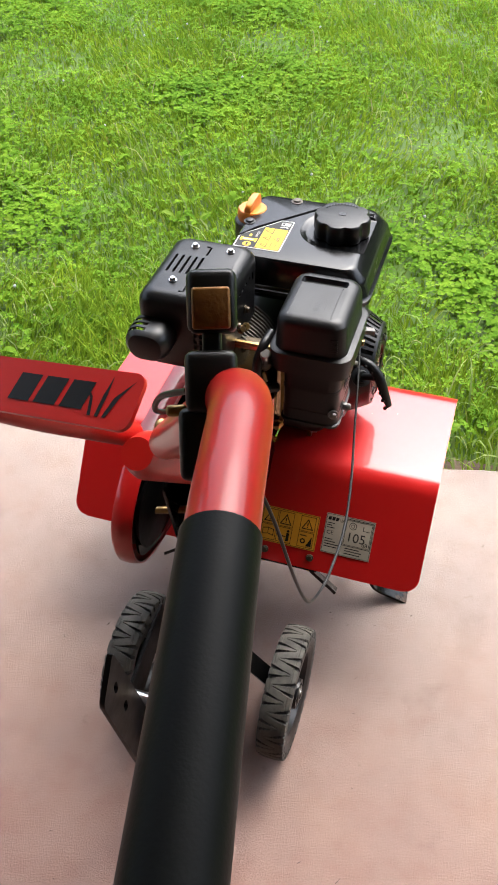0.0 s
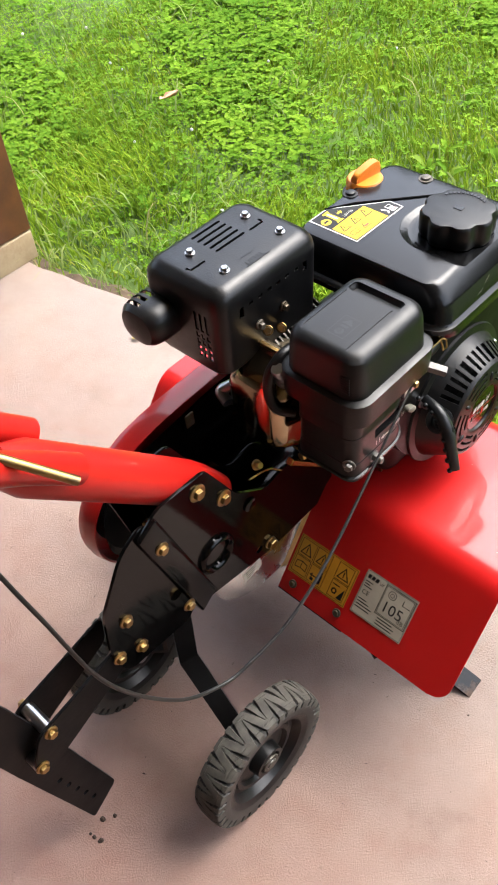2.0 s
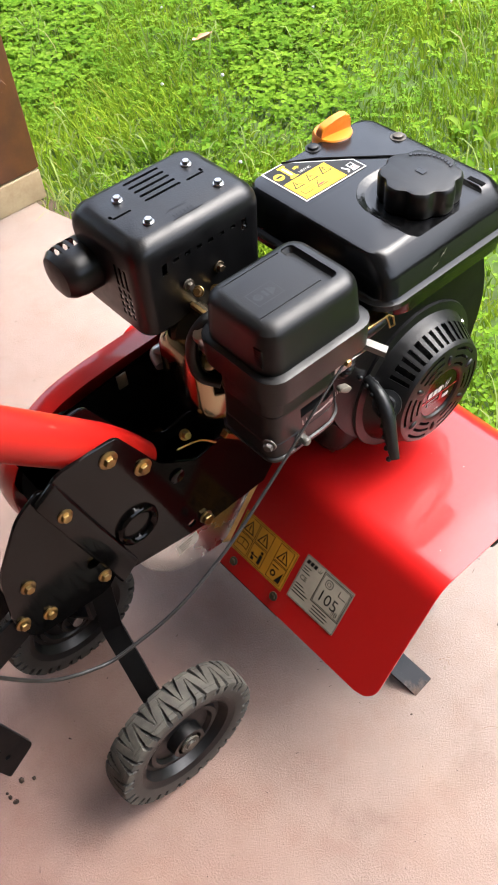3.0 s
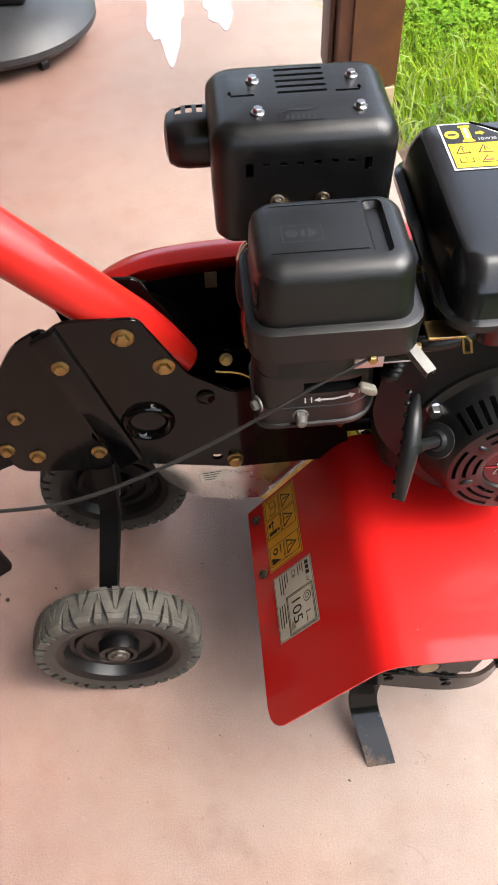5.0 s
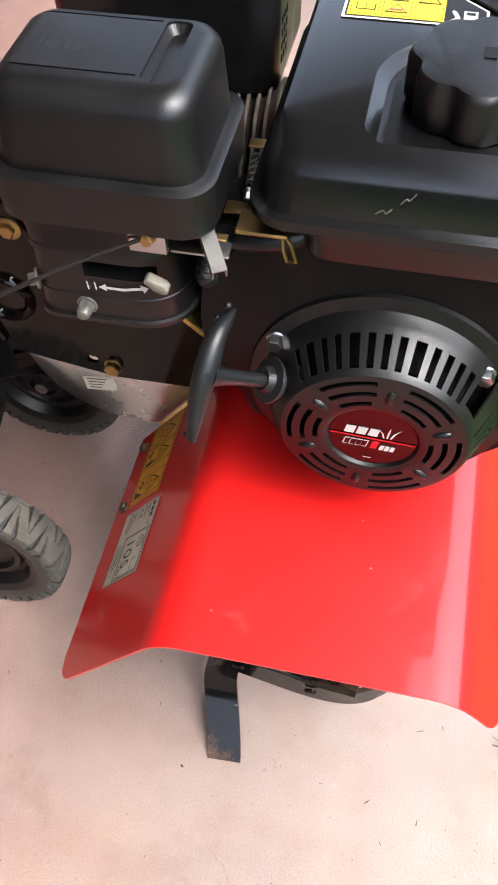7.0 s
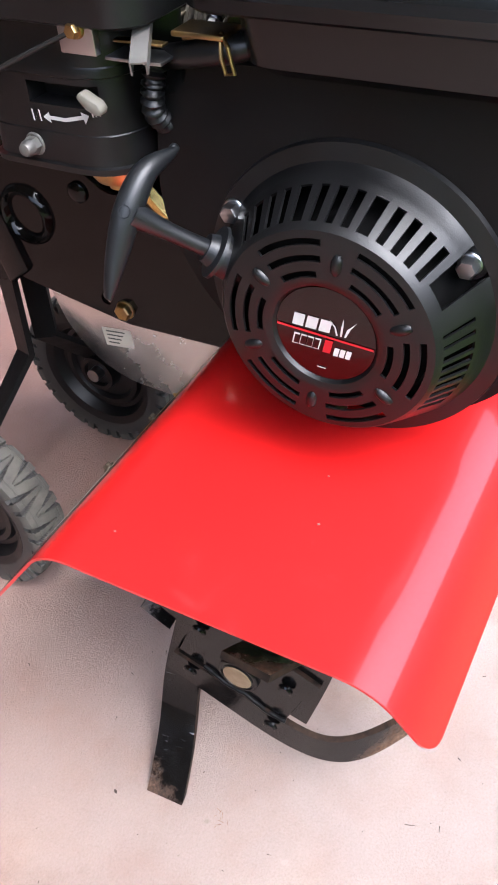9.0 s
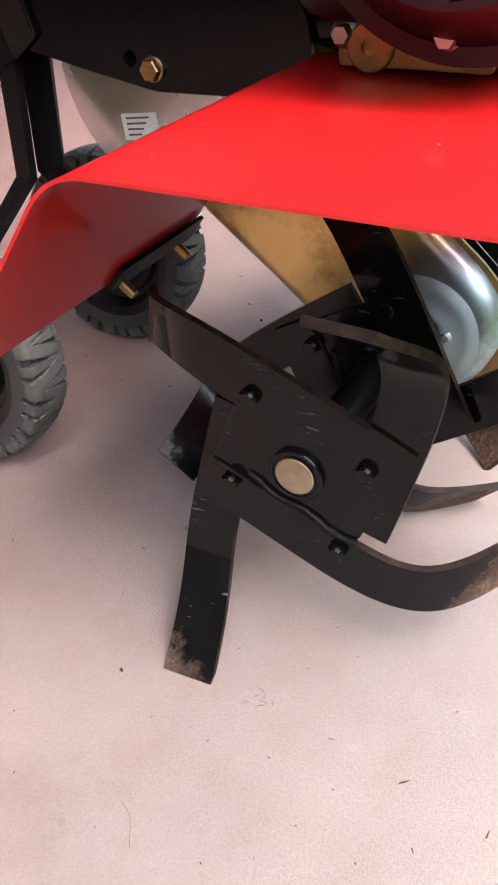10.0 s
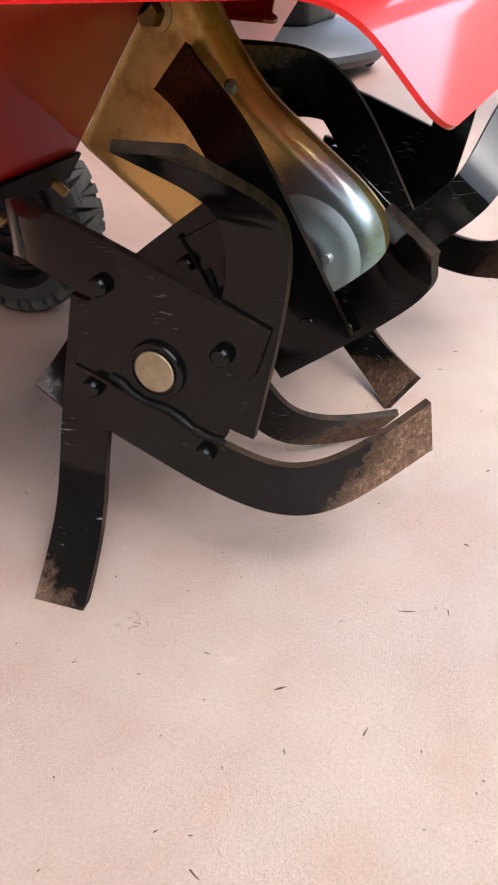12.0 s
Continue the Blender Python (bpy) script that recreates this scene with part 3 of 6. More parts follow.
def build_setting():
    rnd = random.Random(4)
    top = []
    for i in range(161):
        x = -7 + i * 10.4 / 160
        top.append((x, edge_y(x) + rnd.uniform(-0.008, 0.008)))
    bm = prism(top + [(3.4, -4), (-7, -4)], "z", -0.14, 0.0, 0.005, 2)
    tagged(part("floor", bm, SLAB, None, smooth=30), "weathered pink painted concrete porch floor slab", "floor", kind="structure")
    bm = bmesh.new()
    cuts = [-600, -60, -12, -6] + [-5 + 0.25 * i for i in range(29)] + [3, 6, 12, 60, 600]
    rows = [[bm.verts.new((x, y, -0.055 + (0.025 * noise.noise((x * 1.3, y * 1.3, 0)) if abs(x) < 6 and abs(y) < 7 else 0))) for x in cuts] for y in cuts]
    for a, b in zip(rows, rows[1:]):
        for i in range(len(cuts) - 1):
            bm.faces.new((a[i], a[i + 1], b[i + 1], b[i]))
    tagged(part("ground", bm, EARTH, None), "dark lawn soil under the green grass", "ground", kind="structure")
    # unseen roof over the post; its edges are set to limit sky light and reflections
    tagged(part("ceiling", rbox((-3.6, -1.95, 2.5), (2.45, 1.55, 2.62), 0), CEILING, None), "brown porch roof out of view, shades the slab", "ceiling", kind="structure")
    # added backdrops, out of view: they block low sky and darken grazing reflections
    tagged(part("wall_east", rbox((14, -20, -0.05), (14.6, 15, 5.0), 0), SKY_BLOCK, None), "unseen dark green backdrop to the east, blocks low sky", "hedge", kind="structure")
    tagged(part("wall_north", rbox((-40, 15, -0.05), (40, 15.6, 6.5), 0), SKY_BLOCK, None), "unseen dark green backdrop to the north, blocks low sky", "hedge", kind="structure")
    tagged(part("wall_west", rbox((-40.6, -20, -0.05), (-40, 15, 8.5), 0), SKY_BLOCK, None), "far unseen dark green backdrop to the west, blocks low sky", "hedge", kind="structure")
    # unseen walls added to close the porch; the dark one keeps rear reflections dark
    tagged(part("wall_side", rbox((2.25, -1.798, 0.002), (2.4, 0.6, 2.498), 0), WALL, None), "unseen brown wall closing the porch side", "wall", kind="structure")
    tagged(part("wall_south", rbox((-6.5, -1.95, 0.002), (2.4, -1.8, 2.498), 0), DARK_WALL, None), "unseen dark wall behind the porch, darkens reflections", "wall", kind="structure")


build_setting()


def build_grass():
    rng = np.random.default_rng(7)

    def spots(n, x0, x1, reach):
        x = rng.uniform(x0, x1, n)
        e = np.interp(x, [p[0] for p in EDGE], [p[1] for p in EDGE])
        d = reach * rng.uniform(0, 1, n) ** 1.25
        return x, e + 0.012 + d, d

    def mesh_of(name, verts, faces, mat):
        me = bpy.data.meshes.new(name)
        nv, nf, k = len(verts), len(faces), faces.shape[1]
        me.vertices.add(nv)
        me.vertices.foreach_set("co", verts.astype(np.float32).ravel())
        me.loops.add(nf * k)
        me.loops.foreach_set("vertex_index", faces.astype(np.int32).ravel())
        me.polygons.add(nf)
        me.polygons.foreach_set("loop_start", np.arange(0, nf * k, k, dtype=np.int32))
        me.polygons.foreach_set("loop_total", np.full(nf, k, dtype=np.int32))
        me.update(calc_edges=True)
        me.validate()
        me.materials.append(mat)
        return new(name, me)

    # blades, in tufts that lean together
    n = 190000
    x, y, d = spots(n, -4.4, 1.3, 4.3)
    patch = np.sin(x * 5.1 + 2 * np.sin(y * 3.3)) * np.cos(y * 4.3 + 1.7 * np.sin(x * 2.9))
    keep = rng.uniform(-1.6, 1.0, n) < patch + 0.75 - 0.9 * (d < 0.07)
    x, y, d, patch = x[keep], y[keep], d[keep], patch[keep]
    n = len(x)
    near = np.exp(-((d - 0.22) / 0.3) ** 2)
    h = rng.uniform(0.022, 0.052, n) * (1 + 0.45 * patch) * (1 + 0.7 * near)
    w = rng.uniform(0.0013, 0.0030, n) * (1 + 0.25 * (d > 1.2))
    a = rng.uniform(0, 2 * np.pi, n)
    lean_a = 3.0 * np.sin(x * 2.1 + y * 1.3) + rng.normal(0, 1.1, n)
    lean = h * rng.uniform(0.15, 0.95, n)
    side = np.stack([np.cos(a), np.sin(a), np.zeros(n)], 1)
    out = np.stack([np.cos(lean_a), np.sin(lean_a), np.zeros(n)], 1)
    base = np.stack([x, y, np.full(n, -0.062)], 1)
    up = np.array([0, 0, 1.0])
    verts = np.empty((n, 7, 3))
    for k, (t, wide) in enumerate(((0, 1.0), (0.4, 0.95), (0.75, 0.65))):
        c = base + up * ((h + 0.01) * t * (1 - 0.18 * t))[:, None] + out * (lean * t ** 2)[:, None]
        verts[:, 2 * k] = c - side * (w * wide)[:, None]
        verts[:, 2 * k + 1] = c + side * (w * wide)[:, None]
    verts[:, 6] = base + up * ((h + 0.01) * 0.84)[:, None] + out * lean[:, None]
    idx = (np.arange(n) * 7)[:, None]
    tris = np.concatenate([idx + np.array(t) for t in ((0, 1, 3), (0, 3, 2), (2, 3, 5), (2, 5, 4), (4, 5, 6))])
    # longer pale blades that droop over the edge and stand in tufts
    m = 9000
    x2, y2, d2 = spots(m, -3.4, 1.2, 2.4)
    tuft = np.sin(x2 * 9.0 + 1.0) * np.cos(y2 * 7.0 + x2 * 3) + 1.2 * np.exp(-d2 / 0.25)
    ok = tuft > rng.uniform(-0.2, 1.6, m)
    x2, y2, d2 = x2[ok], y2[ok], d2[ok]
    m = len(x2)
    h2, w2 = rng.uniform(0.055, 0.13, m), rng.uniform(0.0013, 0.0029, m)
    a2, l2 = rng.uniform(0, 2 * np.pi, m), rng.uniform(0, 2 * np.pi, m)
    side2 = np.stack([np.cos(a2), np.sin(a2), np.zeros(m)], 1)
    out2 = np.stack([np.cos(l2), np.sin(l2), np.zeros(m)], 1)
    base2 = np.stack([x2, y2, np.full(m, -0.06)], 1)
    v2 = np.empty((m, 9, 3))
    reach = rng.uniform(0.3, 0.9, m) * h2
    for k, (t, wide, rise) in enumerate(((0, 1.0, 0), (0.3, 1.0, 0.42), (0.6, 0.85, 0.72), (0.85, 0.55, 0.80))):
        c = base2 + up * (h2 * rise)[:, None] + out2 * (reach * t ** 1.8)[:, None]
        v2[:, 2 * k] = c - side2 * (w2 * wide)[:, None]
        v2[:, 2 * k + 1] = c + side2 * (w2 * wide)[:, None]
    v2[:, 8] = base2 + up * (h2 * 0.74)[:, None] + out2 * (reach * 1.15)[:, None]
    i2 = (np.arange(m) * 9)[:, None]
    t2 = np.concatenate([i2 + np.array(t) for t in ((0, 1, 3), (0, 3, 2), (2, 3, 5), (2, 5, 4), (4, 5, 7), (4, 7, 6), (6, 7, 8))])
    tagged(mesh_of("tall_grass", v2.reshape(-1, 3), t2, PALE_GRASS), "long pale grass blades drooping in tufts", "grass", kind="stuff")
    tagged(mesh_of("grass", verts.reshape(-1, 3), tris, GRASS), "lush uneven green lawn grass beside the porch", "grass", kind="stuff")

    # clover and broad leaves: three leaflets on a stem
    n = 120000
    x, y, d = spots(n, -4.4, 1.3, 4.3)
    patch = np.sin(x * 3.7 + 1.4 * np.sin(y * 2.7) + 1.0) * np.cos(y * 3.1 + x)
    keep = (rng.uniform(-1.3, 1.0, n) < patch) & (d > 0.12)
    x, y = x[keep], y[keep]
    n = len(x)
    z = rng.uniform(-0.038, -0.004, n)
    s = rng.uniform(0.0045, 0.0095, n) * (1 + 0.5 * (patch[keep] > 0.35))
    turn = rng.uniform(0, 2 * np.pi, n)
    verts = np.empty((n, 3, 5, 3))
    for k in range(3):
        ang = turn + k * 2 * np.pi / 3
        f = np.stack([np.cos(ang), np.sin(ang), rng.uniform(-0.2, 0.35, n)], 1)
        r = np.stack([-np.sin(ang), np.cos(ang), rng.uniform(-0.25, 0.25, n)], 1)
        c = np.stack([x, y, z], 1)
        verts[:, k, 0] = c
        verts[:, k, 1] = c + (f * 0.75 - r * 0.6) * s[:, None] + up * (s * 0.2)[:, None]
        verts[:, k, 2] = c + (f * 1.35 - r * 0.3) * s[:, None]
        verts[:, k, 3] = c + (f * 1.35 + r * 0.3) * s[:, None]
        verts[:, k, 4] = c + (f * 0.75 + r * 0.6) * s[:, None] + up * (s * 0.2)[:, None]
    idx = (np.arange(n * 3) * 5)[:, None]
    tris = np.concatenate([idx + np.array(t) for t in ((0, 1, 2), (0, 2, 3), (0, 3, 4))])
    tagged(mesh_of("clover", verts.reshape(-1, 3), tris, CLOVER), "green clover leaves growing among the lawn grass", "clover", kind="stuff")

    # bare soil between slab and lawn
    bm = bmesh.new()
    r3 = random.Random(31)
    rows = []
    for i in range(261):
        x = -5.0 + i * 0.027
        wide = 0.075 + 0.05 * noise.noise((x * 4, 0, 3))
        rows.append([bm.verts.new((x, edge_y(x) - 0.012 + wide * k / 4, -0.036 - 0.012 * (k == 4) + r3.uniform(-0.006, 0.006))) for k in range(5)])
    for p, q in zip(rows, rows[1:]):
        for k in range(4):
            bm.faces.new((p[k], q[k], q[k + 1], p[k + 1]))
    tagged(part("soil_edge", bm, SOIL, None), "bare brown soil along the slab edge", "soil", kind="stuff")

    # small white clover heads
    n = 90
    x, y, d = spots(n, -4.0, 1.0, 4.0)
    bm = bmesh.new()
    for i in range(n):
        if d[i] > 0.3:
            bmesh.ops.create_icosphere(bm, subdivisions=1, radius=rng.uniform(0.003, 0.006),
                                       matrix=Matrix.Translation((x[i], y[i], -0.004 + rng.uniform(-0.01, 0.012))))
    tagged(part("clover_flowers", bm, WHITE, None), "small white clover flower heads in the lawn", "flowers", kind="stuff")

    # broad-leaved weeds near the edge
    bm = bmesh.new()
    r2 = random.Random(12)
    for i in range(150):
        x = r2.uniform(-3.5, 1.1)
        d = r2.uniform(0.05, 1.6)
        y = edge_y(x) + d
        for k in range(r2.randint(3, 6)):
            a, ln, wd = r2.uniform(0, 6.28), r2.uniform(0.02, 0.055), r2.uniform(0.006, 0.013)
            f, s = Vector((math.cos(a), math.sin(a), 0)), Vector((-math.sin(a), math.cos(a), 0))
            c = Vector((x, y, -0.045))
            pts = []
            for t, ww, zz in ((0.05, 0.1, 0), (0.35, 0.9, 0.4), (0.7, 0.85, 0.55), (1.0, 0.05, 0.45)):
                p = c + f * ln * t + Vector((0, 0, ln * zz + 0.012))
                pts.append((bm.verts.new(p - s * wd * ww), bm.verts.new(p + Vector((0, 0, -wd * 0.25))), bm.verts.new(p + s * wd * ww)))
            for p, q in zip(pts, pts[1:]):
                bm.faces.new((p[0], p[1], q[1], q[0]))
                bm.faces.new((p[1], p[2], q[2], q[1]))
    tagged(part("weeds", bm, CLOVER, None), "broad-leaved green weeds along the porch edge", "weeds", kind="stuff")


build_grass()


def build_post():
    post = tagged(empty("porch_post", (-1.33, 1.318, 0.0)), "brown timber porch post in a steel bracket on a pale block", "post")
    o = Vector((-1.33, 1.318, 0.0))

    def pp(name, bm, mat, parent=None, label=""):
        ob = part(name, bm, mat, parent or post, label)
        ob.data.transform(Matrix.Translation(-o))
        return ob

    pp("footing_block", rbox((-1.40, 1.252, 0.0), (-1.256, 1.384, 0.072), 0.003), PALE_WOOD, label="pale weathered wooden footing block")
    pp("timber", rbox((-1.40, 1.256, 0.075), (-1.268, 1.388, 2.498), 0.004), WOOD)
    plate = pp("bracket_plate", rbox((-1.266, 1.285, 0.076), (-1.258, 1.386, 0.62), 0.002), RUST, label="brown painted steel bracket plate")
    for z in (0.285, 0.5):
        pp("bracket_bolt", hex_bolt((-1.258, 1.345, z), (1, 0, 0), 0.024, 0.016, 0.019), RUST, plate)
    pp("side_board", rbox((-1.398, 1.243, 0.078), (-1.30, 1.254, 0.9), 0.002), WOOD)


build_post()


def build_stand():
    stand = tagged(empty("parasol_stand", (-1.74, 0.48, 0)), "black wheeled parasol stand on the porch floor", "stand")
    o = Vector((-1.74, 0.48, 0))

    def sp(name, bm, mat, parent=None):
        ob = part(name, bm, mat, parent or stand)
        ob.data.transform(Matrix.Translation(-o))
        return ob

    sp("base", lathe([(0, 0.03), (0.235, 0.03), (0.25, 0.045), (0.25, 0.06), (0.22, 0.09), (0.15, 0.115), (0, 0.12)], o, (0, 0, 1), 48), STONE_BASE)
    sp("column", rbox(o + Vector((-0.10, -0.10, 0.115)), o + Vector((0.10, 0.10, 0.5)), 0.012, taper=(0.9, 0.9)), BLACK_PLASTIC)
    for k in range(4):
        a = radians(35 + 90 * k)
        c = o + Vector((math.cos(a) * 0.215, math.sin(a) * 0.215, 0.016))
        sp("caster", lathe([(0, -0.009), (0.016, -0.009), (0.016, 0.009), (0, 0.009)], c, (math.sin(a), -math.cos(a), 0), 16), BLACK_PLASTIC)


build_stand()


def build_litter():
    rnd = random.Random(9)
    # wet film on the far floor
    for cx, cy, lx, ly in ((-2.02, 0.895, 0.40, 0.052), (-1.86, 1.04, 0.13, 0.035)):
        pts = []
        for k in range(120):
            a = 2 * math.pi * k / 120
            r = 1 + 0.12 * math.sin(3 * a + 0.5) + 0.10 * math.sin(7 * a) + 0.05 * math.sin(13 * a)
            flare = 1 + 0.45 * max(0.0, math.cos(a)) ** 2
            pts.append((cx + lx * r * math.cos(a), cy + ly * flare * r * math.sin(a)))
        tagged(part("water_puddle", prism(pts, "z", 0.0003, 0.0012, 0), WATER, None), "thin rain puddle on the porch floor", "water", kind="structure")
    # a dry leaf on the lawn, and one on the slab
    for at, s, tilt in (((-1.497, 2.061, 0.042), 0.062, 0.35), ((-0.84, 1.325, 0.003), 0.02, 0.1)):
        bm = bmesh.new()
        rows = []
        for i in range(7):
            t = i / 6
            w = s * 0.5 * math.sin(math.pi * min(1, t * 0.92 + 0.08)) ** 0.8
            c = Vector(at) + Vector((s * (t - 0.5), 0, s * 0.25 * (t - 0.4) ** 2 + s * tilt * t))
            rows.append((bm.verts.new(c + Vector((0, -w, s * 0.12))), bm.verts.new(c), bm.verts.new(c + Vector((0, w, s * 0.16)))))
        for p, q in zip(rows, rows[1:]):
            bm.faces.new((p[0], p[1], q[1], q[0]))
            bm.faces.new((p[1], p[2], q[2], q[1]))
        solid(bm, 0.0006)
        onlawn = s > 0.03
        tagged(part("dry_leaf", bm, DRY_LEAF if onlawn else YELLOW_LEAF, None), "curled pale brown dry leaf on the lawn" if onlawn else "small yellow fallen leaf on the slab edge", "leaf", group="fallen leaves")
    # a hair-thin stalk and a small heap of bits beside the tines
    tagged(part("dry_stalk", tube([(0.211, 1.121, 0.0008), (0.217, 1.131, 0.0016), (0.231, 1.140, 0.0008)], 0.0002, 5, 6), RUST, None), "hair-thin brown stalk on the floor", "stalk", kind="stuff")
    bm = bmesh.new()
    for i in range(9):
        c = Vector((0.118 + rnd.gauss(0, 0.005), 1.159 + rnd.gauss(0, 0.004), 0.0006))
        a = rnd.uniform(0, 3.14)
        d = Vector((math.cos(a), math.sin(a), 0)) * rnd.uniform(0.0008, 0.0028)
        tube([c - d, c + d * 0.2 + Vector((0, 0, 0.0004)), c + d], 0.00022, 4, 2, bm=bm)
    tagged(part("grass_bits", bm, RUST, None, smooth=0), "small heap of dry grass bits on the floor", "debris", kind="stuff")
    # crumbs of soil
    bm = bmesh.new()
    for i in range(7):
        c = (-0.138 + rnd.uniform(-0.012, 0.012), 0.632 + rnd.uniform(-0.02, 0.02), 0.002)
        bmesh.ops.create_icosphere(bm, subdivisions=1, radius=rnd.uniform(0.002, 0.0045), matrix=Matrix.Translation(c))
    tagged(part("soil_crumbs", bm, DIRT, None, smooth=0), "small dark soil crumbs on the floor", "soil", kind="stuff")
    bm = bmesh.new()
    for i in range(240):
        near = i % 3 == 2
        x, y = (rnd.uniform(-0.05, 0.45), rnd.uniform(0.95, 1.38)) if near else (rnd.uniform(-1.1, 0.6), rnd.uniform(0.4, 1.38))
        a, ln = rnd.uniform(0, 3.14), rnd.uniform(0.0007, 0.0026) * (1.9 if rnd.random() < 0.08 else 1) * (0.4 if near else 1)
        d = Vector((math.cos(a), math.sin(a), 0)) * ln
        s = Vector((-math.sin(a), math.cos(a), 0)) * rnd.uniform(0.0003, 0.0006) * (0.7 if near else 1)
        p = Vector((x, y, 0.0004))
        q = [p - d - s, p + d - s * 0.4, p + d * 1.1 + s * 0.4, p - d + s]
        lo = [bm.verts.new(k) for k in q]
        hi = bm.verts.new(p + Vector((0, 0, 0.0007)))
        for k in range(4):
            bm.faces.new((lo[k], lo[(k + 1) % 4], hi))
        bm.faces.new(lo[::-1])
    for x, y, a, ln, w in ((0.131, 1.255, 2.3, 0.0036, 0.0007), (0.136, 1.069, 0.9, 0.0022, 0.0013), (0.052, 1.300, 1.9, 0.0055, 0.0004), (0.316, 1.171, 1.2, 0.0022, 0.0009), (-0.150, 0.713, 0.4, 0.003, 0.0012),
                          (-0.33, 0.93, 0.5, 0.004, 0.0016), (-0.36, 0.90, 1.2, 0.0045, 0.0008)):
        d, sd, p = Vector((math.cos(a), math.sin(a), 0)) * ln, Vector((-math.sin(a), math.cos(a), 0)) * w, Vector((x, y, 0.0004))
        lo = [bm.verts.new(k) for k in (p - d - sd * 0.6, p - sd, p + d, p + sd * 0.8, p - d * 0.9 + sd * 0.5)]
        hi = bm.verts.new(p + Vector((0, 0, w * 1.3)))
        for k in range(5):
            bm.faces.new((lo[k], lo[(k + 1) % 5], hi))
        bm.faces.new(lo[::-1])
    tagged(part("floor_debris", bm, DIRT, None, smooth=0), "tiny bits of grass and dirt on the floor", "debris", kind="stuff")
    # dry grass stalks trailing over the edge
    bm = bmesh.new()
    for i in range(6):
        x = 0.02 + rnd.uniform(-0.04, 0.03)
        a = rnd.uniform(-2.2, -0.9)
        ln = rnd.uniform(0.03, 0.055)
        p0 = Vector((x + 0.03, edge_y(x) - 0.005 + rnd.uniform(-0.02, 0.01), 0.003))
        p2 = p0 + Vector((math.cos(a) * ln, math.sin(a) * ln, 0.0))
        p1 = (p0 + p2) / 2 + Vector((rnd.uniform(-0.01, 0.01), 0, rnd.uniform(0.002, 0.012)))
        tube([p0, p1, p2], 0.00045, 5, 4, bm=bm)
    tagged(part("dry_grass_stalks", bm, STRAW, None), "thin dark green grass stalks lying over the slab edge", "grass", kind="stuff")


build_litter()


# ---------- tiller ----------
XM = -0.147  # its middle plane
ORIGIN = Vector((XM, 1.0, 0))
tiller = tagged(empty("garden_tiller", ORIGIN), "red and black petrol garden tiller standing on the porch floor", "tiller")


def tp(name, bm, mat, parent=None, label="", smooth=40):
    """A part of the tiller, or of one of its parts, given in world places."""
    ob = part(name, bm, mat, parent or tiller, label, smooth)
    ob.data.transform(Matrix.Translation(-ORIGIN))
    return ob


def shifted(bm):
    bmesh.ops.translate(bm, verts=bm.verts, vec=-ORIGIN)
    return bm


def tlabel(name, parent, at, u, v, items, mats, label):
    bm, mats = label_mesh(at, u, v, items, mats)
    me = bpy.data.meshes.new(name)
    bm.to_mesh(me)
    bm.free()
    for m in mats:
        me.materials.append(m)
    ob = new(name, me)
    ob.parent = parent
    ob["label"] = label
    me.transform(Matrix.Translation(-ORIGIN))
    return ob


# --- hood: a folded red sheet on either side of the chain case
HOOD = [(0.9755, 0.1845), (1.078, 0.3185), (1.288, 0.3185), (1.322, 0.279)]


def hood_half(x_in, x_out):
    line = bend_line(HOOD, 0.021, 7)
    # finer steps at both ends, for the rounded corners
    fine = []
    for i, (p, q) in enumerate(zip(line, line[1:])):
        steps = 48 if i in (0, len(line) - 2) else 1
        fine += [p.lerp(q, k / steps) for k in range(steps)]
    fine.append(line[-1])
    run = [0.0]
    for p, q in zip(fine, fine[1:]):
        run.append(run[-1] + (q - p).length)
    s = 1 if x_out > x_in else -1
    bm = bmesh.new()
    rows = []
    for p, d in zip(fine, run):
        back = 0.0
        for r, dist in ((0.024, d), (0.014, run[-1] - d)):
            if dist < r:
                back = r - math.sqrt(max(0, r * r - (r - dist) ** 2))
        rows.append([bm.verts.new((x_in + (x_out - s * back - x_in) * k / 6, p[0], p[1])) for k in range(7)])
    for a, b in zip(rows, rows[1:]):
        for k in range(6):
            bm.faces.new((a[k], a[k + 1], b[k + 1], b[k]))
    bmesh.ops.recalc_face_normals(bm, faces=bm.faces[:])
    up = max(bm.faces, key=lambda f: f.calc_area())
    if up.normal.z < 0 and abs(up.normal.z) > 0.5:
        bmesh.ops.reverse_faces(bm, faces=bm.faces[:])
    bmesh.ops.solidify(bm, geom=bm.faces[:], thickness=0.002)
    return bm


hood = tp("hood_panel", hood_half(-0.123, 0.137), RED, label="glossy red folded steel hood panel", smooth=30)
hood_left = tp("hood_panel", hood_half(-0.171, -0.431), RED, label="glossy red folded steel hood panel", smooth=30)

SLOPE = Vector((0, HOOD[1][0] - HOOD[0][0], HOOD[1][1] - HOOD[0][1])).normalized()
ACROSS = Vector((1, 0, 0))
FACE = ACROSS.cross(SLOPE)


def on_back(x, z):
    """A place on the hood's rear face."""
    return Vector((x, HOOD[0][0] + (z - HOOD[0][1]) * SLOPE.y / SLOPE.z, z)) + FACE * 0.0006


for x, z in ((-0.104, 0.197), (-0.032, 0.199)):
    tp("hood_bolt", hex_bolt(on_back(x, z), FACE, 0.007, 0.0028, 0.0058), ALU, hood)
for x in (-0.30, -0.2):
    tp("hood_bolt", hex_bolt(on_back(x, 0.199), FACE, 0.007, 0.0028, 0.0058), ALU, hood_left)
bm = bmesh.new()
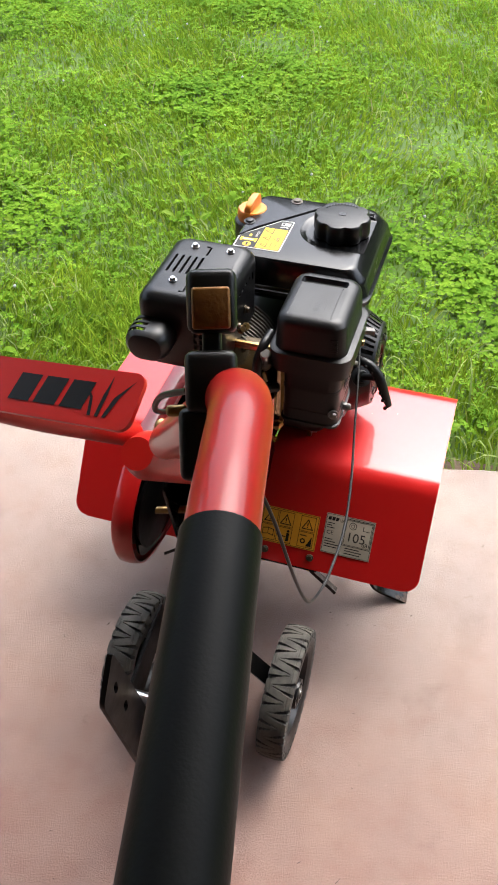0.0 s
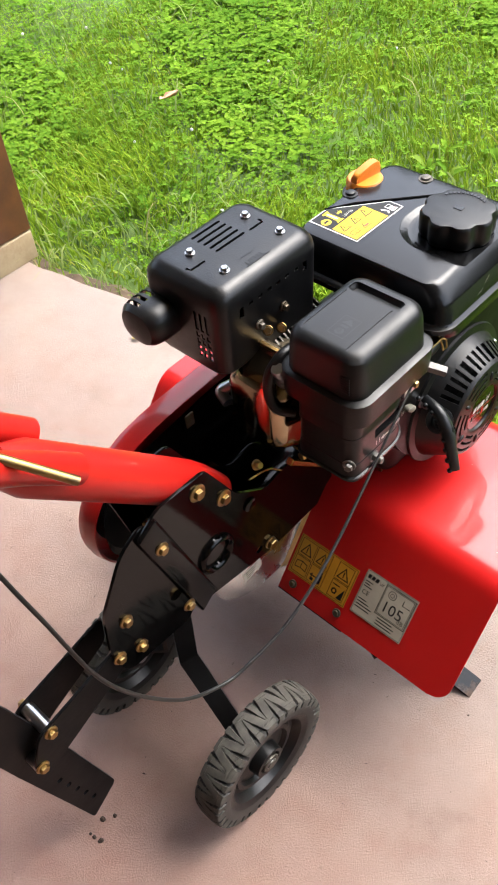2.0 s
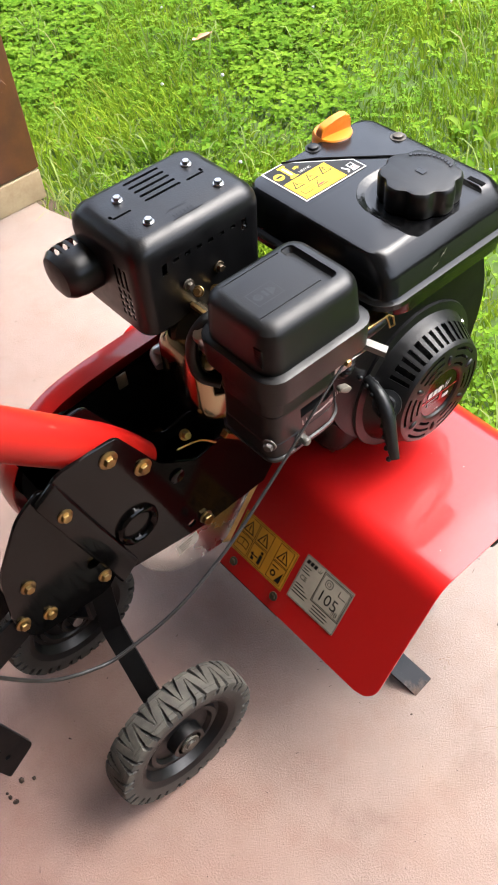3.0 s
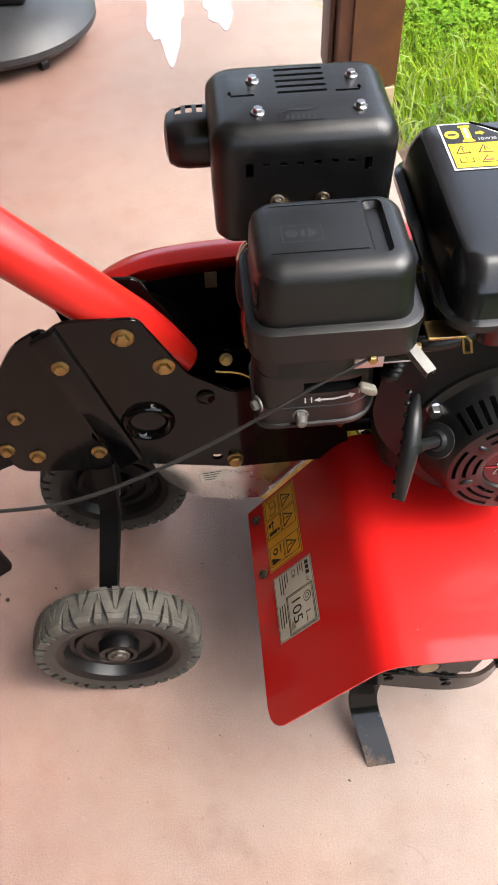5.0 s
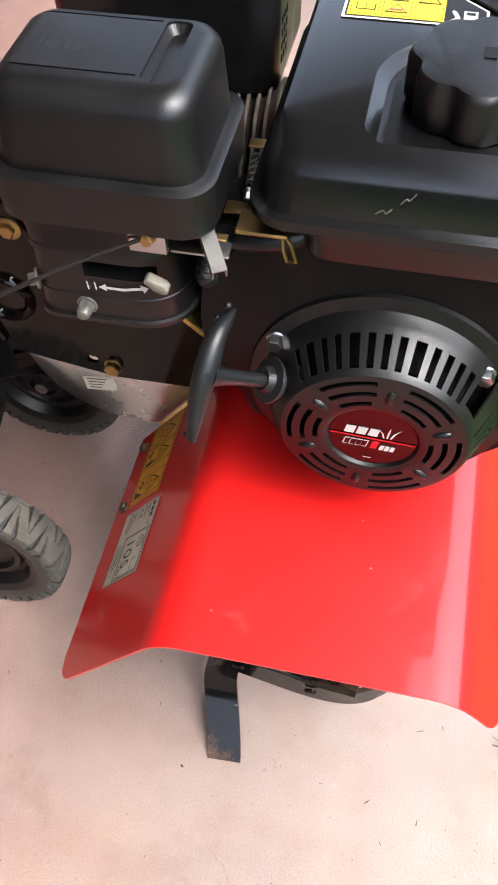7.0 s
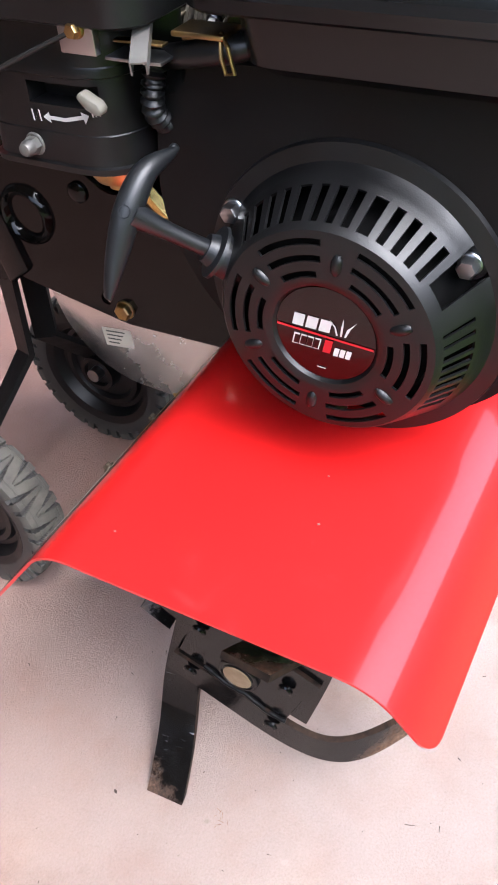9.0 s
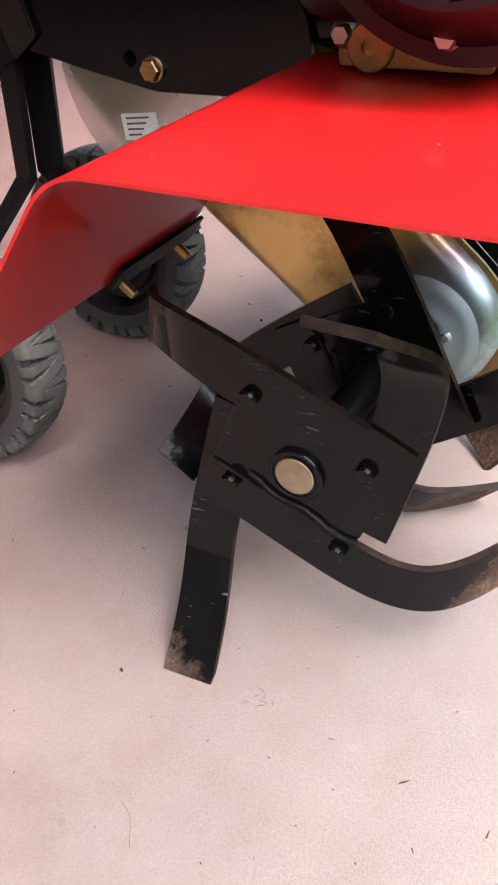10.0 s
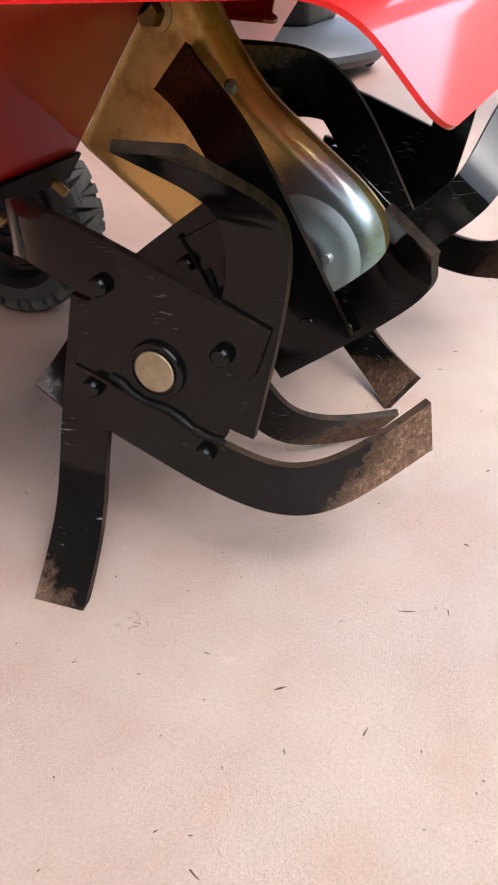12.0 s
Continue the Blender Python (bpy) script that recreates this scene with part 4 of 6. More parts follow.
for a, f in ((0.020, 0.0035), (-0.0035, 0.0035), (-0.0035, 0.0065), (0.020, 0.0065)):
    for x in (-0.124, -0.018):
        bm.verts.new(Vector((x, HOOD[0][0], HOOD[0][1])) + SLOPE * a - FACE * f)
bm.verts.ensure_lookup_table()
for f in ((0, 1, 3, 2), (2, 3, 5, 4), (4, 5, 7, 6), (6, 7, 1, 0), (0, 2, 4, 6), (1, 7, 5, 3)):
    bm.faces.new([bm.verts[i] for i in f])
specks = bmesh.new()
for x, y, r in ((0.049, 1.218, 0.0009), (0.105, 1.111, 0.0007), (0.010, 1.207, 0.0006)):
    bmesh.ops.create_icosphere(specks, subdivisions=1, radius=r, matrix=Matrix.Translation((x, y, HOOD[1][1] + 0.0013)) @ Matrix.Diagonal((1, 1.3, 0.25, 1)))
tagged(tp("dust_specks", specks, GREY_PLASTIC, hood), kind="stuff")
strip = tp("hood_bracket", bm, BLACK_STEEL, label="black steel strip behind the hood edge")
for x in (-0.104, -0.032):
    tp("bracket_stud", rod(on_back(x, 0.183) - FACE * 0.006, on_back(x, 0.183) - FACE * 0.019, 0.0038, 14, 0.0006), ZINC, strip)

# noise label
W, HH = 0.0755, 0.062
it = [("rect", 0, 0, W, HH, 0, 0)]
it += box_frame(0.0008, 0.0008, W - 0.0008, HH - 0.0008, 0.0006, 1, 1)
it += box_frame(0.030, 0.0165, 0.0735, 0.0590, 0.0010, 1, 1) + box_frame(0.0318, 0.0183, 0.0717, 0.0572, 0.0007, 1, 1)
it += [("text", "105", 0.0345, 0.0245, 0.0205, 1, 1), ("text", "L", 0.0575, 0.0445, 0.0105, 1, 1), ("rect", 0.0635, 0.0445, 0.0695, 0.0455, 1, 1),
       ("text", "dB", 0.0602, 0.0205, 0.0085, 1, 1)]
it += [("poly", ring_shape(0.0425, 0.049, 0.0058), 1, 1), ("poly", ring_shape(0.0425, 0.049, 0.0048), 0, 2), ("poly", ring_shape(0.0425, 0.049, 0.003), 1, 3),
       ("poly", ring_shape(0.0425, 0.049, 0.0021), 0, 4)]
it += block_mark(0.003, 0.0515, 0.017, 0.0055, 1, 1) + grass_mark(0.0225, 0.051, 0.007, 1, 1)
for k, (w, v) in enumerate(((0.011, 0.0465), (0.008, 0.043), (0.012, 0.0395))):
    it.append(("rect", 0.003, v, 0.003 + w, v + 0.0013, 1, 1))
it += [("text", "CE", 0.004, 0.0295, 0.0088, 1, 1)]
for w, v in ((0.012, 0.0215), (0.017, 0.0175), (0.023, 0.0135), (0.021, 0.0095)):
    it.append(("rect", 0.003, v, 0.003 + w, v + 0.0014, 1, 1))
for w, v in ((0.022, 0.0125), (0.026, 0.0085), (0.024, 0.0045)):
    it.append(("rect", 0.036, v, 0.036 + w, v + 0.0014, 1, 1))
tlabel("noise_label", hood, on_back(-0.018, 0.2105), ACROSS, SLOPE, it, [SILVER_LABEL, INK], "silver noise level plate")

# warning label
W, HH = 0.0925, 0.056
it = [("rect", 0, 0, W, HH, 0, 0)] + box_frame(0.001, 0.001, W - 0.001, HH - 0.001, 0.0007, 1, 1)
for k, cu in enumerate((0.0155, 0.041, 0.0755)):
    it += box_frame(cu - 0.012, 0.0285, cu + 0.012, 0.0525, 0.0008, 1, 1) + box_frame(cu - 0.012, 0.0035, cu + 0.012, 0.0275, 0.0008, 1, 1)
    it += warn_sign(cu, 0.0395, 0.0095, 1, 0, 1)
it += [("poly", [(0.0065, 0.01), (0.0155, 0.012), (0.0155, 0.0225), (0.0065, 0.0205)], 1, 1), ("poly", [(0.0245, 0.01), (0.0155, 0.012), (0.0155, 0.0225), (0.0245, 0.0205)], 1, 1),
       ("poly", [(0.0075, 0.0115), (0.015, 0.013), (0.015, 0.0212), (0.0075, 0.0195)], 0, 2), ("poly", [(0.0235, 0.0115), (0.016, 0.013), (0.016, 0.0212), (0.0235, 0.0195)], 0, 2)]
it += [("poly", ring_shape(0.047, 0.0225, 0.0022, 10), 1, 1), ("rect", 0.0447, 0.0065, 0.0493, 0.0195, 1, 1), ("rect", 0.0315, 0.0125, 0.044, 0.0142, 1, 1),
       ("poly", [(0.0315, 0.0135), (0.0355, 0.017), (0.0355, 0.010)], 1, 1), ("rect", 0.0335, 0.0062, 0.0385, 0.0105, 1, 1)]
it += [("poly", ring_shape(0.0715, 0.013, 0.0045, 7), 1, 1), ("poly", ring_shape(0.0715, 0.013, 0.0022, 8), 0, 2), ("poly", [(0.077, 0.0055), (0.0855, 0.0055), (0.085, 0.022)], 1, 1),
       ("rect", 0.066, 0.021, 0.077, 0.0225, 1, 1)]
tlabel("warning_label", hood, on_back(-0.1195, 0.2075), ACROSS, SLOPE, it, [LABEL_ORANGE, INK], "orange warning label with black signs")

# --- frame plates
FRONT_PLATE = round_corners([(0.80, 0.498), (0.818, 0.511), (0.884, 0.509), (0.922, 0.436), (0.965, 0.404), (1.002, 0.412), (1.08, 0.342), (1.085, 0.31), (1.06, 0.288), (0.965, 0.286), (0.90, 0.298), (0.84, 0.31)], 0.006, 3)
REAR_PLATE = round_corners([(0.722, 0.345), (0.730, 0.42), (0.768, 0.482), (0.80, 0.503), (0.83, 0.44), (0.852, 0.33), (0.83, 0.292), (0.735, 0.30)], 0.012, 3)
for s in (1, -1):
    x = XM + s * 0.029
    plate = tp("side_plate", prism(FRONT_PLATE, "x", x, x - s * 0.004, 0.0006, 1), BLACK_PAINT, label="gloss black steel side plate")
    slot = bmesh.new()
    rod((x - s * 0.02, 0.945, 0.3065), (x + s * 0.02, 0.945, 0.3065), 0.0055, 14, bm=slot)
    cut(plate, shifted(slot))
    bm = lathe([(0.017, 0.0), (0.0185, 0.004), (0.022, 0.006), (0.0255, 0.004), (0.027, 0.0)], (x, 0.879, 0.372), (s, 0, 0), 28)
    tp("pressed_ring", bm, BLACK_PAINT, plate)
    for y, z in ((0.869, 0.489), (0.902, 0.449)):
        tp("plate_bolt", hex_bolt((x, y, z), (s, 0, 0), 0.0115, 0.0045, 0.0105), ZINC, plate)
    tp("plate_bolt", hex_bolt((x, 0.964, 0.301), (s, 0, 0), 0.0135, 0.0055, 0.0088), ZINC, plate)
    tp("plate_bolt", lathe([(0.009, 0), (0.009, 0.002), (0.006, 0.004), (0, 0.004)], (x, 0.938, 0.402), (s, 0, 0), 18), BLACK_PAINT, plate)
    if s > 0:
        rear = tp("wheel_bracket", prism(REAR_PLATE, "x", x - s * 0.009, x - s * 0.005, 0.0006, 1), BLACK_PAINT, label="gloss black steel wheel bracket plate")
        # folded channel over the joint of the two plates
        rib = []
        for (y, z) in ((0.786, 0.492), (0.812, 0.507), (0.868, 0.318), (0.842, 0.298)):
            rib.append((y, z))
        tp("channel_rib", prism(round_corners(rib, 0.004, 2), "x", x - s * 0.004, x + s * 0.005, 0.003, 2), BLACK_PAINT, rear)
        for y, z in ((0.809, 0.462), (0.825, 0.337)):
            tp("bracket_bolt", hex_bolt((x + s * 0.005, y, z), (s, 0, 0), 0.010, 0.004, 0.0082), ZINC, rear)
        for y, z in ((0.751, 0.387), (0.759, 0.325), (0.730, 0.338)):
            tp("bracket_bolt", hex_bolt((x - s * 0.005, y, z), (s, 0, 0), 0.010, 0.0045, 0.0085), ZINC, rear)
    # wheel arm
    a, b = Vector((XM + s * 0.013, 0.822, 0.31)), Vector((XM + s * (0.114 if s > 0 else 0.09), 0.806, 0.124))
    k = Vector((XM + s * 0.0135, 0.818, 0.203))
    bm = bmesh.new()
    rows = []
    for p, q in ((a, Vector((s * 0.0035, 0.0122, 0))), (k, Vector((s * 0.004, 0.0115, 0.002))), (b, Vector((s * 0.0037, 0.0103, 0.0045)))):
        rows.append([bm.verts.new(p + q), bm.verts.new(p - q)])
    for p, q in zip(rows, rows[1:]):
        bm.faces.new((p[0], p[1], q[1], q[0]))
    solid(bm, 0.006)
    arm = tp("wheel_arm", bm, BLACK_STEEL)
    tp("axle_pin", rod((XM + s * (0.105 if s > 0 else 0.081), 0.811 if s > 0 else 0.805, 0.1), (XM + s * (0.150 if s > 0 else 0.126), 0.813 if s > 0 else 0.805, 0.098), 0.008), STEEL, arm)


# --- wheels
def build_wheel(cx, cy, s):
    c = Vector((cx, cy, 0.0982))
    wheel = new("wheel")
    wheel.parent = tiller
    R, w = 0.0982, 0.0195
    # tread: pairs of pointed notches cut in from both shoulders by turns, shallow rib lines round the tyre
    pairs, per = 16, 54
    m = pairs * per
    across = [-1.0, -0.92, -0.84, -0.76, -0.73, -0.70, -0.67, -0.60, -0.52, -0.44, -0.36, -0.28, -0.2, -0.14, -0.08, -0.03]
    across = across + [-a for a in reversed(across)]

    def notch(f, u):
        """How deep the tread is cut, 0 to 1, at a share f of the pitch and u across: pairs of notches that run together into a V."""
        for side, at in ((1, 0.25), (-1, 0.75)):
            reach = side * u
            if reach > -0.5:
                lean = 0.03 + 0.17 * (reach + 0.5) / 1.5
                gap = 0.014 if reach < 0.02 else 0.018 + 0.055 * (reach - 0.02) / 0.98
                off = abs(abs((f - at + 0.5) % 1 - 0.5) - lean)
                if off < gap:
                    return 0.3 if reach < 0.02 else 1.0
        return 0.0

    bm = bmesh.new()
    cols, deep = [], []
    for i in range(m):
        t, f = 2 * math.pi * i / m, (i % per) / per
        ca, sa = math.cos(t), math.sin(t)
        col, dp = [], []
        for side in (-1, 1):
            cutn = notch(f, side * 0.98)
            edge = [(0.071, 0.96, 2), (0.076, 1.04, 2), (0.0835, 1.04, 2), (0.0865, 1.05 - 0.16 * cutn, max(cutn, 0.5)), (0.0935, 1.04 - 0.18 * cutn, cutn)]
            rows = [(r, side * a * w, k) for r, a, k in edge]
            if side > 0:
                rows.reverse()
                for u in across:
                    d = notch(f, u)
                    line = 0.0007 if 0.695 < abs(u) < 0.735 else 0
                    rows.insert(len(rows) - 5, (R - 0.0028 * abs(u) ** 3 - 0.0042 * d - line, u * w, d))
            for r, a, k in rows:
                col.append(bm.verts.new(c + Vector((a, ca * r, sa * r))))
                dp.append(k)
        cols.append(col)
        deep.append(dp)
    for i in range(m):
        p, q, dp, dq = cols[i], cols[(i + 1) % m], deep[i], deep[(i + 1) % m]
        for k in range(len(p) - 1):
            # notch faces take the darker shade colour, lugs the plain rubber
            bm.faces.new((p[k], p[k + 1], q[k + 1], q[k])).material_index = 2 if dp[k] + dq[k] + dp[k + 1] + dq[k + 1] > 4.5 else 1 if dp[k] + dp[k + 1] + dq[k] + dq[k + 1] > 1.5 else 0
    tp("tyre", bm, [RUBBER, GROOVE_SHADE, SIDEWALL], wheel, "grey black rubber tyre with zigzag tread", smooth=25)
    prof = [(0.0, 0.012), (0.016, 0.013), (0.017, 0.018), (0.022, 0.018), (0.024, 0.004), (0.040, 0.002), (0.043, 0.008), (0.049, 0.008), (0.052, 0.003), (0.057, 0.004),
            (0.063, w - 0.004), (0.0715, w - 0.0005), (0.0725, 0.0)]
    for k in (1, -1):
        tp("rim", lathe([(r, h) for r, h in prof], c, (k, 0, 0), 40), BLACK_PLASTIC, wheel)
    tp("hub_washer", lathe([(0.0085, 0.0), (0.0085, 0.0022), (0.0125, 0.0022), (0.0132, 0.0012), (0.0132, 0)], c + Vector((s * 0.018, 0, 0)), (s, 0, 0), 24), FIN, wheel)
    tp("hub_nut", lathe([(0.0, 0.004), (0.006, 0.004), (0.0075, 0.002), (0.0075, 0)], c + Vector((s * 0.018, 0, 0)), (s, 0, 0), 18), FIN, wheel)


build_wheel(-0.0175, 0.813, 1)
build_wheel(-0.2525, 0.805, -1)

# --- depth stake behind the wheels
stake_poly = round_corners([(0.547, 0.447), (0.583, 0.495), (0.628, 0.30), (0.672, 0.072), (0.628, 0.036), (0.582, 0.262)], 0.006, 3)
stake = tp("depth_stake", prism(stake_poly, "x", XM - 0.002, XM + 0.004, 0.0006, 1), BLACK_STEEL, label="black steel depth stake with holes")
holes = bmesh.new()
for k in range(5):
    t = k / 4
    rod((XM - 0.02, 0.640 - 0.024 * t, 0.085 + 0.10 * t), (XM + 0.02, 0.640 - 0.024 * t, 0.085 + 0.10 * t), 0.004, 12, bm=holes)
for y, z in ((0.575, 0.44), (0.585, 0.385)):
    loft([(XM - 0.02, y - 0.004, y + 0.004, z - 0.009, z + 0.009, 0.004), (XM + 0.02, y - 0.004, y + 0.004, z - 0.009, z + 0.009, 0.004)], "x", 3, bm=holes)
cut(stake, shifted(holes))
for s in (1, -1):
    arm = prism(round_corners([(0.745, 0.355), (0.74, 0.315), (0.622, 0.258), (0.597, 0.275), (0.618, 0.325)], 0.008, 3), "x", XM + s * 0.018, XM + s * 0.022, 0.0006, 1)
    arm_ob = tp("stake_arm", arm, BLACK_STEEL)
    for y, z in ((0.631, 0.319), (0.606, 0.275)):
        tp("arm_bolt", hex_bolt((XM + s * 0.022, y, z), (s, 0, 0), 0.010, 0.0045, 0.0082), ZINC, arm_ob)
tp("spacer_sleeve", rod((XM - 0.02, 0.631, 0.319), (XM + 0.02, 0.631, 0.319), 0.008), STEEL)
tp("spacer_sleeve", rod((XM - 0.02, 0.606, 0.275), (XM + 0.02, 0.606, 0.275), 0.008), STEEL)

# --- belt cover on the other side
BELT = [(1.16, 0.488), (1.01, 0.486), (0.91, 0.480), (0.86, 0.466), (0.818, 0.435), (0.796, 0.398), (0.796, 0.352), (0.816, 0.318), (0.86, 0.297), (0.93, 0.285), (1.10, 0.27)]
bm = bmesh.new()
bl = [Vector((p[0], p[1])) for p in [(q.x, q.y) for q in smooth_path([(p[0], p[1], 0) for p in BELT], 4)]]
mid = Vector((0.97, 0.385))
rims = [[bm.verts.new((x, q.x, q.y)) for q in (p.lerp(mid, k) for p in bl)] for x, k in ((-0.227, 0.02), (-0.240, 0.0), (-0.252, 0.004), (-0.256, 0.022), (-0.2575, 0.055))]
for a, b in zip(rims, rims[1:]):
    for i in range(len(bl) - 1):
        bm.faces.new((a[i], a[i + 1], b[i + 1], b[i]))
bm.faces.new(rims[-1])
solid(bm, 0.0025)
tp("belt_cover", bm, RED, label="glossy red belt cover, open on its inner side", smooth=35)
tp("belt_backplate", prism(round_corners([(0.812, 0.335), (0.812, 0.405), (0.85, 0.452), (1.0, 0.470), (1.12, 0.470), (1.12, 0.312), (0.87, 0.307)], 0.022, 5), "x", -0.2265, -0.2295), BLACK_PAINT, smooth=30)
tp("pulley", lathe([(0, 0.012), (0.02, 0.012), (0.03, 0.009), (0.062, 0.009), (0.055, 0.0), (0.062, -0.009), (0, -0.009)], (-0.23, 0.87, 0.39), (1, 0, 0), 32), BLACK_STEEL)
tp("shift_rod", rod((-0.20, 0.825, 0.43), (-0.15, 0.842, 0.43), 0.005), ZINC)
tp("belt_clip", rbox((-0.2182, 0.946, 0.454), (-0.2160, 0.958, 0.473), 0.0005), ALU)
tp("frame_bolt", hex_bolt((-0.124, 0.960, 0.446), (1, 0, 0.5), 0.008, 0.006, 0.0062), ZINC)
tp("belt_guard_strip", tube([(-0.128, 0.95, 0.426), (-0.124, 0.975, 0.424), (-0.119, 0.992, 0.411)], 0.004, 10, 6, flat=0.35), ZINC_SHEET)
tp("engine_base", rbox((-0.225, 1.0, 0.322), (-0.1235, 1.31, 0.345), 0.004), BLACK_PAINT)
tp("engine_base", rbox((-0.19, 0.92, 0.345), (-0.125, 1.1, 0.362), 0.003), BLACK_PAINT)

# --- chain case
CASE_TOP = [(0.872, 0.295), (0.885, 0.255), (0.91, 0.226), (0.942, 0.211), (0.972, 0.209), (0.993, 0.2075), (1.066, 0.303), (1.066, 0.32), (0.88, 0.32)]
case = tp("gear_case", prism(round_corners(CASE_TOP, 0.016, 6), "x", -0.162, -0.1295, 0.002, 2), GALV, label="grey galvanised gear case")
tlabel("serial_label", case, (-0.1295, 0.925, 0.246), (0, 1, 0.12), (0, -0.12, 1), [("rect", 0, 0, 0.032, 0.019, 0, 0)] + [("rect", 0.004, 0.003 + 0.004 * k, 0.016 + 0.003 * k, 0.0045 + 0.004 * k, 1, 1) for k in range(4)],
       [SILVER_LABEL, RUBBER], "small silver grey serial sticker")
LEG = [(0.975, 0.225), (0.981, 0.201), (1.061, 0.139), (1.11, 0.098), (1.145, 0.076), (1.18, 0.079), (1.208, 0.098), (1.222, 0.13), (1.218, 0.158), (1.20, 0.181), (1.131, 0.238), (1.107, 0.276), (1.09, 0.31), (0.99, 0.31)]
leg_poly = round_corners(LEG, 0.022, 5)


def inset(poly, d):
    """The closed outline drawn in by d along its normals."""
    out, n = [], len(poly)
    for i in range(n):
        t = (Vector(poly[(i + 1) % n]) - Vector(poly[i - 1])).normalized()
        out.append(Vector(poly[i]) + Vector((-t.y, t.x)) * d)
    return out


leg_bm = bmesh.new()
rings = []
for k in range(-7, 8):
    q = abs(k) / 7
    half, d = 0.0185 - 0.013 * (1 - math.sin(q * math.pi / 2)) if k else 0.0055, 0.013 * (1 - math.cos(q * math.pi / 2))
    rings.append([leg_bm.verts.new((-0.1495 + (half if k > 0 else -half if k < 0 else 0), p.x, p.y)) for p in inset(leg_poly, d)])
for p, q in zip(rings, rings[1:]):
    for i in range(len(p)):
        leg_bm.faces.new((p[i], p[(i + 1) % len(p)], q[(i + 1) % len(p)], q[i]))
leg_bm.faces.new(rings[0][::-1])
leg_bm.faces.new(rings[-1])
leg = tp("chain_case", leg_bm, ZINC_LEG, label="yellow zinc plated chain case", smooth=60)
tp("bearing_dome", lathe([(0.0, 0.004), (0.018, 0.004), (0.020, 0.006), (0.024, 0.006), (0.026, 0.0045), (0.036, 0.0045), (0.041, 0.003), (0.0455, 0.0)], (-0.131, 1.163, 0.131), (1, 0, 0), 40), CASE_ZINC, leg)
tp("bearing_dome", lathe([(0.0, 0.012), (0.02, 0.012), (0.024, 0.009), (0.040, 0.009), (0.052, 0.004), (0.056, 0.0)], (-0.168, 1.163, 0.131), (-1, 0, 0), 40), CASE_ZINC, leg)
flange = [(p[0] + (p[0] - 1.1) * 0.065, p[1] + (p[1] - 0.19) * 0.065) for p in leg_poly]
tp("case_seam", prism(flange, "x", -0.1515, -0.1485, 0.0008, 1), ZINC, leg)
for y, z in ((1.185, 0.135), (1.118, 0.245)):
    tp("case_rivet", lathe([(0.005, 0), (0.005, 0.002), (0.003, 0.004), (0, 0.004)], (-0.128, y, z), (1, 0, 0), 12), CASE_ZINC, leg)
tp("case_bolt", hex_bolt((-0.131, 1.063, 0.289), (1, 0, 0), 0.016, 0.009, 0.0135), ZINC, leg)


# --- tines
AXLE = Vector((0, 1.157, 0.134))
tp("tine_axle", rod((2 * XM - 0.066, AXLE.y, AXLE.z), (0.064, AXLE.y, AXLE.z), 0.0125, 24), BLACK_STEEL)
# the two long edges of a blade as curves (out of the plate, forward, up) from the axle's middle; the first two knots lie on the plate
OUTWARD = (((-0.004, -0.0657, -0.0067), (-0.002, -0.093, -0.1065), (0.0034, -0.0762, -0.0923), (0.066, -0.0648, -0.1347)),
           ((-0.004, -0.0412, -0.0419), (-0.002, -0.0552, -0.0964), (0.0061, -0.0427, -0.0996), (0.0635, -0.0314, -0.1343)))
INWARD = (((0.0048, -0.0059, 0.063), (0.004, -0.086, 0.0968), (-0.0066, -0.0964, 0.0802), (-0.0656, -0.137, 0.0619)),
          ((0.0048, -0.0378, 0.0386), (0.004, -0.0729, 0.0508), (-0.0025, -0.0891, 0.0593), (-0.0565, -0.1362, 0.026)))


def blade(x, turn, s_out, edges, root):
    """A steel blade between two curved edges, turned about the axle, with its flat root behind it."""
    ca, sa = math.cos(radians(turn)), math.sin(radians(turn))
    lines = []
    along = sum(((Vector(e[0]) - Vector(e[1])).normalized() for e in edges), Vector())
    along.x = 0
    along.normalize()
    end = max(Vector(e[0]).dot(along) for e in edges) + root
    for p0, p1, p2, p3 in edges:
        p0, p1, p2, p3 = (Vector(p) for p in (p0, p1, p2, p3))
        back = (p0 - p1)
        back.x = 0
        back.normalize()
        line = [p0 + back * (end - p0.dot(along)) / max(0.3, back.dot(along))]
        for k in range(25):
            t = k / 24
            line.append((1 - t) ** 3 * p0 + 3 * t * (1 - t) ** 2 * p1 + 3 * t * t * (1 - t) * p2 + t ** 3 * p3)
        lines.append(line)
    bm = bmesh.new()
    rows = []
    for a, b in zip(*lines):
        row = []
        for k in range(4):
            q = a.lerp(b, k / 3)
            row.append(bm.verts.new((x + s_out * q.x, AXLE.y + q.y * ca - q.z * sa, AXLE.z + q.y * sa + q.z * ca)))
        rows.append(row)
    for p, q in zip(rows, rows[1:]):
        for k in range(3):
            bm.faces.new((p[k], p[k + 1], q[k + 1], q[k]))
    first = set(bm.verts)
    solid(bm, 0.005)
    for f in bm.faces:
        if len({q in first for q in f.verts}) == 2:
            f.material_index = 1
    return bm


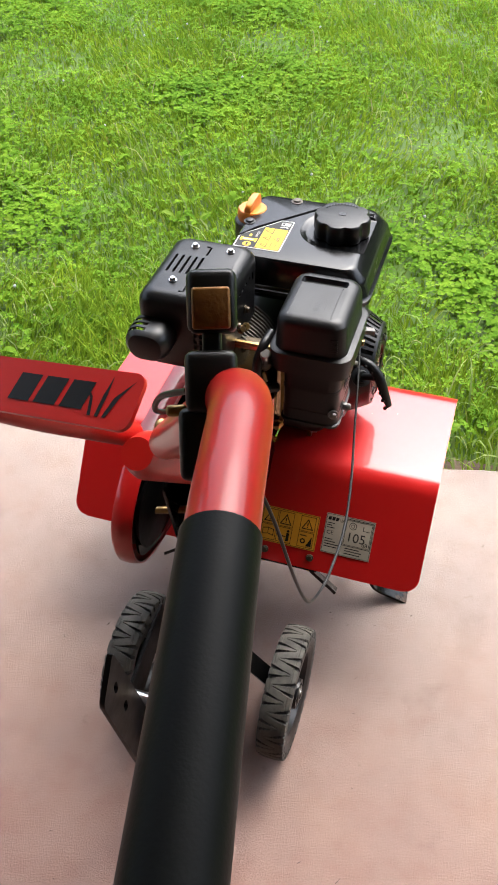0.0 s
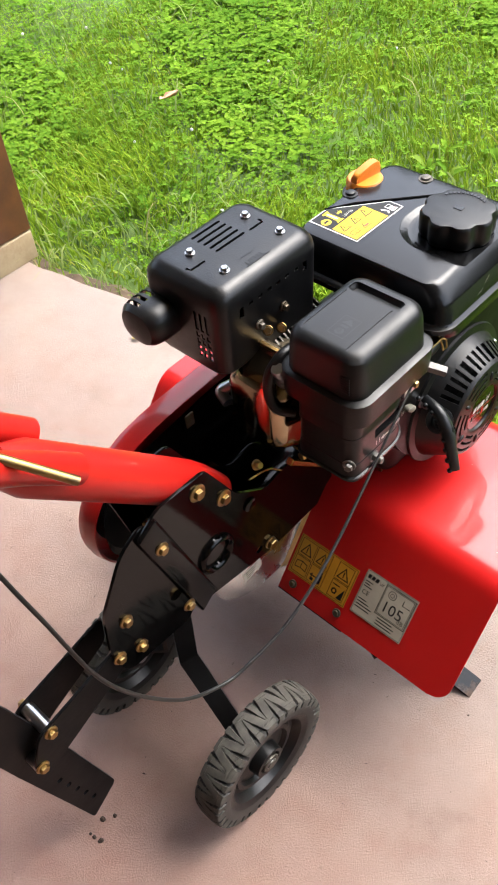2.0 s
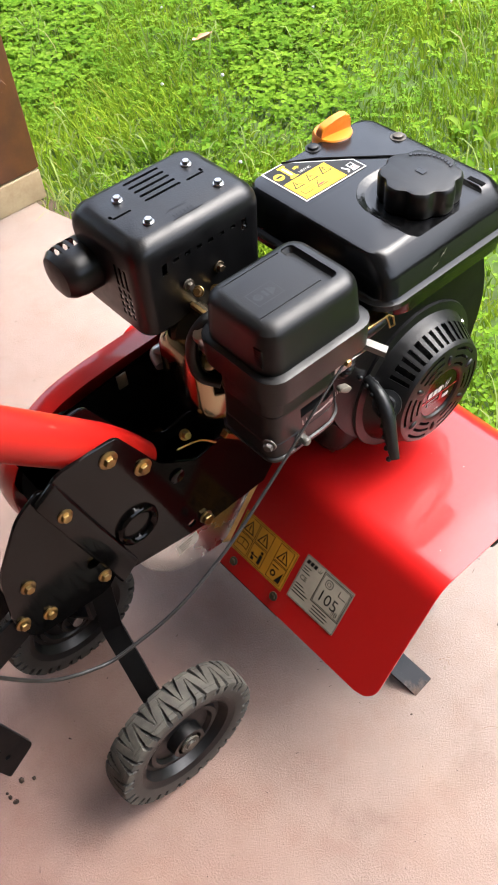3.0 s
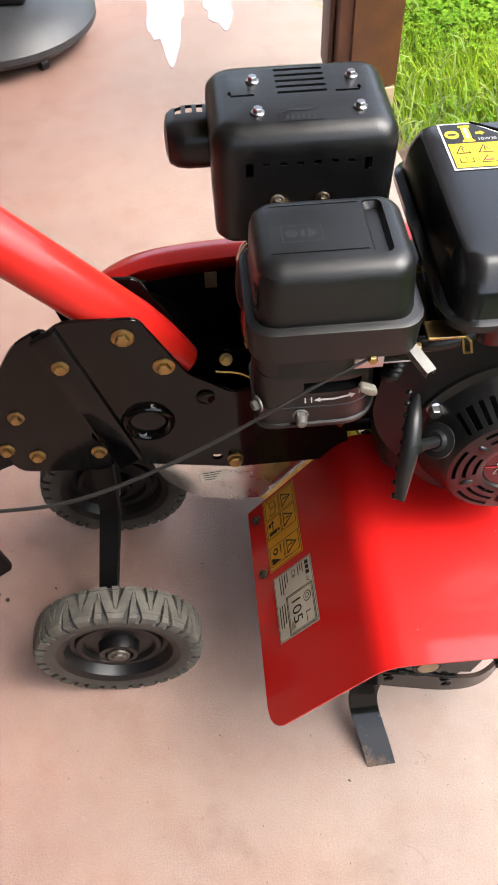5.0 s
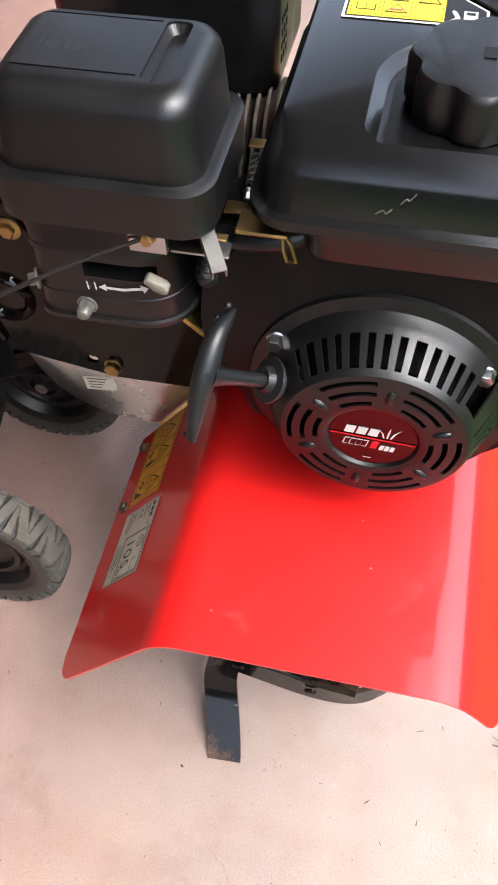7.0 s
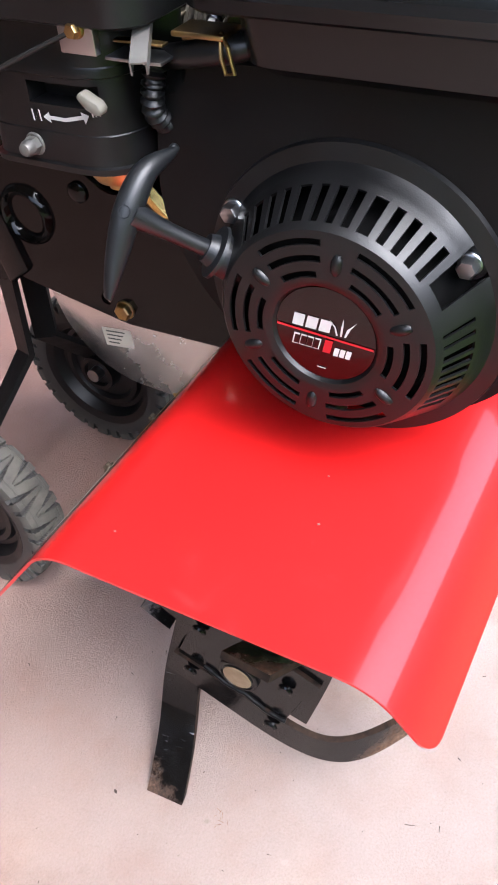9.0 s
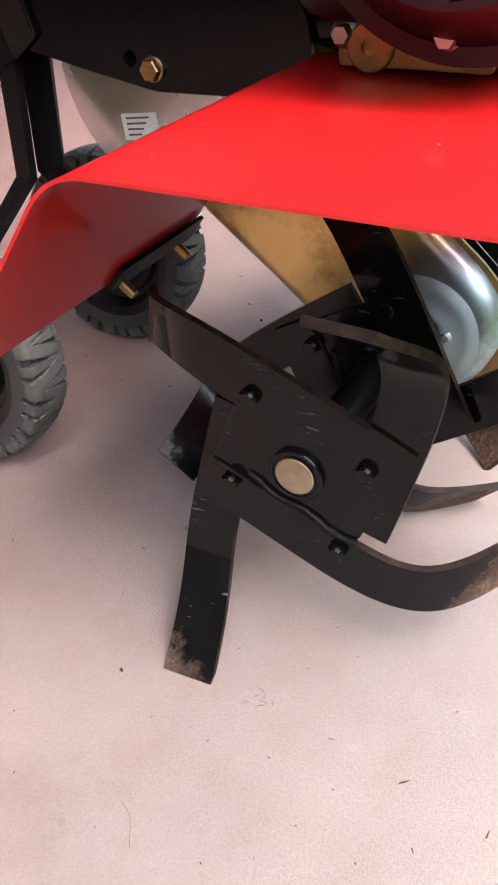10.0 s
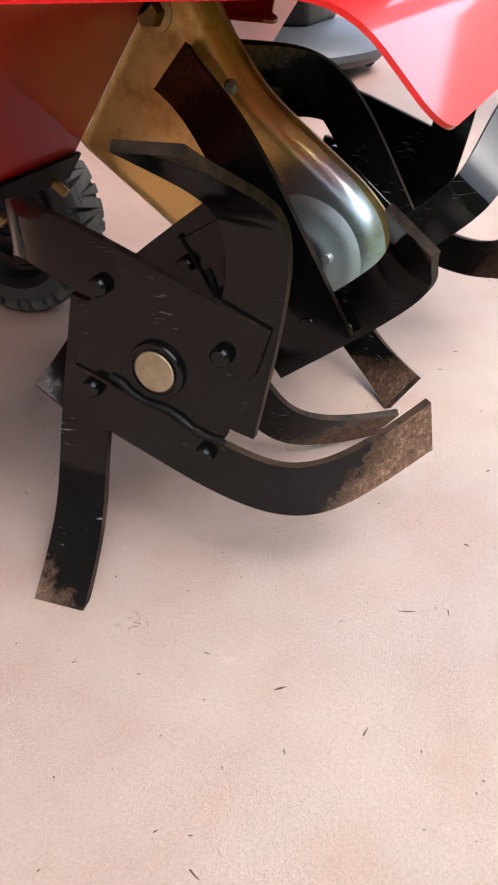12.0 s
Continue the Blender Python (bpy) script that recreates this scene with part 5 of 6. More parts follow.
def gang(x, turn, s_out):
    c = Vector((x, AXLE.y, AXLE.z))
    pts = []
    for y, z in ((0.066, 0.033), (0.038, -0.037), (-0.066, -0.033), (-0.038, 0.037)):
        a = radians(turn)
        pts.append((AXLE.y + y * math.cos(a) - z * math.sin(a), AXLE.z + y * math.sin(a) + z * math.cos(a)))
    bm = prism(round_corners(pts, 0.003, 2), "x", x - 0.0022, x + 0.0022, 0.0006, 1)
    lathe([(0.0168, 0.0), (0.0168, 0.0028), (0.0160, 0.0036), (0.0143, 0.0036), (0.0140, 0.0030), (0.0, 0.0030)], c + Vector((s_out * 0.002, 0, 0)), (s_out, 0, 0), 32, bm)
    lathe([(0.018, 0.0), (0.018, 0.045), (0, 0.045)], c - Vector((s_out * 0.002, 0, 0)), (-s_out, 0, 0), 24, bm)
    plate = tp("tine_plate", bm, TINE, label="black steel tine hub plate")
    tp("axle_end", lathe([(0.0, 0.0046), (0.0114, 0.0046), (0.0122, 0.0039), (0.0122, 0.001)], c + Vector((s_out * 0.002, 0, 0)), (s_out, 0, 0), 28), PALE_STEEL, plate)
    wob = random.Random(int(x * 1000) + 500)
    bead = []
    for k in range(13):
        y, z = 0.0378 - 0.0057 * k + wob.uniform(-0.0005, 0.0005), -0.0386 + 0.00245 * k - 0.0035 * math.sin(k * 0.55) ** 2 + wob.uniform(-0.0004, 0.0004)
        a = radians(turn)
        bead.append((x + s_out * (0.0029 + wob.uniform(0, 0.0006)), AXLE.y + y * math.cos(a) - z * math.sin(a), AXLE.z + y * math.sin(a) + z * math.cos(a)))
    tp("weld_bead", tube(bead, lambda t: 0.0020 + 0.0003 * math.sin(t * 47) * math.sin(t * 13), 10, 5), BLACK_STEEL, plate, "lumpy black weld bead")
    for half in (0, 180):
        tp("tine_blade", blade(x, turn + half, s_out, OUTWARD, 0.042), [TINE, BARE_EDGE], plate, smooth=35)
        tp("tine_blade", blade(x, turn + half, s_out, INWARD, 0.080), [TINE_WORN, BARE_EDGE], plate, smooth=35)
        for y, z in ((-0.027, 0.046), (0.042, 0.0165)):
            a = radians(turn + half)
            at = Vector((x + s_out * 0.0072, AXLE.y + y * math.cos(a) - z * math.sin(a), AXLE.z + y * math.sin(a) + z * math.cos(a)))
            tp("tine_bolt", lathe([(0.0058, 0), (0.0056, 0.002), (0.0042, 0.0033), (0, 0.0034)], at, (s_out, 0, 0), 14), TINE, plate)


gang(0.058, 0, 1)
gang(-0.060, -40, 1)
gang(2 * XM + 0.060, -40, -1)
gang(2 * XM - 0.058, 0, -1)

# --- engine block
tp("crankcase", rbox((-0.2, 1.10, 0.345), (-0.045, 1.27, 0.52), 0.02), BLACK_PLASTIC)
block = tp("cylinder_block", rbox((-0.175, 1.012, 0.46), (-0.10, 1.13, 0.515), 0.006), FIN, label="dark cast aluminium cylinder")
FIN_SHAPE = round_corners([(-0.203, 0.475), (-0.200, 0.543), (-0.170, 0.566), (-0.158, 0.565), (-0.136, 0.549), (-0.118, 0.522), (-0.114, 0.475)], 0.006, 3)
for k in range(13):
    y = 1.026 + k * 0.0068
    tp("cooling_fin", prism(FIN_SHAPE, "y", y, y + 0.0022, 0.0005, 1), FIN, block, smooth=30)
cover = tp("valve_cover", loft([(1.018, -0.184, -0.088, 0.442, 0.572, 0.02), (1.010, -0.184, -0.088, 0.442, 0.572, 0.02), (1.008, -0.180, -0.094, 0.448, 0.566, 0.022),
                               (0.988, -0.177, -0.098, 0.453, 0.559, 0.028), (0.979, -0.172, -0.103, 0.459, 0.553, 0.028), (0.974, -0.163, -0.112, 0.468, 0.544, 0.022)], "y", 6), CHROME, label="shiny pressed valve cover")
for x, z in ((-0.180, 0.447), (-0.092, 0.447), (-0.180, 0.567), (-0.092, 0.567)):
    tp("cover_bolt", hex_bolt((x, 1.0085, z), (0, -1, 0), 0.009, 0.008, 0.0075), ZINC, cover)
tp("spark_plug_cap", tube([(-0.106, 1.02, 0.590), (-0.108, 0.995, 0.590), (-0.112, 0.981, 0.573), (-0.111, 0.977, 0.550), (-0.103, 0.979, 0.533), (-0.088, 0.99, 0.528)], 0.0062, 12), BLACK_PLASTIC)
tp("breather_pipe", tube([(-0.19, 1.0, 0.50), (-0.2, 0.99, 0.49), (-0.185, 0.985, 0.485)], 0.007, 10), STEEL)
gov = tp("governor_plate", prism([(-0.092, 0.577), (-0.046, 0.553), (-0.046, 0.525), (-0.092, 0.545)], "y", 1.117, 1.119, 0.0004, 1), ALU, label="dull brownish zinc plated governor bracket")
tp("governor_tab", rbox((-0.088, 1.104, 0.5715), (-0.080, 1.118, 0.5735), 0.0006), ZINC, gov)
tp("governor_tab", rbox((-0.056, 1.096, 0.5495), (-0.045, 1.118, 0.5515), 0.0006), ZINC, gov)
tp("governor_spring", tube([(-0.079 + 0.0008 * k, 1.109 + 0.0032 * math.cos(k * 1.5), 0.567 - 0.0005 * k + 0.0032 * math.sin(k * 1.5)) for k in range(22)], 0.0009, 6, 2), FIN, gov)
tp("governor_screw", hex_bolt((-0.060, 1.109, 0.557), (0.8, 0, -0.5), 0.006, 0.004, 0.0045), STEEL, gov)
tp("governor_arm", prism([(-0.10, 0.552), (-0.05, 0.528), (-0.05, 0.520), (-0.10, 0.540)], "y", 1.104, 1.106, 0.0004, 1), FIN, gov)
for y, z in ((1.018, 0.588), (1.038, 0.578)):
    tp("exhaust_bolt", hex_bolt((-0.146, y, z), (0.5, -0.6, 0.6), 0.007, 0.007, 0.0055), ZINC)
foot = tp("engine_foot", prism(round_corners([(1.122, 0.322), (1.122, 0.338), (1.13, 0.345), (1.21, 0.343), (1.21, 0.322)], 0.004, 3), "x", -0.076, -0.070, 0.0006, 1), ZINC, label="yellow zinc plated engine foot")
tp("foot_lug", lathe([(0.005, 0.0), (0.005, 0.004), (0.0125, 0.004), (0.0135, 0.003), (0.0135, 0.0)], (-0.0702, 1.142, 0.333), (1, 0, 0), 24), ZINC, foot)
tp("foot_bolt", hex_bolt((-0.0702, 1.126, 0.339), (1, 0, 0), 0.010, 0.007, 0.008), STEEL, foot)
tp("fuel_bracket", rbox((-0.034, 1.110, 0.5615), (-0.014, 1.140, 0.5645), 0.0012), ZINC)
tp("control_strip", rbox((-0.018, 1.076, 0.5565), (-0.012, 1.106, 0.5580), 0.0005), ZINC)
tp("spring_hose", tube([(-0.024, 1.094, 0.548), (-0.020, 1.092, 0.535), (-0.022, 1.089, 0.520), (-0.034, 1.088, 0.508)], lambda t: 0.0058 + 0.0011 * math.sin(t * 62), 12, 22), BLACK_PLASTIC)
tp("fuel_hose", tube([(-0.030, 1.098, 0.546), (-0.022, 1.116, 0.5515), (-0.022, 1.14, 0.556), (-0.034, 1.16, 0.560)], 0.0066, 14), BLACK_PLASTIC)
tp("hose_clip", tube([(-0.018, 1.137, 0.5645), (-0.0125, 1.143, 0.560), (-0.0125, 1.146, 0.548), (-0.0135, 1.1405, 0.547), (-0.0135, 1.1385, 0.5545), (-0.017, 1.137, 0.5635)], 0.0011, 8, curved=False), ZINC)

tp("cover_flange", loft([(1.0095, -0.187, -0.085, 0.439, 0.575, 0.014), (1.0135, -0.187, -0.085, 0.439, 0.575, 0.014)], "y", 5), ZINC, cover)
head = tp("cylinder_head", rbox((-0.172, 1.0138, 0.462), (-0.102, 1.025, 0.570), 0.004), ALU, label="brownish cast aluminium cylinder head")
for z in (0.535, 0.5445, 0.554):
    tp("head_fin", rbox((-0.176, 1.0142, z), (-0.098, 1.047, z + 0.0028), 0.0008, 1), ALU, head)
tp("engine_bracket", prism([(0.999, 0.420), (1.004, 0.426), (1.076, 0.354), (1.072, 0.350)], "x", -0.1175, -0.108, 0.001, 1), ZINC_SHEET, label="yellow zinc plated engine bracket")

tp("spark_plug", lathe([(0.0, 0.034), (0.006, 0.034), (0.0075, 0.03), (0.0075, 0.012), (0.010, 0.01), (0.010, 0.0), (0, 0)], (-0.108, 0.998, 0.556), (0.15, -0.45, 0.85), 16), STEEL, label="bright steel spark plug boot")

# --- blower housing and starter
HOUSING = round_corners([(1.088, 0.545), (1.30, 0.55), (1.322, 0.47), (1.30, 0.385), (1.24, 0.345), (1.165, 0.35), (1.105, 0.40), (1.078, 0.455)], [0.02, 0.02, 0.05, 0.05, 0.05, 0.05, 0.04, 0.04], 6)
housing = tp("blower_housing", prism(HOUSING, "x", -0.10, -0.030, 0.012, 4), BLACK_STEEL)
SC = Vector((-0.030, 1.204, 0.4255))


def starter_shell():
    prof = [(0.0295, 0.039), (0.031, 0.0415), (0.034, 0.0425)] + [(r, 0.0425 - 2.8 * (r - 0.036) ** 2) for r in np.linspace(0.0365, 0.0595, 14)]
    prof += [(0.0618, 0.0405), (0.0640, 0.038)] + [(0.0648 + 0.0015 * k, 0.0365 - 0.0028 * k) for k in range(10)] + [(0.0795, 0.008), (0.082, 0.0045), (0.091, 0.003), (0.092, 0.0)]
    seg = 192
    bm = bmesh.new()
    rings = [[bm.verts.new(SC + Vector((h, r * math.cos(2 * math.pi * i / seg), r * math.sin(2 * math.pi * i / seg)))) for i in range(seg)] for r, h in prof]
    for j, (a, b) in enumerate(zip(rings, rings[1:])):
        rm = (prof[j][0] + prof[j + 1][0]) / 2
        for i in range(seg):
            deg = (i + 0.5) * 360 / seg
            open_ = False
            if 0.0365 <= rm <= 0.0595:
                near = abs((deg + 9 + 30) % 60 - 30)
                row = (rm - 0.0365) / 0.023
                open_ = near < 20 - 4 * (row < 0.3) and (row < 0.16 or 0.40 < row < 0.56 or 0.78 < row < 0.96)
            elif 0.0654 <= rm <= 0.0752:
                if 41 < deg < 143:
                    open_ = (deg % 8.0) < 4.3
                elif deg > 322 or deg < 17:
                    open_ = (deg % 5.6) < 2.8
            if 24 < deg < 38 and 0.0665 < rm < 0.0815:
                open_ = True
            if not open_:
                bm.faces.new((a[i], a[(i + 1) % seg], b[(i + 1) % seg], b[i]))
    return solid(bm, 0.0016)


starter = tp("starter_cover", starter_shell(), BLACK_PLASTIC, label="slotted black plastic recoil starter cover", smooth=35)
# added black disc: paints the shade seen through the cover's slots
tp("starter_inside", lathe([(0, 0.026), (0.056, 0.026), (0.060, 0.01), (0.07, 0.001), (0, 0.001)], SC, (1, 0, 0), 40), GAP_SHADE, starter)
for k in range(6):
    a = radians(21 + 60 * k)
    c = SC + Vector((0.0412, math.cos(a) * 0.046, math.sin(a) * 0.046))
    d = Vector((0, math.cos(a), math.sin(a)))
    tp("starter_rib", tube([c - d * 0.006, c, c + d * 0.006], lambda t: 0.0034 * (1 - 0.5 * abs(2 * t - 1) ** 3), 10, 4), BLACK_PLASTIC, starter)
tp("badge_disc", lathe([(0, 0.0395), (0.0292, 0.0395), (0.0300, 0.0385), (0.03, 0.035)], SC, (1, 0, 0), 48), LABEL_RED, starter, "dark red round badge")
it = [("poly", [(-0.0285, 0.0008), (0.0285, -0.0008), (0.0285, -0.0022), (-0.0285, -0.0006)], 1, 1)]
it += block_mark(-0.0195, 0.0022, 0.0235, 0.0078, 0, 1) + grass_mark(0.0065, 0.002, 0.0115, 0, 1)
it += block_mark(-0.0195, -0.0105, 0.017, 0.0075, 0, 1, 4) + block_mark(-0.0185, -0.0098, 0.0155, 0.0058, 2, 2, 4)
it += block_mark(-0.001, -0.0110, 0.0055, 0.0085, 1, 2, 1) + block_mark(0.0052, -0.0118, 0.0105, 0.0055, 0, 1, 3)
it += [("rect", -0.004, -0.0225, 0.0015, -0.0218, 0, 1)]
tlabel("maker_badge", starter, SC + Vector((0.0397, 0, 0)), (0, 1, -0.03), (0, 0.03, 1), it, [WHITE, STRIPE_RED, LABEL_RED], "white and red maker's mark")
tp("screw_boss", lathe([(0, 0.007), (0.0095, 0.007), (0.011, 0.005), (0.011, -0.01)], (-0.034, 1.268, 0.464), (1, 0, 0), 24), BLACK_PLASTIC, starter)
for y, z in ((1.132, 0.468), (1.268, 0.464), (1.197, 0.348)):
    tp("starter_screw", hex_bolt((-0.027, y, z), (1, 0, 0), 0.010, 0.007, 0.0068), STEEL, starter)

# starter rope handle
bow = [(-0.010, 1.107, 0.505), (0.0115, 1.102, 0.5015), (0.0265, 1.0985, 0.4865), (0.0365, 1.0945, 0.466), (0.047, 1.091, 0.443)]
pull = Vector((-0.0245, 0.0295, -0.0285)).normalized()
spine = smooth_path(bow, 8)


def grip_wide(t):
    return 0.0022 + 0.0058 * math.sin(math.pi * t) ** 0.8


grip, rings = bmesh.new(), []
for i, q in enumerate(spine):
    t = i / (len(spine) - 1)
    along = (spine[min(i + 1, len(spine) - 1)] - spine[max(i - 1, 0)]).normalized()
    wide = (pull - along * pull.dot(along)).normalized()
    flat = along.cross(wide)
    rings.append([grip.verts.new(q + wide * (grip_wide(t) * math.cos(2 * math.pi * k / 16)) + flat * ((0.0048 + 0.0026 * math.sin(math.pi * t)) * math.sin(2 * math.pi * k / 16))) for k in range(16)])
for p, q in zip(rings, rings[1:]):
    for k in range(16):
        grip.faces.new((p[k], p[(k + 1) % 16], q[(k + 1) % 16], q[k]))
grip.faces.new(rings[0][::-1])
grip.faces.new(rings[-1])
handle = tp("starter_handle", grip, HANDLE_GREY, label="grey-black plastic pull handle")
tp("handle_emblem", lathe([(0.0030, 0.0), (0.0030, 0.0006), (0.0036, 0.0006), (0.0036, 0.0)], spine[16] + pull * 0.001 + Vector((0.0068, 0.0017, 0.0034)), (0.85, 0.2, 0.45), 20), HANDLE_GREY, handle)
tp("handle_stem", tube([(0.0265, 1.100, 0.485), (0.014, 1.114, 0.471), (0.002, 1.128, 0.458)], lambda t: 0.0040 + 0.0042 * (1 - t) ** 3 + 0.0010 * t, 14, 6), HANDLE_GREY, handle)
tp("rope_bush", lathe([(0.004, 0.017), (0.0080, 0.017), (0.0095, 0.012), (0.0110, 0.0115), (0.0152, 0.0110), (0.0155, 0.0090), (0.0120, 0.0080), (0.0135, -0.02)], (-0.007, 1.139, 0.448), (0.46, -0.68, 0.57), 20), HANDLE_GREY, handle)
for k in range(9):
    knobs = bmesh.new()
    t = k / 8
    q = spine[int(t * 32)]
    bmesh.ops.create_icosphere(knobs, subdivisions=2, radius=0.0030, matrix=Matrix.Translation(q - pull * grip_wide(t) * 0.55 + Vector((-0.0056, -0.0026, -0.0020))))
    tp("handle_ridge", knobs, HANDLE_GREY, handle)

# --- fuel tank
TX0, TX1, TY0, TY1 = -0.214, -0.006, 1.140, 1.318
tank = tp("fuel_tank", loft([(0.548, TX0 + 0.012, TX1 - 0.012, TY0 + 0.012, TY1 - 0.012, 0.02), (0.553, TX0 + 0.006, TX1 - 0.006, TY0 + 0.006, TY1 - 0.006, 0.02),
                             (0.577, TX0 + 0.003, TX1 - 0.003, TY0 + 0.003, TY1 - 0.003, 0.02), (0.577, TX0 - 0.004, TX1 + 0.0025, TY0 - 0.021, TY1 + 0.005, 0.024),
                             (0.5785, TX0 - 0.006, TX1 + 0.004, TY0 - 0.023, TY1 + 0.006, 0.026), (0.5845, TX0 - 0.006, TX1 + 0.004, TY0 - 0.023, TY1 + 0.006, 0.026),
                             (0.586, TX0 - 0.003, TX1 + 0.0022, TY0 - 0.019, TY1 + 0.003, 0.024), (0.588, TX0, TX1, TY0 - 0.0165, TY1, 0.02),
                             (0.606, TX0 + 0.002, TX1 - 0.004, TY0 - 0.015, TY1 - 0.004, 0.02), (0.610, TX0 + 0.003, TX1 - 0.006, TY0 - 0.014, TY1 - 0.006, 0.02),
                             (0.623, TX0 + 0.010, TX1 - 0.0185, TY0 - 0.010, TY1 - 0.014, 0.017), (0.6258, TX0 + 0.013, TX1 - 0.022, TY0 - 0.0075, TY1 - 0.018, 0.015),
                             (0.6268, TX0 + 0.018, TX1 - 0.027, TY0 - 0.0035, TY1 - 0.022, 0.012)], "z", 6), BLACK_TANK, label="black plastic fuel tank")
TOP = 0.6268
# filler dish and cap
FC = Vector((-0.066, 1.231, TOP))
dish = bmesh.new()
loft([(TOP - 0.0042, FC.x - 0.045, 0.03, FC.y - 0.045, FC.y + 0.041, 0.041), (TOP - 0.0036, FC.x - 0.0485, 0.03, FC.y - 0.0485, FC.y + 0.0435, 0.043), (TOP - 0.0018, FC.x - 0.052, 0.03, FC.y - 0.052, FC.y + 0.0455, 0.045),
      (TOP - 0.0003, FC.x - 0.0555, 0.03, FC.y - 0.0555, FC.y + 0.0475, 0.047), (TOP + 0.008, FC.x - 0.066, 0.03, FC.y - 0.066, FC.y + 0.053, 0.05)], "z", 12, bm=dish)
cut(tank, shifted(dish))
capm = bmesh.new()
rings = []
for h, k in ((-0.0034, 0.96), (0.0, 1.0), (0.019, 1.0), (0.0215, 0.975), (0.0228, 0.94), (0.0235, 0.86)):
    ring = []
    for i in range(108):
        a = 2 * math.pi * i / 108
        lobes = 0.5 + 0.5 * math.cos(8 * a + 0.6)
        r = (0.0398 - 0.0048 * (1 - lobes) ** 2.2 * (1 if -0.001 < h < 0.022 else 0.75)) * k
        ring.append(capm.verts.new(FC + Vector((r * math.cos(a), r * math.sin(a), h))))
    rings.append(ring)
for a, b in zip(rings, rings[1:]):
    for i in range(108):
        capm.faces.new((a[i], a[(i + 1) % 108], b[(i + 1) % 108], b[i]))
capm.faces.new(rings[-1])
capm.faces.new(rings[0][::-1])
cap = tp("fuel_cap", capm, BLACK_PLASTIC, tank, "black scalloped plastic fuel cap", smooth=30)
marks = bmesh.new()
for k in range(11):
    a = radians(60 + k * 9)
    c = FC + Vector((math.cos(a) * 0.029, math.sin(a) * 0.029, 0.0237))
    rbox(c + Vector((-0.0012, -0.0016, 0)), c + Vector((0.0012, 0.0016, 0.0007)), 0, bm=marks)
rbox(FC + Vector((-0.005, -0.003, 0.0234)), FC + Vector((0.005, 0.0032, 0.0242)), 0, bm=marks)
tagged(tp("cap_marks", marks, BLACK_TANK, tank), kind="stuff")
# seam of the corner cover, its gap drawn as a dark strip, and its screws
tp("cover_seam", tube([(-0.2, 1.176, TOP + 0.0004), (-0.181, 1.205, TOP + 0.0005), (-0.097, 1.292, TOP + 0.0002)], 0.0014, 6, curved=False), GAP_SHADE, tank)
for x, y in ((-0.147, 1.292), (-0.197, 1.218)):
    tp("cover_screw", lathe([(0.0085, 0), (0.0085, 0.0006), (0.006, 0.0008), (0.0055, 0.003), (0.003, 0.004), (0, 0.004)], (x, y, TOP), (0, 0, 1), 20), FIN if y > 1.25 else BLACK_PLASTIC, tank)
# slot drawn as a thin dark block, its shade painted, nothing cut
tp("rim_slot", rbox((-0.048, 1.281, TOP - 0.0004), (-0.03, 1.286, TOP + 0.0006), 0), GAP_SHADE, tank)
# oil cap
OC = Vector((-0.204, 1.254, 0.612))
oil = tp("oil_cap", lathe([(0.0, 0), (0.0212, 0), (0.0222, 0.003), (0.0218, 0.0135), (0.0196, 0.0162), (0, 0.0168)], OC, (0, 0, 1), 36), ORANGE, label="bright orange oil filler cap")
tp("cap_tab", prism(round_corners([(-0.0195, -0.002), (0.0195, -0.002), (0.0195, 0.0125), (0.0155, 0.0175), (0.0, 0.0155), (-0.0165, 0.0105)], 0.004, 4), "y", -0.0048, 0.0048, 0.002, 3), ORANGE, oil)
tab = oil.children[0]
tab.data.transform(Matrix.Translation(ORIGIN))
tab.data.transform(Matrix.Translation(OC + Vector((0, 0, 0.0150)) - ORIGIN) @ Matrix.Rotation(radians(82), 4, "Z"))
tp("oil_neck", lathe([(0.026, -0.03), (0.026, -0.002), (0.0235, 0.0), (0.015, 0.0), (0.015, -0.03)], OC, (0, 0, 1), 28), BLACK_PLASTIC)

# tank label: u runs along y, v towards -x
LA = Vector((-0.1335, 1.1480, TOP + 0.0004))
outer = [(0.0, 0.0), (0.083, 0.0), (0.083, 0.019), (0.030, 0.066), (0.0, 0.066)]
inner = [(0.0016, 0.0016), (0.0814, 0.0016), (0.0814, 0.0184), (0.0294, 0.0644), (0.0016, 0.0644)]
it = [("poly", outer, 0, 0), ("poly", inner, 1, 1), ("rect", 0.0028, 0.0028, 0.058, 0.036, 2, 2)]
for k in range(3):
    u0 = 0.0042 + k * 0.0182
    it += box_frame(u0, 0.0045, u0 + 0.0164, 0.0345, 0.0004, 1, 3)
    it += warn_sign(u0 + 0.0082, 0.0268, 0.0066 if k < 2 else 0.0072, 1, 2, 3)
it += [("rect", 0.007, 0.009, 0.0185, 0.0165, 1, 3), ("rect", 0.0078, 0.0098, 0.0125, 0.0157, 2, 4), ("rect", 0.0131, 0.0098, 0.0177, 0.0157, 2, 4)]
it += [("poly", [(0.0235, 0.008), (0.0375, 0.008), (0.0305, 0.0185)], 1, 3), ("poly", [(0.0252, 0.009), (0.0358, 0.009), (0.0305, 0.0168)], 2, 4), ("rect", 0.027, 0.0098, 0.034, 0.012, 3, 5)]
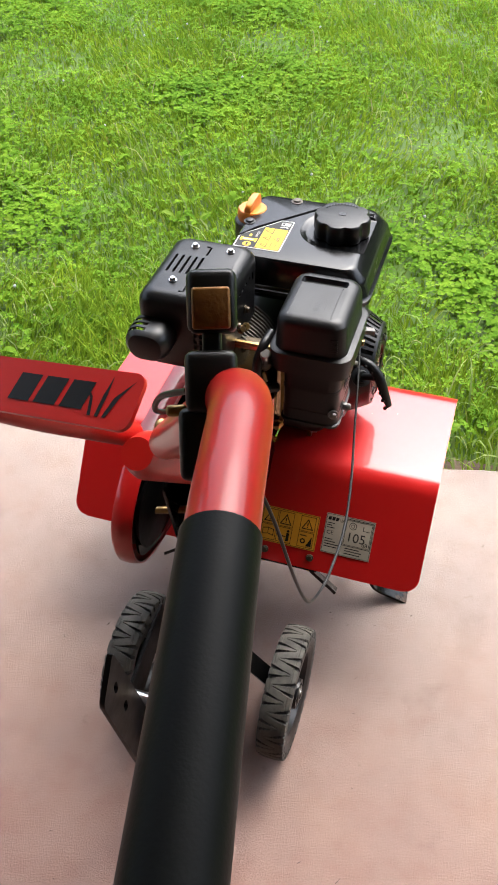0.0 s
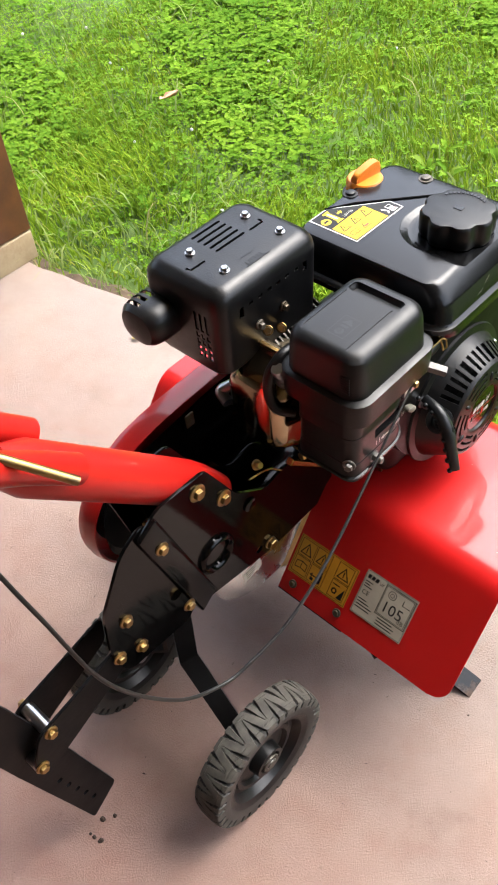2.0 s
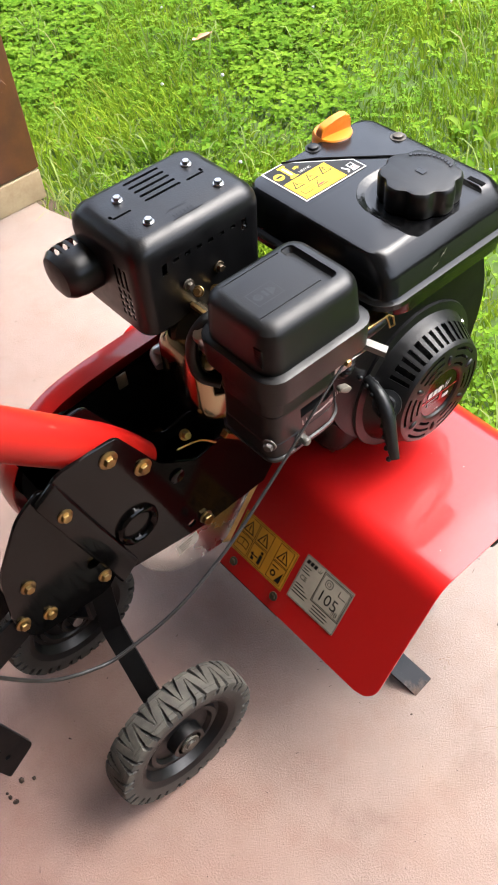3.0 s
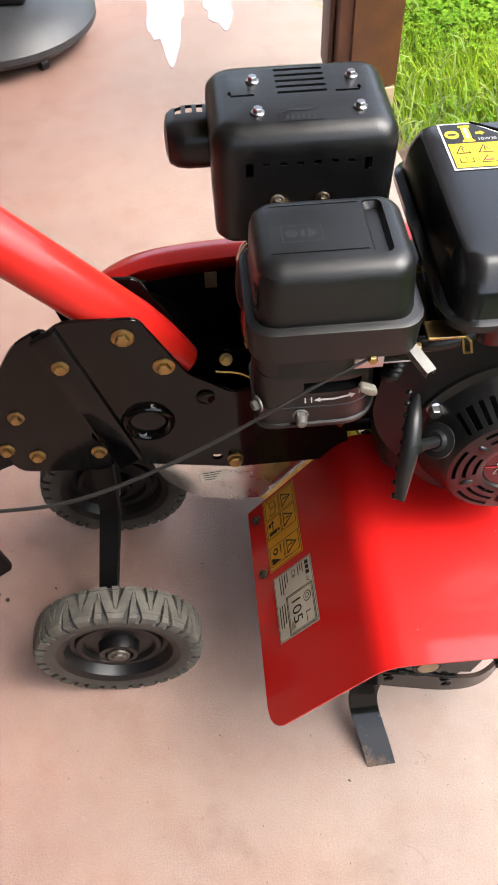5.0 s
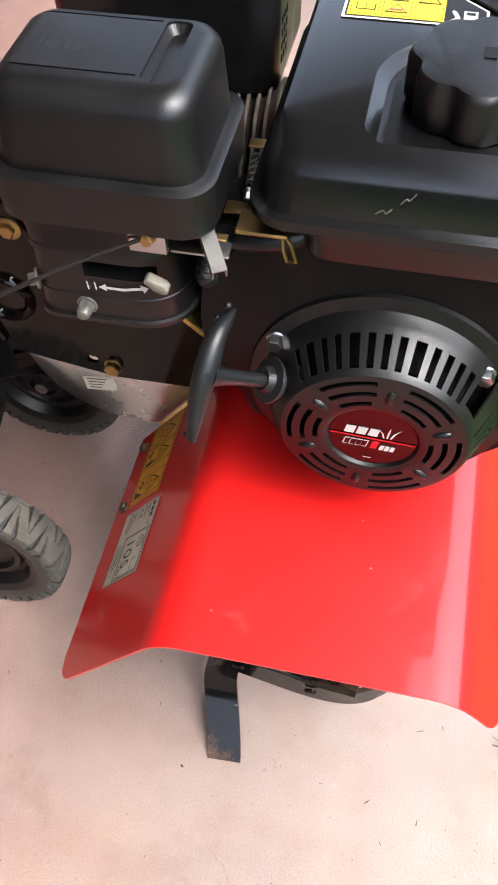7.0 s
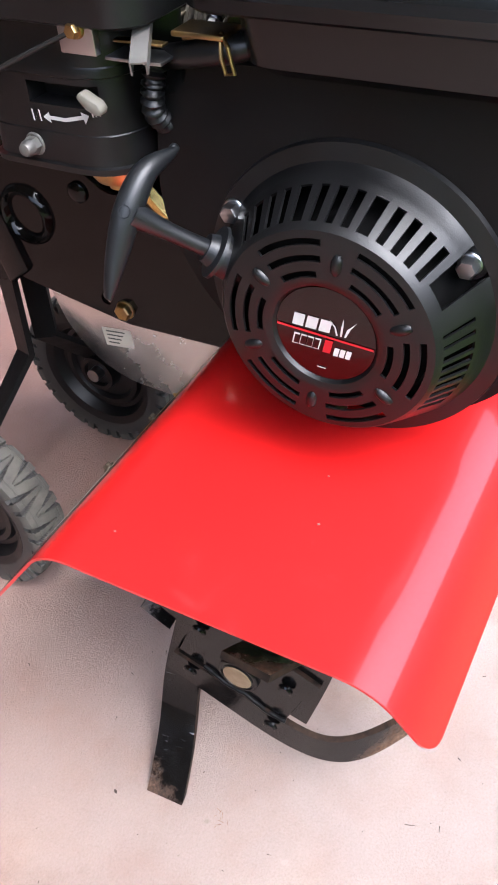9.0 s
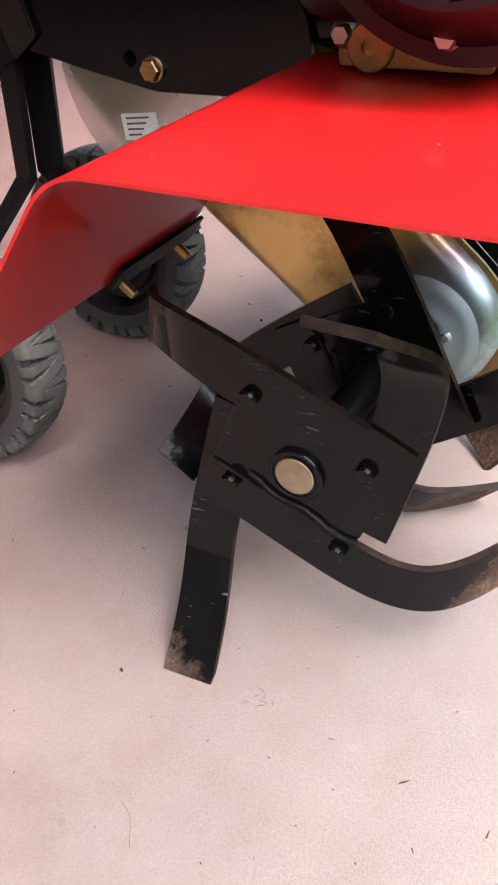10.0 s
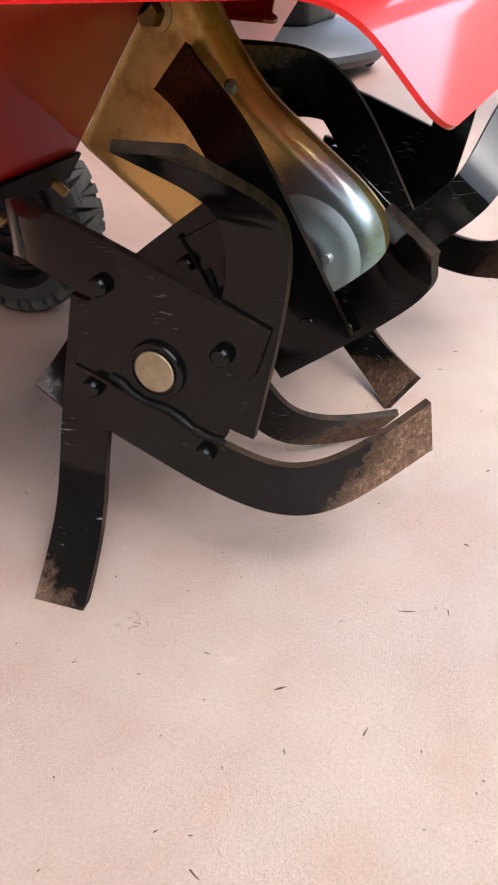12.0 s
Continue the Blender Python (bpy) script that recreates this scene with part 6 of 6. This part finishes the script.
it += [("poly", ring_shape(0.009, 0.049, 0.006, 14), 2, 2), ("rect", 0.0055, 0.0475, 0.0125, 0.0505, 1, 3), ("rect", 0.016, 0.038, 0.026, 0.0405, 2, 2), ("rect", 0.018, 0.0405, 0.0245, 0.060, 2, 2),
       ("rect", 0.0200, 0.043, 0.0225, 0.058, 0, 3), ("rect", 0.0165, 0.0585, 0.0262, 0.0618, 2, 2),
       ("poly", [(0.029, 0.0485), (0.033, 0.0485), (0.033, 0.0468), (0.0365, 0.0500), (0.033, 0.0532), (0.033, 0.0515), (0.029, 0.0515)], 2, 2), ("text", "10W30", 0.0285, 0.0395, 0.0052, 0, 2)]
it += [("rect", 0.068, 0.0035, 0.0775, 0.006, 0, 2), ("rect", 0.0688, 0.006, 0.0767, 0.0165, 0, 2), ("rect", 0.0702, 0.0118, 0.0753, 0.0152, 1, 3), ("poly", ring_shape(0.0735, 0.0075, 0.0028, 10), 3, 3),
       ("poly", ring_shape(0.0735, 0.0075, 0.0021, 10), 0, 4), ("poly", [(0.0615, 0.0055), (0.0635, 0.0045), (0.0672, 0.008), (0.065, 0.014), (0.0632, 0.0165), (0.0618, 0.015), (0.0645, 0.0085)], 0, 2)]
tlabel("tank_label", tank, LA, (0, 1, 0), (-1, 0, 0), it, [WHITE, INK, YELLOW, STRIPE_RED], "yellow and black fuel and oil label")
for line in ([(-0.0079, 1.1995, 0.600), (-0.0080, 1.2020, 0.6035), (-0.0080, 1.2035, 0.6025), (-0.0083, 1.2065, 0.6068)], [(-0.0072, 1.187, 0.5925), (-0.0073, 1.191, 0.5955), (-0.0073, 1.1925, 0.5935), (-0.0075, 1.1955, 0.5965)]):
    tp("scuff_mark", tube(line, 0.00022, 6, 3), GREY_PLASTIC, tank)

# --- air filter
AX0, AX1, AY0, AY1 = -0.098, 0.004, 0.974, 1.101
base = tp("air_filter_base", loft([(0.566, AX0 + 0.004, AX1 - 0.003, AY0 + 0.003, AY1 - 0.003, 0.018), (0.568, AX0, AX1, AY0, AY1, 0.02), (0.594, AX0 - 0.001, AX1 + 0.001, AY0 - 0.001, AY1 + 0.001, 0.02),
                                   (0.5965, AX0 - 0.001, AX1 + 0.001, AY0 - 0.001, AY1 + 0.001, 0.02), (0.598, AX0 + 0.002, AX1 - 0.002, AY0 + 0.002, AY1 - 0.002, 0.019)], "z", 6), BLACK_PLASTIC)
airbm = loft([(0.597, AX0 + 0.005, AX1 - 0.006, AY0 + 0.005, AY1 - 0.006, 0.017), (0.632, AX0 + 0.006, AX1 - 0.008, AY0 + 0.0065, AY1 - 0.008, 0.018),
              (0.638, AX0 + 0.0075, AX1 - 0.0098, AY0 + 0.008, AY1 - 0.0095, 0.017), (0.6418, AX0 + 0.0105, AX1 - 0.0135, AY0 + 0.0112, AY1 - 0.0122, 0.015),
              (0.6442, AX0 + 0.0145, AX1 - 0.0185, AY0 + 0.0155, AY1 - 0.0155, 0.012), (0.6450, AX0 + 0.019, AX1 - 0.0235, AY0 + 0.020, AY1 - 0.019, 0.010)], "z", 7)
air = tp("air_filter_cover", airbm, BLACK_PLASTIC, label="matt black air filter cover")
groove = bmesh.new()
loft([(0.6392, -0.077, -0.024, 1.0655, 1.0745, 0.004), (0.6435, -0.080, -0.021, 1.0625, 1.0768, 0.005), (0.66, -0.082, -0.019, 1.0605, 1.079, 0.005)], "z", 5, bm=groove)
loft([(0.6443, -0.0262, -0.0245, 0.992, 1.060, 0.0006), (0.66, -0.0262, -0.023, 0.992, 1.060, 0.0006)], "z", 3, bm=groove)
loft([(0.6443, -0.0790, -0.0775, 0.992, 1.060, 0.0006), (0.66, -0.0800, -0.0775, 0.992, 1.060, 0.0006)], "z", 3, bm=groove)
cut(air, shifted(groove))
# flat shapes in lighter grey paint the light on the mark's raised lines
it = box_frame(-0.0145, -0.0095, 0.0145, 0.0095, 0.0008, 0, 1) + [("poly", [(0.012, 0), (0.004, 0.006), (0.004, -0.006)], 0, 1), ("rect", -0.001, -0.004, 0.002, 0.004, 0, 1),
      ("poly", ring_shape(-0.0075, 0, 0.0045, 12), 0, 1), ("poly", ring_shape(-0.0065, 0.001, 0.003, 12), 1, 2)]
tlabel("filter_mark", air, (-0.0465, 1.016, 0.6447), (0, 1, 0), (-1, 0, 0), it, [HANDLE_GREY, BLACK_PLASTIC], "pressed arrow mark, relief painted in lighter grey")
vents = bmesh.new()
for k in range(7):
    z = 0.6055 + k * 0.003
    rbox((-0.022, AY0 + 0.0053, z), (-0.012, AY0 + 0.0068, z + 0.0014), 0, bm=vents)
tagged(tp("filter_vents", vents, BLACK_PLASTIC, base), kind="stuff")
# carburettor cover
CARB = [(-0.08, 0.980), (-0.006, 0.980), (-0.006, 1.076), (-0.08, 1.080)]
carb_bm, rings = bmesh.new(), []
for z, out in ((0.4835, 0.0), (0.4840, 0.0022), (0.4875, 0.0024), (0.4885, 0.0004), (0.5055, 0.0), (0.5062, -0.0005), (0.5365, -0.0010), (0.5372, 0.0), (0.5420, 0.0), (0.5428, -0.0004), (0.566, 0.0)):
    box = [(x + out * (1 if x > -0.04 else -1), y + out * (1 if y > 1.03 else -1)) for x, y in CARB]
    rings.append([carb_bm.verts.new((p[0], p[1], z)) for p in round_corners(box, [0.012, 0.016, 0.040, 0.012], 8)])
for p, q in zip(rings, rings[1:]):
    for i in range(len(p)):
        carb_bm.faces.new((p[i], p[(i + 1) % len(p)], q[(i + 1) % len(p)], q[i]))
carb_bm.faces.new(rings[0][::-1])
carb_bm.faces.new(rings[-1])
carb = tp("carburettor_cover", carb_bm, BLACK_PLASTIC)
hol = bmesh.new()
rbox((-0.022, 1.016, 0.521), (0.01, 1.062, 0.533), 0, bm=hol)
cut(carb, shifted(hol))
tp("choke_lever", prism(round_corners([(1.057, 0.531), (1.060, 0.535), (1.0725, 0.528), (1.072, 0.523), (1.066, 0.5235)], 0.003, 3), "x", -0.004, 0.003, 0.001, 2), GREY_PLASTIC, carb, "pale grey choke lever")
it = [("poly", [(0.0, 0.0015), (0.005, 0.0045), (0.005, 0.0025), (0.016, 0.0018), (0.028, 0.004), (0.0275, 0.006), (0.033, 0.0042), (0.0295, -0.0005), (0.0287, 0.002), (0.016, -0.0004), (0.005, 0.0004), (0.005, -0.0016)], 0, 0),
      ("rect", -0.0075, -0.001, -0.0065, 0.0055, 0, 0), ("rect", -0.0025, -0.001, -0.0015, 0.0055, 0, 0), ("poly", [(-0.006, 0.0), (-0.003, 0.0042), (-0.0025, 0.0048), (-0.0055, 0.0006)], 0, 0),
      ("rect", 0.0352, 0.0035, 0.0362, 0.0095, 0, 0), ("rect", 0.0402, 0.0045, 0.0412, 0.0105, 0, 0), ("rect", 0.0374, 0.004, 0.0384, 0.0092, 0, 0)]
tlabel("choke_mark", carb, (-0.0058, 1.0245, 0.5125), (0, 1, 0.06), (0, -0.06, 1), it, [WHITE], "white choke arrow mark")
tp("carb_stud", rod((-0.02, 1.014, 0.497), (-0.0055, 1.014, 0.497), 0.0045), STEEL, carb)
nut = hex_bolt((-0.007, 1.014, 0.497), (1, 0, 0), 0.0092, 0.005, 0.0068)
lathe([(0.0048, 0.006), (0.0047, 0.009), (0.0036, 0.0118), (0.0, 0.013)], (-0.007, 1.014, 0.497), (1, 0, 0), 18, nut)
tp("carb_nut", nut, DULL_ZINC, carb)
tp("carb_nut", hex_bolt((-0.012, 0.9815, 0.508), (0.4, -0.9, 0), 0.008, 0.0045, 0.0068), DULL_ZINC, carb)
tp("carburettor_bowl", lathe([(0, -0.014), (0.007, -0.014), (0.0075, -0.009), (0.014, -0.008), (0.0165, -0.004), (0.017, 0.012)], (-0.030, 1.052, 0.481), (0, 0, 1), 24), ZINC)
plate = tp("cable_plate", rbox((-0.004, 1.052, 0.553), (0.0005, 1.074, 0.5725), 0.0004), STEEL)
tp("cable_screw", hex_bolt((0.0005, 1.0645, 0.5655), (1, 0, 0), 0.0068, 0.004, 0.0048), ZINC, plate)
arm = bmesh.new()
rbox((-0.024, 1.074, 0.5495), (-0.006, 1.108, 0.5512), 0.0004, bm=arm)
tp("cable_arm", arm, STEEL)
ch = bmesh.new()
prism([(-0.0044, 0.0), (-0.0044, 0.0065), (-0.0034, 0.0065), (-0.0034, 0.001), (0.0034, 0.001), (0.0034, 0.0065), (0.0044, 0.0065), (0.0044, 0.0)], "z", 0, 0.05, 0, bm=ch)
chan = tp("control_channel", ch, DULL_ZINC)
chan.data.transform(Matrix.Translation(ORIGIN))
ax = (Vector((0.0165, 1.110, 0.5565)) - Vector((-0.03, 1.085, 0.570))).normalized()
right = ax.cross(Vector((0, 0, 1))).normalized()
mt = Matrix((right, right.cross(ax) * -1, ax)).transposed().to_4x4()
chan.data.transform(Matrix.Translation(Vector((-0.03, 1.085, 0.570)) - ORIGIN) @ mt)

# --- muffler
MX0, MX1, MY0, MY1 = -0.262, -0.150, 0.958, 1.108
guard_bm = loft([(0.556, MX0 + 0.006, MX1 - 0.006, MY0 + 0.004, MY1 - 0.004, 0.016), (0.562, MX0 + 0.002, MX1 - 0.002, MY0 + 0.001, MY1 - 0.002, 0.016), (0.64, MX0, MX1, MY0, MY1, 0.016),
                 (0.649, MX0 + 0.001, MX1 - 0.001, MY0 + 0.001, MY1 - 0.001, 0.017), (0.6555, MX0 + 0.005, MX1 - 0.005, MY0 + 0.005, MY1 - 0.005, 0.016),
                 (0.6595, MX0 + 0.011, MX1 - 0.011, MY0 + 0.011, MY1 - 0.011, 0.013), (0.6605, MX0 + 0.016, MX1 - 0.016, MY0 + 0.016, MY1 - 0.016, 0.010)], "z", 6, caps=(False, True))
solid(guard_bm, 0.0018)
guard = tp("muffler_guard", guard_bm, MUFFLER, label="black steel muffler guard with slots")
cutter = bmesh.new()
for k in range(5):
    x = -0.242 + k * 0.0088
    loft([(0.645, x - 0.0017, x + 0.0017, 1.015, 1.056, 0.0016), (0.68, x - 0.0017, x + 0.0017, 1.015, 1.056, 0.0016)], "z", 3, bm=cutter)
for y, e in ((1.072, 1), (0.987, -1)):
    loft([(0.645, -0.2065, -0.2035, y - 0.010, y + 0.010, 0.0014), (0.68, -0.2065, -0.2035, y - 0.010, y + 0.010, 0.0014)], "z", 3, bm=cutter)
    loft([(0.645, -0.2115, -0.2065, y + e * 0.010 - 0.0015, y + e * 0.010 + 0.0015, 0.001), (0.68, -0.2115, -0.2065, y + e * 0.010 - 0.0015, y + e * 0.010 + 0.0015, 0.001)], "z", 3, bm=cutter)
for i in range(3):
    for j in range(4):
        x, z = -0.186 + i * 0.0075, 0.577 + j * 0.0085
        rbox((x - 0.0024, 0.945, z - 0.003), (x + 0.0024, 0.98, z + 0.003), 0, bm=cutter)
        rbox((x - 0.0024, 1.09, z - 0.003), (x + 0.0024, 1.11, z + 0.003), 0, bm=cutter)
for i in range(3):
    x = -0.186 + i * 0.0075
    rbox((x - 0.0021, 0.945, 0.609), (x + 0.0021, 0.98, 0.632), 0, bm=cutter)
for k in range(8):
    y = 0.985 + k * 0.0135
    rbox((-0.156, y, 0.6305 if k % 7 else 0.622), (-0.140, y + 0.006, 0.634), 0, bm=cutter)
cut(guard, shifted(cutter))
for x in (-0.226, -0.178):
    for y in (0.997, 1.078):
        tp("guard_bolt", hex_bolt((x, y, 0.6602), (0, 0, 1), 0.0068, 0.0032, 0.0056), STEEL, guard)
it = []
for k in range(6):
    it.append(("poly", [(0.0 + k * 0.0042, 0.0), (0.0022 + k * 0.0042, 0.0), (0.0030 + k * 0.0042, 0.006), (0.0008 + k * 0.0042, 0.006)], 0, 0))
it += [("rect", -0.003, -0.0018, 0.03, -0.0008, 0, 0), ("poly", [(-0.004, 0.010), (0.004, 0.013), (0.018, 0.0115), (0.026, 0.017), (0.016, 0.0145), (0.006, 0.016)], 0, 0)]
tlabel("guard_mark", guard, (-0.166, 1.018, 0.6607), (0, 1, 0), (-1, 0, 0), it, [BLACK_PLASTIC], "pressed maker's mark")
for y, z, mat in ((1.010, 0.599, FIN), (1.047, 0.599, ALU)):
    tp("flange_nut", hex_bolt((-0.150, y, z), (1, 0, 0), 0.0068, 0.004, 0.006), mat, guard)
tp("muffler_body", rbox((-0.247, 0.980, 0.545), (-0.158, 1.09, 0.640), 0.02), MUFFLER)
ex = loft([(0.921, -0.250, -0.226, 0.596, 0.618, 0.010), (0.9235, -0.260, -0.217, 0.589, 0.625, 0.016), (0.930, -0.266, -0.212, 0.586, 0.628, 0.019), (0.940, -0.268, -0.210, 0.585, 0.629, 0.020), (0.962, -0.268, -0.210, 0.585, 0.629, 0.020)], "y", 6, caps=(True, False))
solid(ex, 0.0016)
exh = tp("exhaust_guard", ex, MUFFLER, label="black slotted exhaust outlet guard")
cutter = bmesh.new()
for k in range(3):
    y = 0.931 + k * 0.0095
    rbox((-0.262, y, 0.606), (-0.240, y + 0.0055, 0.65), 0, bm=cutter)
    rbox((-0.285, y, 0.586), (-0.2625, y + 0.0055, 0.6235), 0, bm=cutter)
cut(exh, shifted(cutter))

# --- handlebars
tp("handle_column", tube([(XM, 0.920, 0.424), (XM, 0.907, 0.440), (XM, 0.893, 0.457), (XM, 0.876, 0.4767), (XM, 0.722, 0.6415), (XM, 0.700, 0.665)], lambda t: (0.0175, 0.0208, 0.0235, 0.0252, 0.0252, 0.0165)[round(t * 5)], 28, curved=False), RED_BAR, label="thick red steel handle column")
BAR = [(0.032, 0.752, 0.636), (0.040, 0.70, 0.690), (0.072, 0.62, 0.775), (0.14, 0.52, 0.90), (0.182, 0.466, 0.975), (0.197, 0.438, 0.998), (0.205, 0.405, 1.003), (0.214, 0.363, 1.005), (0.2405, 0.245, 1.003)]
for s in (1, -1):
    pts = [(XM + s * p[0], p[1], p[2]) for p in BAR]
    bar = tp("handlebar", tube(pts, 0.0139, 24, 8), RED_BAR, label="red tubular handlebar")
    g0, g1 = Vector(pts[7]), Vector(pts[8])
    tp("grip_sleeve", tube([g0, g0.lerp(g1, 0.5), g1 + (g1 - g0) * 0.02], 0.0150, 28, 5), GRIP, bar, "black foam rubber grip")
tp("clamp_lever", tube([(XM + 0.03, 0.690, 0.712), (XM + 0.042, 0.672, 0.733), (XM + 0.045, 0.682, 0.726), (-0.066, 0.727, 0.681)], 0.0040, 12, 6), ZINC)
tp("clamp_bolt", hex_bolt((XM + 0.040, 0.680, 0.728), (0.7, -0.3, 0.6), 0.009, 0.006, 0.008), ZINC)

# panel between the bars
u = Vector((1, -0.18, 0.24)).normalized()
v = Vector((0.0, 0.90, 0.436))
v = (v - u * v.dot(u)).normalized()
PC = Vector((-0.042, 0.519, 0.909))
bm = bmesh.new()
nn = u.cross(v)
rect = rrect(-0.205, 0.0, -0.019, 0.019, 0.008, 4)
fr = [bm.verts.new(PC + u * p[0] + v * p[1]) for p in rect]
bk = [bm.verts.new(PC + u * p[0] + v * p[1] - nn * 0.003) for p in rect]
bm.faces.new(fr)
bm.faces.new(bk[::-1])
for i in range(len(fr)):
    bm.faces.new((fr[i], bk[i], bk[(i + 1) % len(fr)], fr[(i + 1) % len(fr)]))
panel = tp("cross_panel", bm, RED_BAR, label="red steel panel between the handlebars")
it = block_mark(-0.101, -0.0095, 0.066, 0.019, 0, 1) + grass_mark(-0.033, -0.0125, 0.028, 0, 1)
tlabel("panel_mark", panel, PC, u, v, it, [INK], "black maker's mark")
# clutch control on the bar
ctl = tp("clutch_control", rbox((-0.012, -0.016, -0.014), (0.012, 0.016, 0.014), 0.004), BLACK_PLASTIC, label="black plastic clutch control")
ctl.data.transform(Matrix.Translation(ORIGIN))
view = Vector((-0.25, 0.72, -0.62)).normalized()
rt = view.cross(Vector((0, 0, 1))).normalized()
mt = Matrix((rt, view, rt.cross(view))).transposed().to_4x4()
CB = Vector((0.026, 0.468, 0.983))


def ctl_part(name, lo, hi, r, mat, label=""):
    ob = tp(name, rbox(lo, hi, r), mat, ctl, label)
    ob.data.transform(Matrix.Translation(ORIGIN))
    ob.data.transform(Matrix.Translation(CB - ORIGIN) @ mt)
    return ob


ctl.data.transform(Matrix.Translation(CB - ORIGIN) @ mt)
ctl_part("control_cap", (-0.0105, -0.010, 0.022), (0.0125, 0.012, 0.051), 0.004, BLACK_PLASTIC)
ctl_part("spring_plate", (-0.008, -0.0125, 0.0235), (0.0095, -0.0085, 0.0425), 0.0015, COPPER, "brown spring plate")
ctl_part("control_neck", (-0.004, -0.006, 0.010), (0.005, 0.006, 0.03), 0.002, BLACK_PLASTIC)
ctl_part("control_foot", (-0.016, -0.010, -0.046), (0.008, 0.014, -0.012), 0.004, BLACK_PLASTIC)
ctl_part("control_screw", (-0.022, -0.004, -0.016), (-0.012, 0.002, -0.0105), 0.002, ZINC)

# throttle cable
tp("throttle_cable", tube([(0.001, 1.066, 0.566), (0.010, 1.02, 0.546), (0.022, 0.955, 0.513), (0.034, 0.89, 0.487), (0.040, 0.83, 0.468), (0.038, 0.78, 0.459), (0.034, 0.745, 0.46), (0.03, 0.70, 0.496),
                           (0.026, 0.653, 0.592), (0.01, 0.635, 0.69), (-0.006, 0.625, 0.755), (-0.014, 0.618, 0.795), (-0.016, 0.602, 0.830),
                           (-0.026, 0.584, 0.851), (-0.028, 0.56, 0.872), (-0.030, 0.52, 0.905), (-0.010, 0.485, 0.950), (0.012, 0.47, 0.972)], lambda t: 0.0012 + 0.0005 * min(1.0, t * 5), 10, 8), CABLE, label="thin dark grey control cable")

# rain drops on the far hood panel
drops = bmesh.new()
rd = random.Random(21)
front = (Vector((0, HOOD[3][0], HOOD[3][1])) - Vector((0, HOOD[2][0], HOOD[2][1])))
for i in range(80):
    at = Vector((rd.uniform(-0.425, -0.20), HOOD[2][0], HOOD[2][1])) + front * rd.uniform(0.3, 0.9)
    up_dir = Vector((0, -front.z, front.y)).normalized()
    at = at + up_dir * 0.0012
    r = rd.uniform(0.0008, 0.0028)
    turn = up_dir.to_track_quat("Z", "Y").to_matrix().to_4x4()
    bmesh.ops.create_icosphere(drops, subdivisions=2, radius=r, matrix=Matrix.Translation(at) @ turn @ Matrix.Diagonal((1, rd.uniform(0.8, 1.5), 0.4, 1)))
tagged(part("water_drops", drops, GLINT, None), "small rain drops on the red hood panel", "water", kind="stuff")
